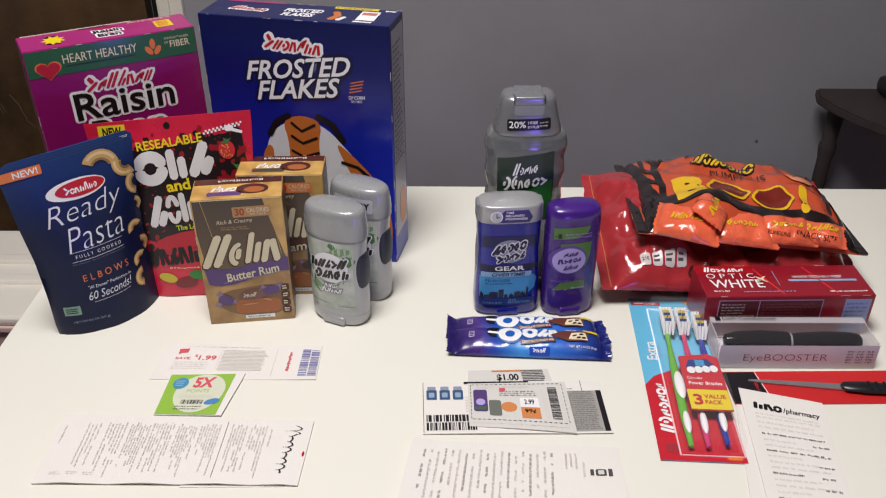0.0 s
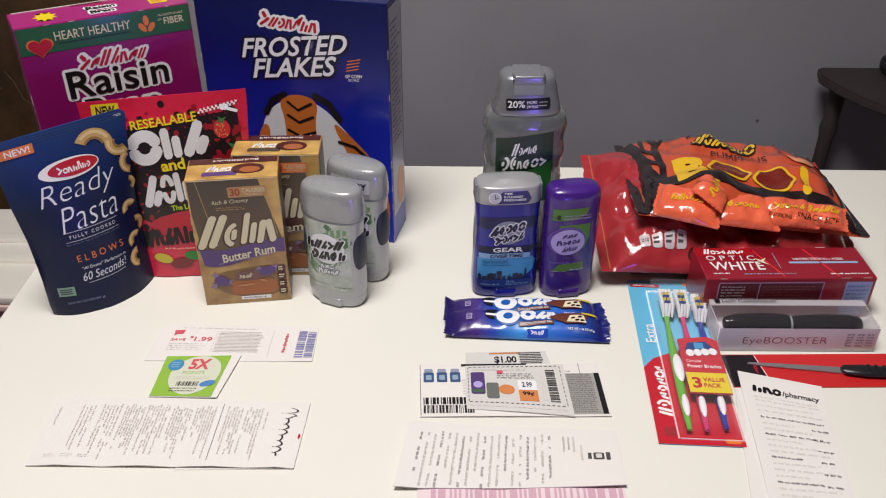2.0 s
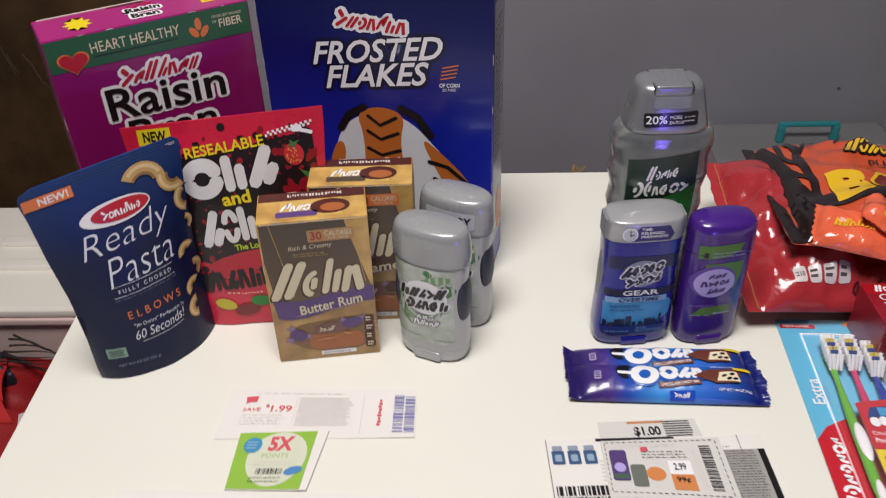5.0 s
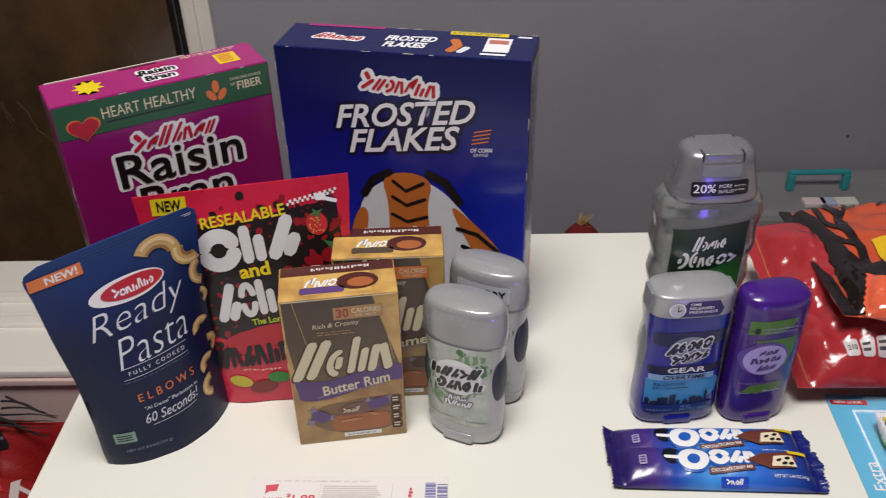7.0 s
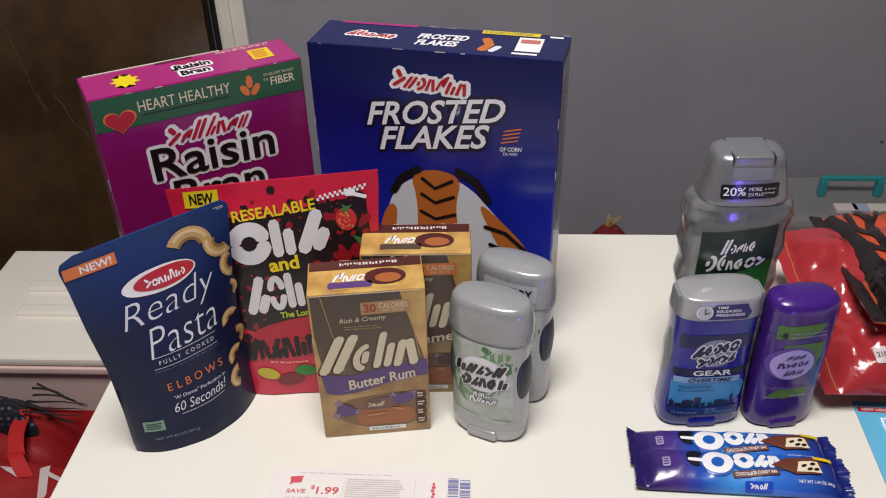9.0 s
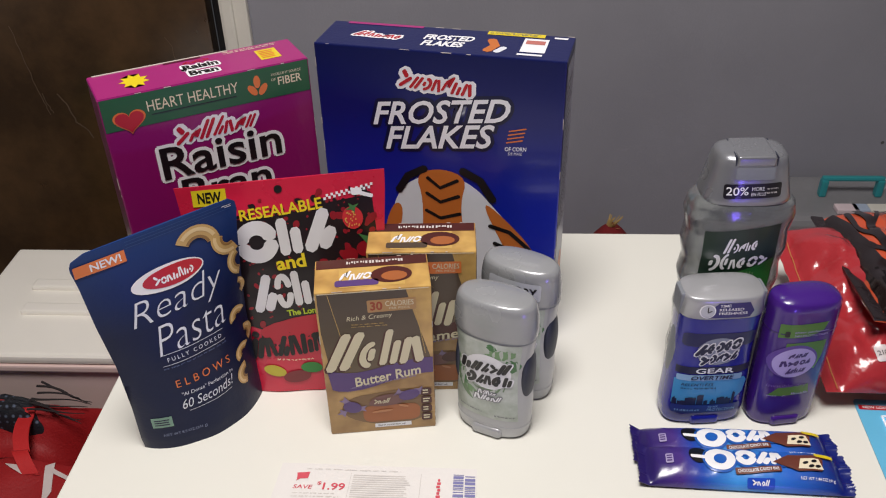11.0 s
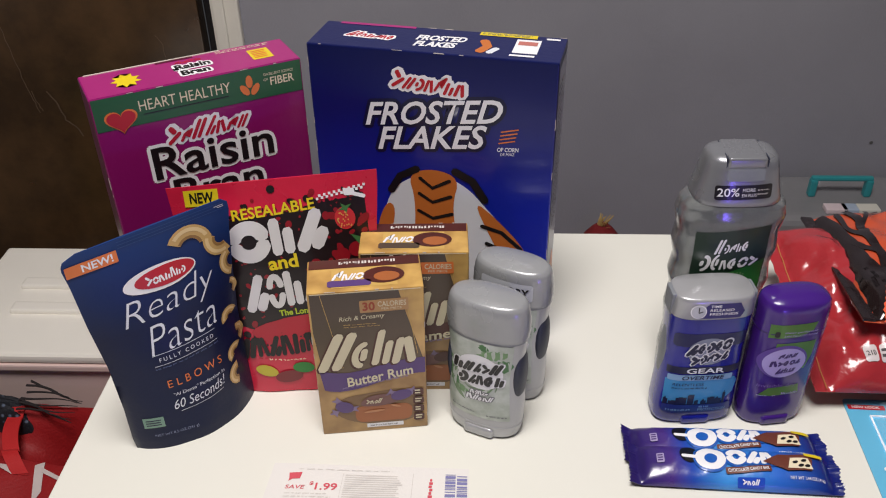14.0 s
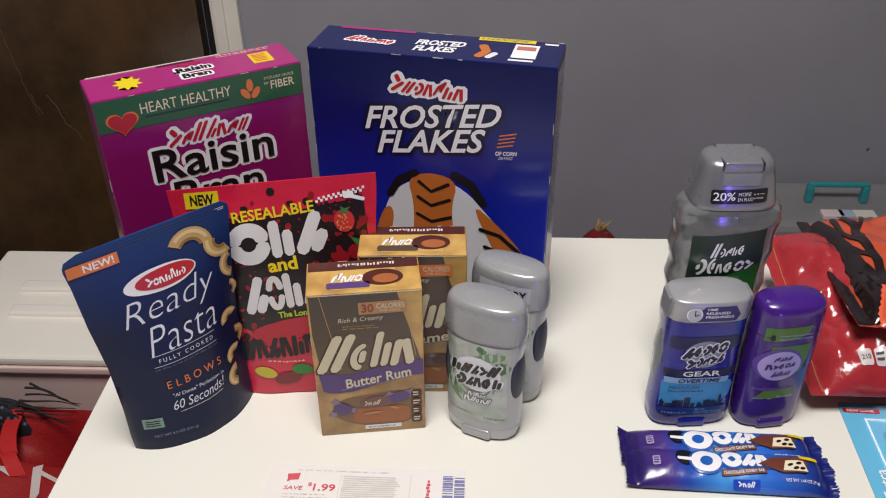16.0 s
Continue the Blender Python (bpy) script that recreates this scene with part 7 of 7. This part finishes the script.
for k in range(19):
    x = 0.012 + 0.0061 * k
    loops, y = [], 0.104 - rnd.random() * 0.012
    end = 0.006 if k % 4 else 0.03
    while y > end:
        d = 0.0025 + rnd.random() * 0.006
        loops += ticks(x, y - d, x + 0.0021, y, rnd, True)
        y -= d + 0.0014 + (0.012 if rnd.random() < 0.16 else 0)
    printed("small_print", loops, on, I_faint if k % 3 else ink("mid_type", 182, 177, 175, 0.8, 0), rr, 1, st)
printed("small_print", [lp for k in range(3) for lp in ticks(0.134 + 0.0042 * k, 0.068 + 0.004 * (k % 2), 0.1358 + 0.0042 * k, 0.1, rnd, True)], on, I_faint, rr, 1, st)
printed("wordmark", [rrect(0.1485, 0.052 + 0.0045 * k, 0.1505, 0.0552 + 0.0045 * k, 0.0006) for k in range(7)], on, I_faint, rr, 1, st)
printed("shield", [rrect(0.159, 0.053, 0.168, 0.067, 0.002)], on, I_type, rr, 1, st, "dark shield shape of a shop mark")
printed("shield_print", [rrect(0.161, 0.0555, 0.166, 0.0645, 0.001)], on, I_faint, rr, 2, st)
printed("mark", [rrect(0.1545, 0.054, 0.1575, 0.0665)], on, I_type, rr, 1, st)
printed("mark", [rrect(0.1695, 0.052, 0.173, 0.068, 0.001)], on, I_type, rr, 1, st)

# drugstore receipt
sheet("receipt", pose(0.232, 0.6405, TOP + 0.0002), ((-0.035, -0.22), (0.034, -0.22), (0.062, -0.03), (0.0, 0.0)), lambda s, t: 0.0004, M_paper, "long white receipt lying under another", "receipt", "receipts")
rd, on, W, H = sheet("receipt", pose(0.21, 0.43, TOP + 0.001), ((0.005, -0.002), (0.064, 0.0), (0.09, 0.184), (0.025, 0.203)), lambda s, t: 0.0008 + 0.0005 * math.sin(t * 14) + 0.003 * max(0, t - 0.9) * s, M_paper, "long white drugstore receipt with dark print", "receipt", "receipts", 16, 50)
printed("mark", slabs(0.0075, 0.1835, 0.028, 0.1905, 3, -3, 6, 0.16), on, I_black, rd, 1, st, "plain black shapes of a shop mark")
printed("lettering", letters("/pharmacy", 0.0285, 0.1815, 0.0545, 0.1895, 0.02, 0.1), on, I_black, rd, 1, st)
for y, n, c in ((0.1765, 1, I_faint), (0.1725, 1, I_faint), (0.1665, 1, I_faint), (0.1605, 1, I_faint)):
    printed("small_print", lines(0.008, y, 0.055, y + 0.0025, 1, 0.7, 0.3, int(y * 1e4), 12), on, c, rd, 1, st)
printed("small_print", lines(0.009, 0.153, 0.053, 0.1555, 1, 0.8, 0, 9, 12), on, I_type, rd, 1, st)
for k in range(22):
    y = 0.1455 - 0.0062 * k
    printed("small_print", lines(0.009, y, 0.033 + 0.01 * (k % 3), y + 0.0028, 1, 0.7, 0.1, k, 8), on, I_type if k % 4 == 2 else I_faint, rd, 1, st)
    if k % 2 == 0:
        printed("small_print", lines(0.043, y - 0.001, 0.056, y + 0.0016, 1, 0.8, 0.2, k + 50, 3), on, I_type, rd, 1, st)

# ---- behind and beside the table ----
# low chest-like tote with a white ridged lid
M_lid = mat("white_lid_plastic", (0.93, 0.9, 0.82), 0.35, var=0.05, scale=8)
M_tote = mat("milky_pink_plastic", (0.78, 0.6, 0.56), 0.3, var=0.12, scale=6)
to = thing("storage_tote", pose(-0.6, 1.345, 0, 0, 0, 0), "milky plastic storage tote with a white ridged lid", "storage tote")
part("tub", (lambda b: ([setattr(v, "co", Vector((v.co.x * (0.97 + 0.03 * v.co.z / 0.355), v.co.y * (0.97 + 0.03 * v.co.z / 0.355), v.co.z))) for v in b.verts], b)[1])(box(-0.32, -0.132, 0, 0.32, 0.13, 0.357, 0.016, 3)), M_tote, to, "milky pinkish tub", False)
part("tub_rim", box(-0.335, -0.14, 0.356, 0.335, 0.14, 0.368, 0.003), M_tote, to)
part("lid", box(-0.345, -0.137, 0.368, 0.345, 0.145, 0.386, 0.008, 3), M_lid, to, "white plastic lid")
for y, x in ((-0.029, -0.258), (0.035, -0.268)):
    part("lid_ridge", box(x, y - 0.012, 0.384, 0.27, y + 0.012, 0.394, 0.004, 2), M_lid, to, "raised bar on the lid")
gb = thing("green_bag", pose(-1.1, 1.5, 0), "small green cloth bag with red trim beside a tote", "bag")
part("sack", loft([(0, 0.07, 0.07), (0.05, 0.09, 0.08), (0.25, 0.085, 0.075), (0.33, 0.06, 0.05), (0.35, 0.03, 0.02)], 2.4, 24), mat("green_cloth", srgb(36, 120, 50), 0.8, var=0.2, bump=0.4), gb, smooth=True)
part("trim_band", loft([(0.22, 0.09, 0.08), (0.25, 0.089, 0.079)], 2.4, 24), mat("red_trim_cloth", srgb(170, 30, 30), 0.8), gb, smooth=True)

# red shopping bag with strap
M_redbag = mat("red_woven_bag", srgb(150, 22, 26), 0.6, var=0.2, scale=20, bump=0.4, bscale=300)
M_mesh = mat("dark_mesh_fabric", srgb(26, 28, 36), 0.7, var=0.4, scale=120, bump=0.6, bscale=400)
# woven lattice of pale dots on the dark mesh
nt = M_mesh.node_tree
vo = nt.nodes.new("ShaderNodeTexVoronoi")
vo.inputs["Scale"].default_value, vo.inputs["Randomness"].default_value = 95, 0.15
nt.links.new([n for n in nt.nodes if n.type == "TEX_COORD"][0].outputs["Object"], vo.inputs["Vector"])
dots = nt.nodes.new("ShaderNodeValToRGB")
for e, p, c in zip(dots.color_ramp.elements, (0.12, 0.3), (srgb(92, 104, 124), srgb(20, 22, 30))):
    e.position, e.color = p, (*c, 1)
nt.links.new(vo.outputs["Distance"], dots.inputs["Fac"])
nt.links.new(dots.outputs["Color"], nt.nodes["Principled BSDF"].inputs["Base Color"])
M_fringe = mat("dark_fringe_yarn", (0.02, 0.015, 0.016), 0.9, var=0.3, scale=80, bump=0.4)
M_strap = mat("red_strap", srgb(190, 36, 38), 0.55, bump=0.3, bscale=500)
sb = thing("shopping_bag", pose(-0.73, 1.0, 0), "red woven shopping bag with white pattern and strap, slumped open", "bag")


def bag_top(x, y):
    """Height of the slumped open top: a high back rim, a hollow mouth, a folded front."""
    z = 0.355 - 0.02 * max(0.0, (0.02 - y) / 0.15) + 0.012 * noise.noise(Vector((x * 14, y * 14, 1.0))) + 0.05 * (x + 0.2) * -0.3
    f = math.exp(-((y - 0.088) / 0.034) ** 4)
    wide = 0.5 * (1 + math.tanh((x - 0.0) / 0.02)) * 0.11 + 0.05
    edge = max(0.0, min(1.0, (0.24 - abs(x)) / 0.05))
    return z - f * wide * edge


N, L = 40, 30
bm = bmesh.new()
g = []
for j in range(L + 1):
    y = -0.16 + 0.3 * j / L
    g.append([bm.verts.new((-0.24 + 0.48 * i / N, y + 0.006 * noise.noise(Vector((i * 0.3, j * 0.3, 0))) - 0.03 * (i / N - 0.5), bag_top(-0.24 + 0.48 * i / N, y))) for i in range(N + 1)])
for j in range(L):
    for i in range(N):
        bm.faces.new((g[j][i], g[j][i + 1], g[j + 1][i + 1], g[j + 1][i]))
rim = g[0] + [r[-1] for r in g[1:]] + g[-1][-2::-1] + [r[0] for r in g[-2:0:-1]]
low = [bm.verts.new((v.co.x * 0.96, v.co.y * 0.94, 0)) for v in rim]
for k in range(len(rim)):
    q = (k + 1) % len(rim)
    bm.faces.new((rim[k], low[k], low[q], rim[q]))
bm.faces.new(low)
part("sack", bm, M_redbag, sb, "red woven sack", True)
for (xa, ya, xb, yb, w, lift) in ((-0.05, 0.135, 0.008, 0.012, 0.011, 0.014), (-0.17, 0.135, -0.14, -0.02, 0.011, 0.012)):
    bm = bmesh.new()
    pr = None
    for i in range(25):
        t = i / 24
        x, y = xa + (xb - xa) * t * t, ya + (yb - ya) * t
        z = max(bag_top(x, y), 0.318 + 0.02 * (1 - t)) + 0.003 + lift * math.sin(math.pi * t) ** 0.7
        cur = [bm.verts.new((x - w, y, z)), bm.verts.new((x + w, y + 0.002, z + 0.001)), bm.verts.new((x + w, y + 0.002, z - 0.0015)), bm.verts.new((x - w, y, z - 0.0025))]
        if pr:
            for k in range(4):
                bm.faces.new((pr[k], pr[(k + 1) % 4], cur[(k + 1) % 4], cur[k]))
        pr = cur
    part("strap", bm, M_strap, sb, "red webbing strap", True)
I_patch = mat("white_bag_print", (0.6, 0.52, 0.5), 0.6)
onb = lambda u, v, l: (u, v, bag_top(u, v) + 0.0015 + l)
for loop in ([(0.02, 0.03), (0.03, 0.038), (0.044, -0.01), (0.038, -0.03)], [(0.03, 0.028), (0.06, 0.012), (0.085, 0.02), (0.083, 0.015), (0.06, 0.006), (0.032, 0.02)], [(0.06, 0.045), (0.085, 0.048), (0.09, 0.042), (0.066, 0.04)],
             [(-0.035, 0.03), (-0.012, 0.026), (-0.003, 0.012), (-0.02, 0.02)], [(0.02, -0.06), (0.04, -0.035), (0.045, -0.07), (0.03, -0.1)], [(-0.06, 0.05), (-0.03, 0.053), (-0.03, 0.05), (-0.06, 0.046)], [(-0.06, 0.064), (-0.034, 0.068), (-0.034, 0.064), (-0.06, 0.06)]):
    printed("printed_patch", [loop], onb, I_patch, sb, 1, 0.008, "white printed shape")
ms = thing("folded_mesh_cloth", pose(-0.872, 1.152, 0.0), "dark mesh cloth with loose fringe heaped beside a red bag", "cloth")
bm = bmesh.new()
N = 34
g = []
for j in range(N + 1):
    row = []
    for i in range(N + 1):
        s, t = i / N, j / N
        fall = (1 - abs(2 * s - 1) ** 8) * (1 - abs(2 * t - 1) ** 8)
        row.append(bm.verts.new((-0.16 + 0.3 * s + 0.02 * (1 - t), -0.034 + 0.062 * t - 0.012 * s, 0.357 * fall + 0.008 * noise.noise(Vector((i * 0.35, j * 0.35, 2))) * fall)))
    g.append(row)
for j in range(N):
    for i in range(N):
        bm.faces.new((g[j][i], g[j][i + 1], g[j + 1][i + 1], g[j + 1][i]))
part("cloth", bm, M_mesh, ms, "dark blue-black mesh", True)
rnd = random.Random(15)
for k in range(9):
    y0 = -0.028 + 0.006 * k
    pts = []
    for i in range(9):
        t = i / 8
        pts.append(Vector((0.095 + 0.085 * t + rnd.uniform(-0.003, 0.003), y0 - 0.02 * t + 0.006 * math.sin(3 * t + k), 0.36 - 0.004 * t + 0.003 * math.sin(4 * t + k))))
    bm = bmesh.new()
    rings = []
    for i, p in enumerate(pts):
        r = 0.0024 * (1 - 0.75 * i / 8)
        rings.append([bm.verts.new(p + Vector((0, r * math.cos(a), 0.6 * r * math.sin(a)))) for a in (0, 1.26, 2.51, 3.77, 5.03)])
    for p, q in zip(rings, rings[1:]):
        for a in range(5):
            bm.faces.new((p[a], p[(a + 1) % 5], q[(a + 1) % 5], q[a]))
    part("fringe", bm, M_fringe, ms, smooth=True)

# clear box with teal handle on the floor by the wall
M_clear = mat("smoky_clear_plastic", (0.5, 0.5, 0.52), 0.18, var=0.08, trans=0.55, ior=1.2)
M_teal = mat("teal_plastic", srgb(48, 146, 152), 0.35, coat=0.3)
cb = thing("carry_box", pose(0.578, 1.745, 0), "smoky clear plastic carry box with teal handle", "storage box")
part("tub", box(-0.185, -0.085, 0, 0.185, 0.085, 0.31, 0.02, 3), M_clear, cb, "smoky clear tub")
part("lid", box(-0.19, -0.09, 0.31, 0.19, 0.09, 0.352, 0.028, 4), M_clear, cb, "rounded clear lid")
part("handle", box(-0.055, -0.006, 0.386, 0.063, 0.006, 0.395, 0.004), M_teal, cb, "teal carrying handle")
for sx in (-1, 1):
    part("handle_post", box(sx * 0.053 - 0.003, -0.008, 0.352, sx * 0.053 + 0.011, 0.008, 0.389, 0.004), M_teal, cb, "teal handle post")
for x, c, s in ((-0.02, (0.72, 0.6, 0.62), 0.042), (0.005, (0.4, 0.48, 0.6), 0.03), (0.04, (0.7, 0.68, 0.6), 0.04)):
    part("packet", box(x - s / 2, -0.07, 0.3525, x + s / 2, -0.045, 0.362, 0.002), mat("packet_paper", c, 0.6), cb, "pale packet lying on the lid")

# small stuffed straw-topped figure, kept plain
bm = loft([(0.0, 0.03, 0.03), (0.1, 0.045, 0.04), (0.22, 0.045, 0.04), (0.262, 0.036, 0.03), (0.28, 0.022, 0.02), (0.29, 0.012, 0.012)], 2.0, 20)
tagged(part("stuffed_figure", bm, mat("red_felt", srgb(120, 28, 32), 0.9, bump=0.5), None, "", True), "red felt stuffed ornament with pale straw tuft", "ornament").matrix_world = pose(0.134, 1.76, 0, 0, 0, 0) @ Matrix.Diagonal((1, 1, 0.93, 1))
bm = bmesh.new()
rnd = random.Random(6)
for k in range(26):
    a, s = rnd.uniform(0, 6.28), rnd.uniform(0.004, 0.012)
    p = Vector((0.13 + 0.006 * math.cos(a), 1.76 + 0.006 * math.sin(a), 0.264))
    q = p + Vector((s * math.cos(a) + 0.012, s * math.sin(a), rnd.uniform(0.008, 0.026)))
    w = Vector((0.0024, 0, 0.0006))
    d = Vector((0, 0.0012, 0))
    v = [bm.verts.new(c) for c in (p - w, p + w, q + w * 0.4, q - w * 0.4, p + d, q + d * 0.4)]
    bm.faces.new(v[:4])
    bm.faces.new((v[0], v[4], v[5], v[3]))
tagged(part("straw_tuft", bm, mat("straw", srgb(190, 160, 100), 0.8)), "bundle of pale straw on a red ornament", "straw", kind="stuff")

# dark side table at the wall
dt = thing("side_table", pose(0.752, 1.8, 0) @ Matrix.Diagonal((1, 1, 0.979, 1)), "black-brown wooden side table with a bowed front edge", "side table")
bm = bmesh.new()
rim = [(0.0, 0.0), (-0.012, -0.05), (0.006, -0.12), (0.031, -0.182), (0.06, -0.232), (0.11, -0.29), (0.18, -0.335), (0.27, -0.36), (0.36, -0.335), (0.43, -0.29), (0.48, -0.232), (0.51, -0.18), (0.534, -0.12), (0.552, -0.05), (0.54, 0.0)]
face = bm.faces.new([bm.verts.new((x, y * 0.86, 0.573)) for x, y in rim])
up = bmesh.ops.extrude_face_region(bm, geom=[face])
for v in up["geom"]:
    if isinstance(v, bmesh.types.BMVert):
        v.co.z = 0.553
bmesh.ops.recalc_face_normals(bm, faces=bm.faces[:])
bmesh.ops.bevel(bm, geom=[e for e in bm.edges if abs(e.verts[0].co.z - e.verts[1].co.z) < 1e-5], offset=0.004, segments=2, affect="EDGES")
part("top", bm, M_darkwood, dt, "black-brown bow-fronted table top")
part("back_apron", box(0.06, -0.034, 0.517, 0.48, -0.02, 0.552, 0.002), M_darkwood, dt)
part("front_apron", box(0.18, -0.26, 0.517, 0.36, -0.246, 0.552, 0.002), M_darkwood, dt)
for x, y in ((0.04, -0.03), (0.5, -0.03), (0.16, -0.25), (0.38, -0.25)):
    bm = bmesh.new()
    prof = [(0.011, 0.0), (0.014, 0.2), (0.015, 0.42), (0.018, 0.44), (0.018, 0.452), (0.015, 0.464), (0.019, 0.552)]
    rings = [[bm.verts.new((x + r * math.cos(k * math.pi / 6), y + r * math.sin(k * math.pi / 6), z)) for k in range(12)] for r, z in prof]
    for a, b in zip(rings, rings[1:]):
        for k in range(12):
            bm.faces.new((a[k], a[(k + 1) % 12], b[(k + 1) % 12], b[k]))
    bm.faces.new(rings[0][::-1])
    bm.faces.new(rings[-1])
    part("leg", bm, M_darkwood, dt, "slim dark turned leg", True)
dv = thing("dark_case", pose(0.985, 1.73, 0.5612), "small black case lying on a side table", "case")
part("shell", box(-0.12, -0.06, 0, 0.12, 0.06, 0.036, 0.017, 4), M_black, dv)
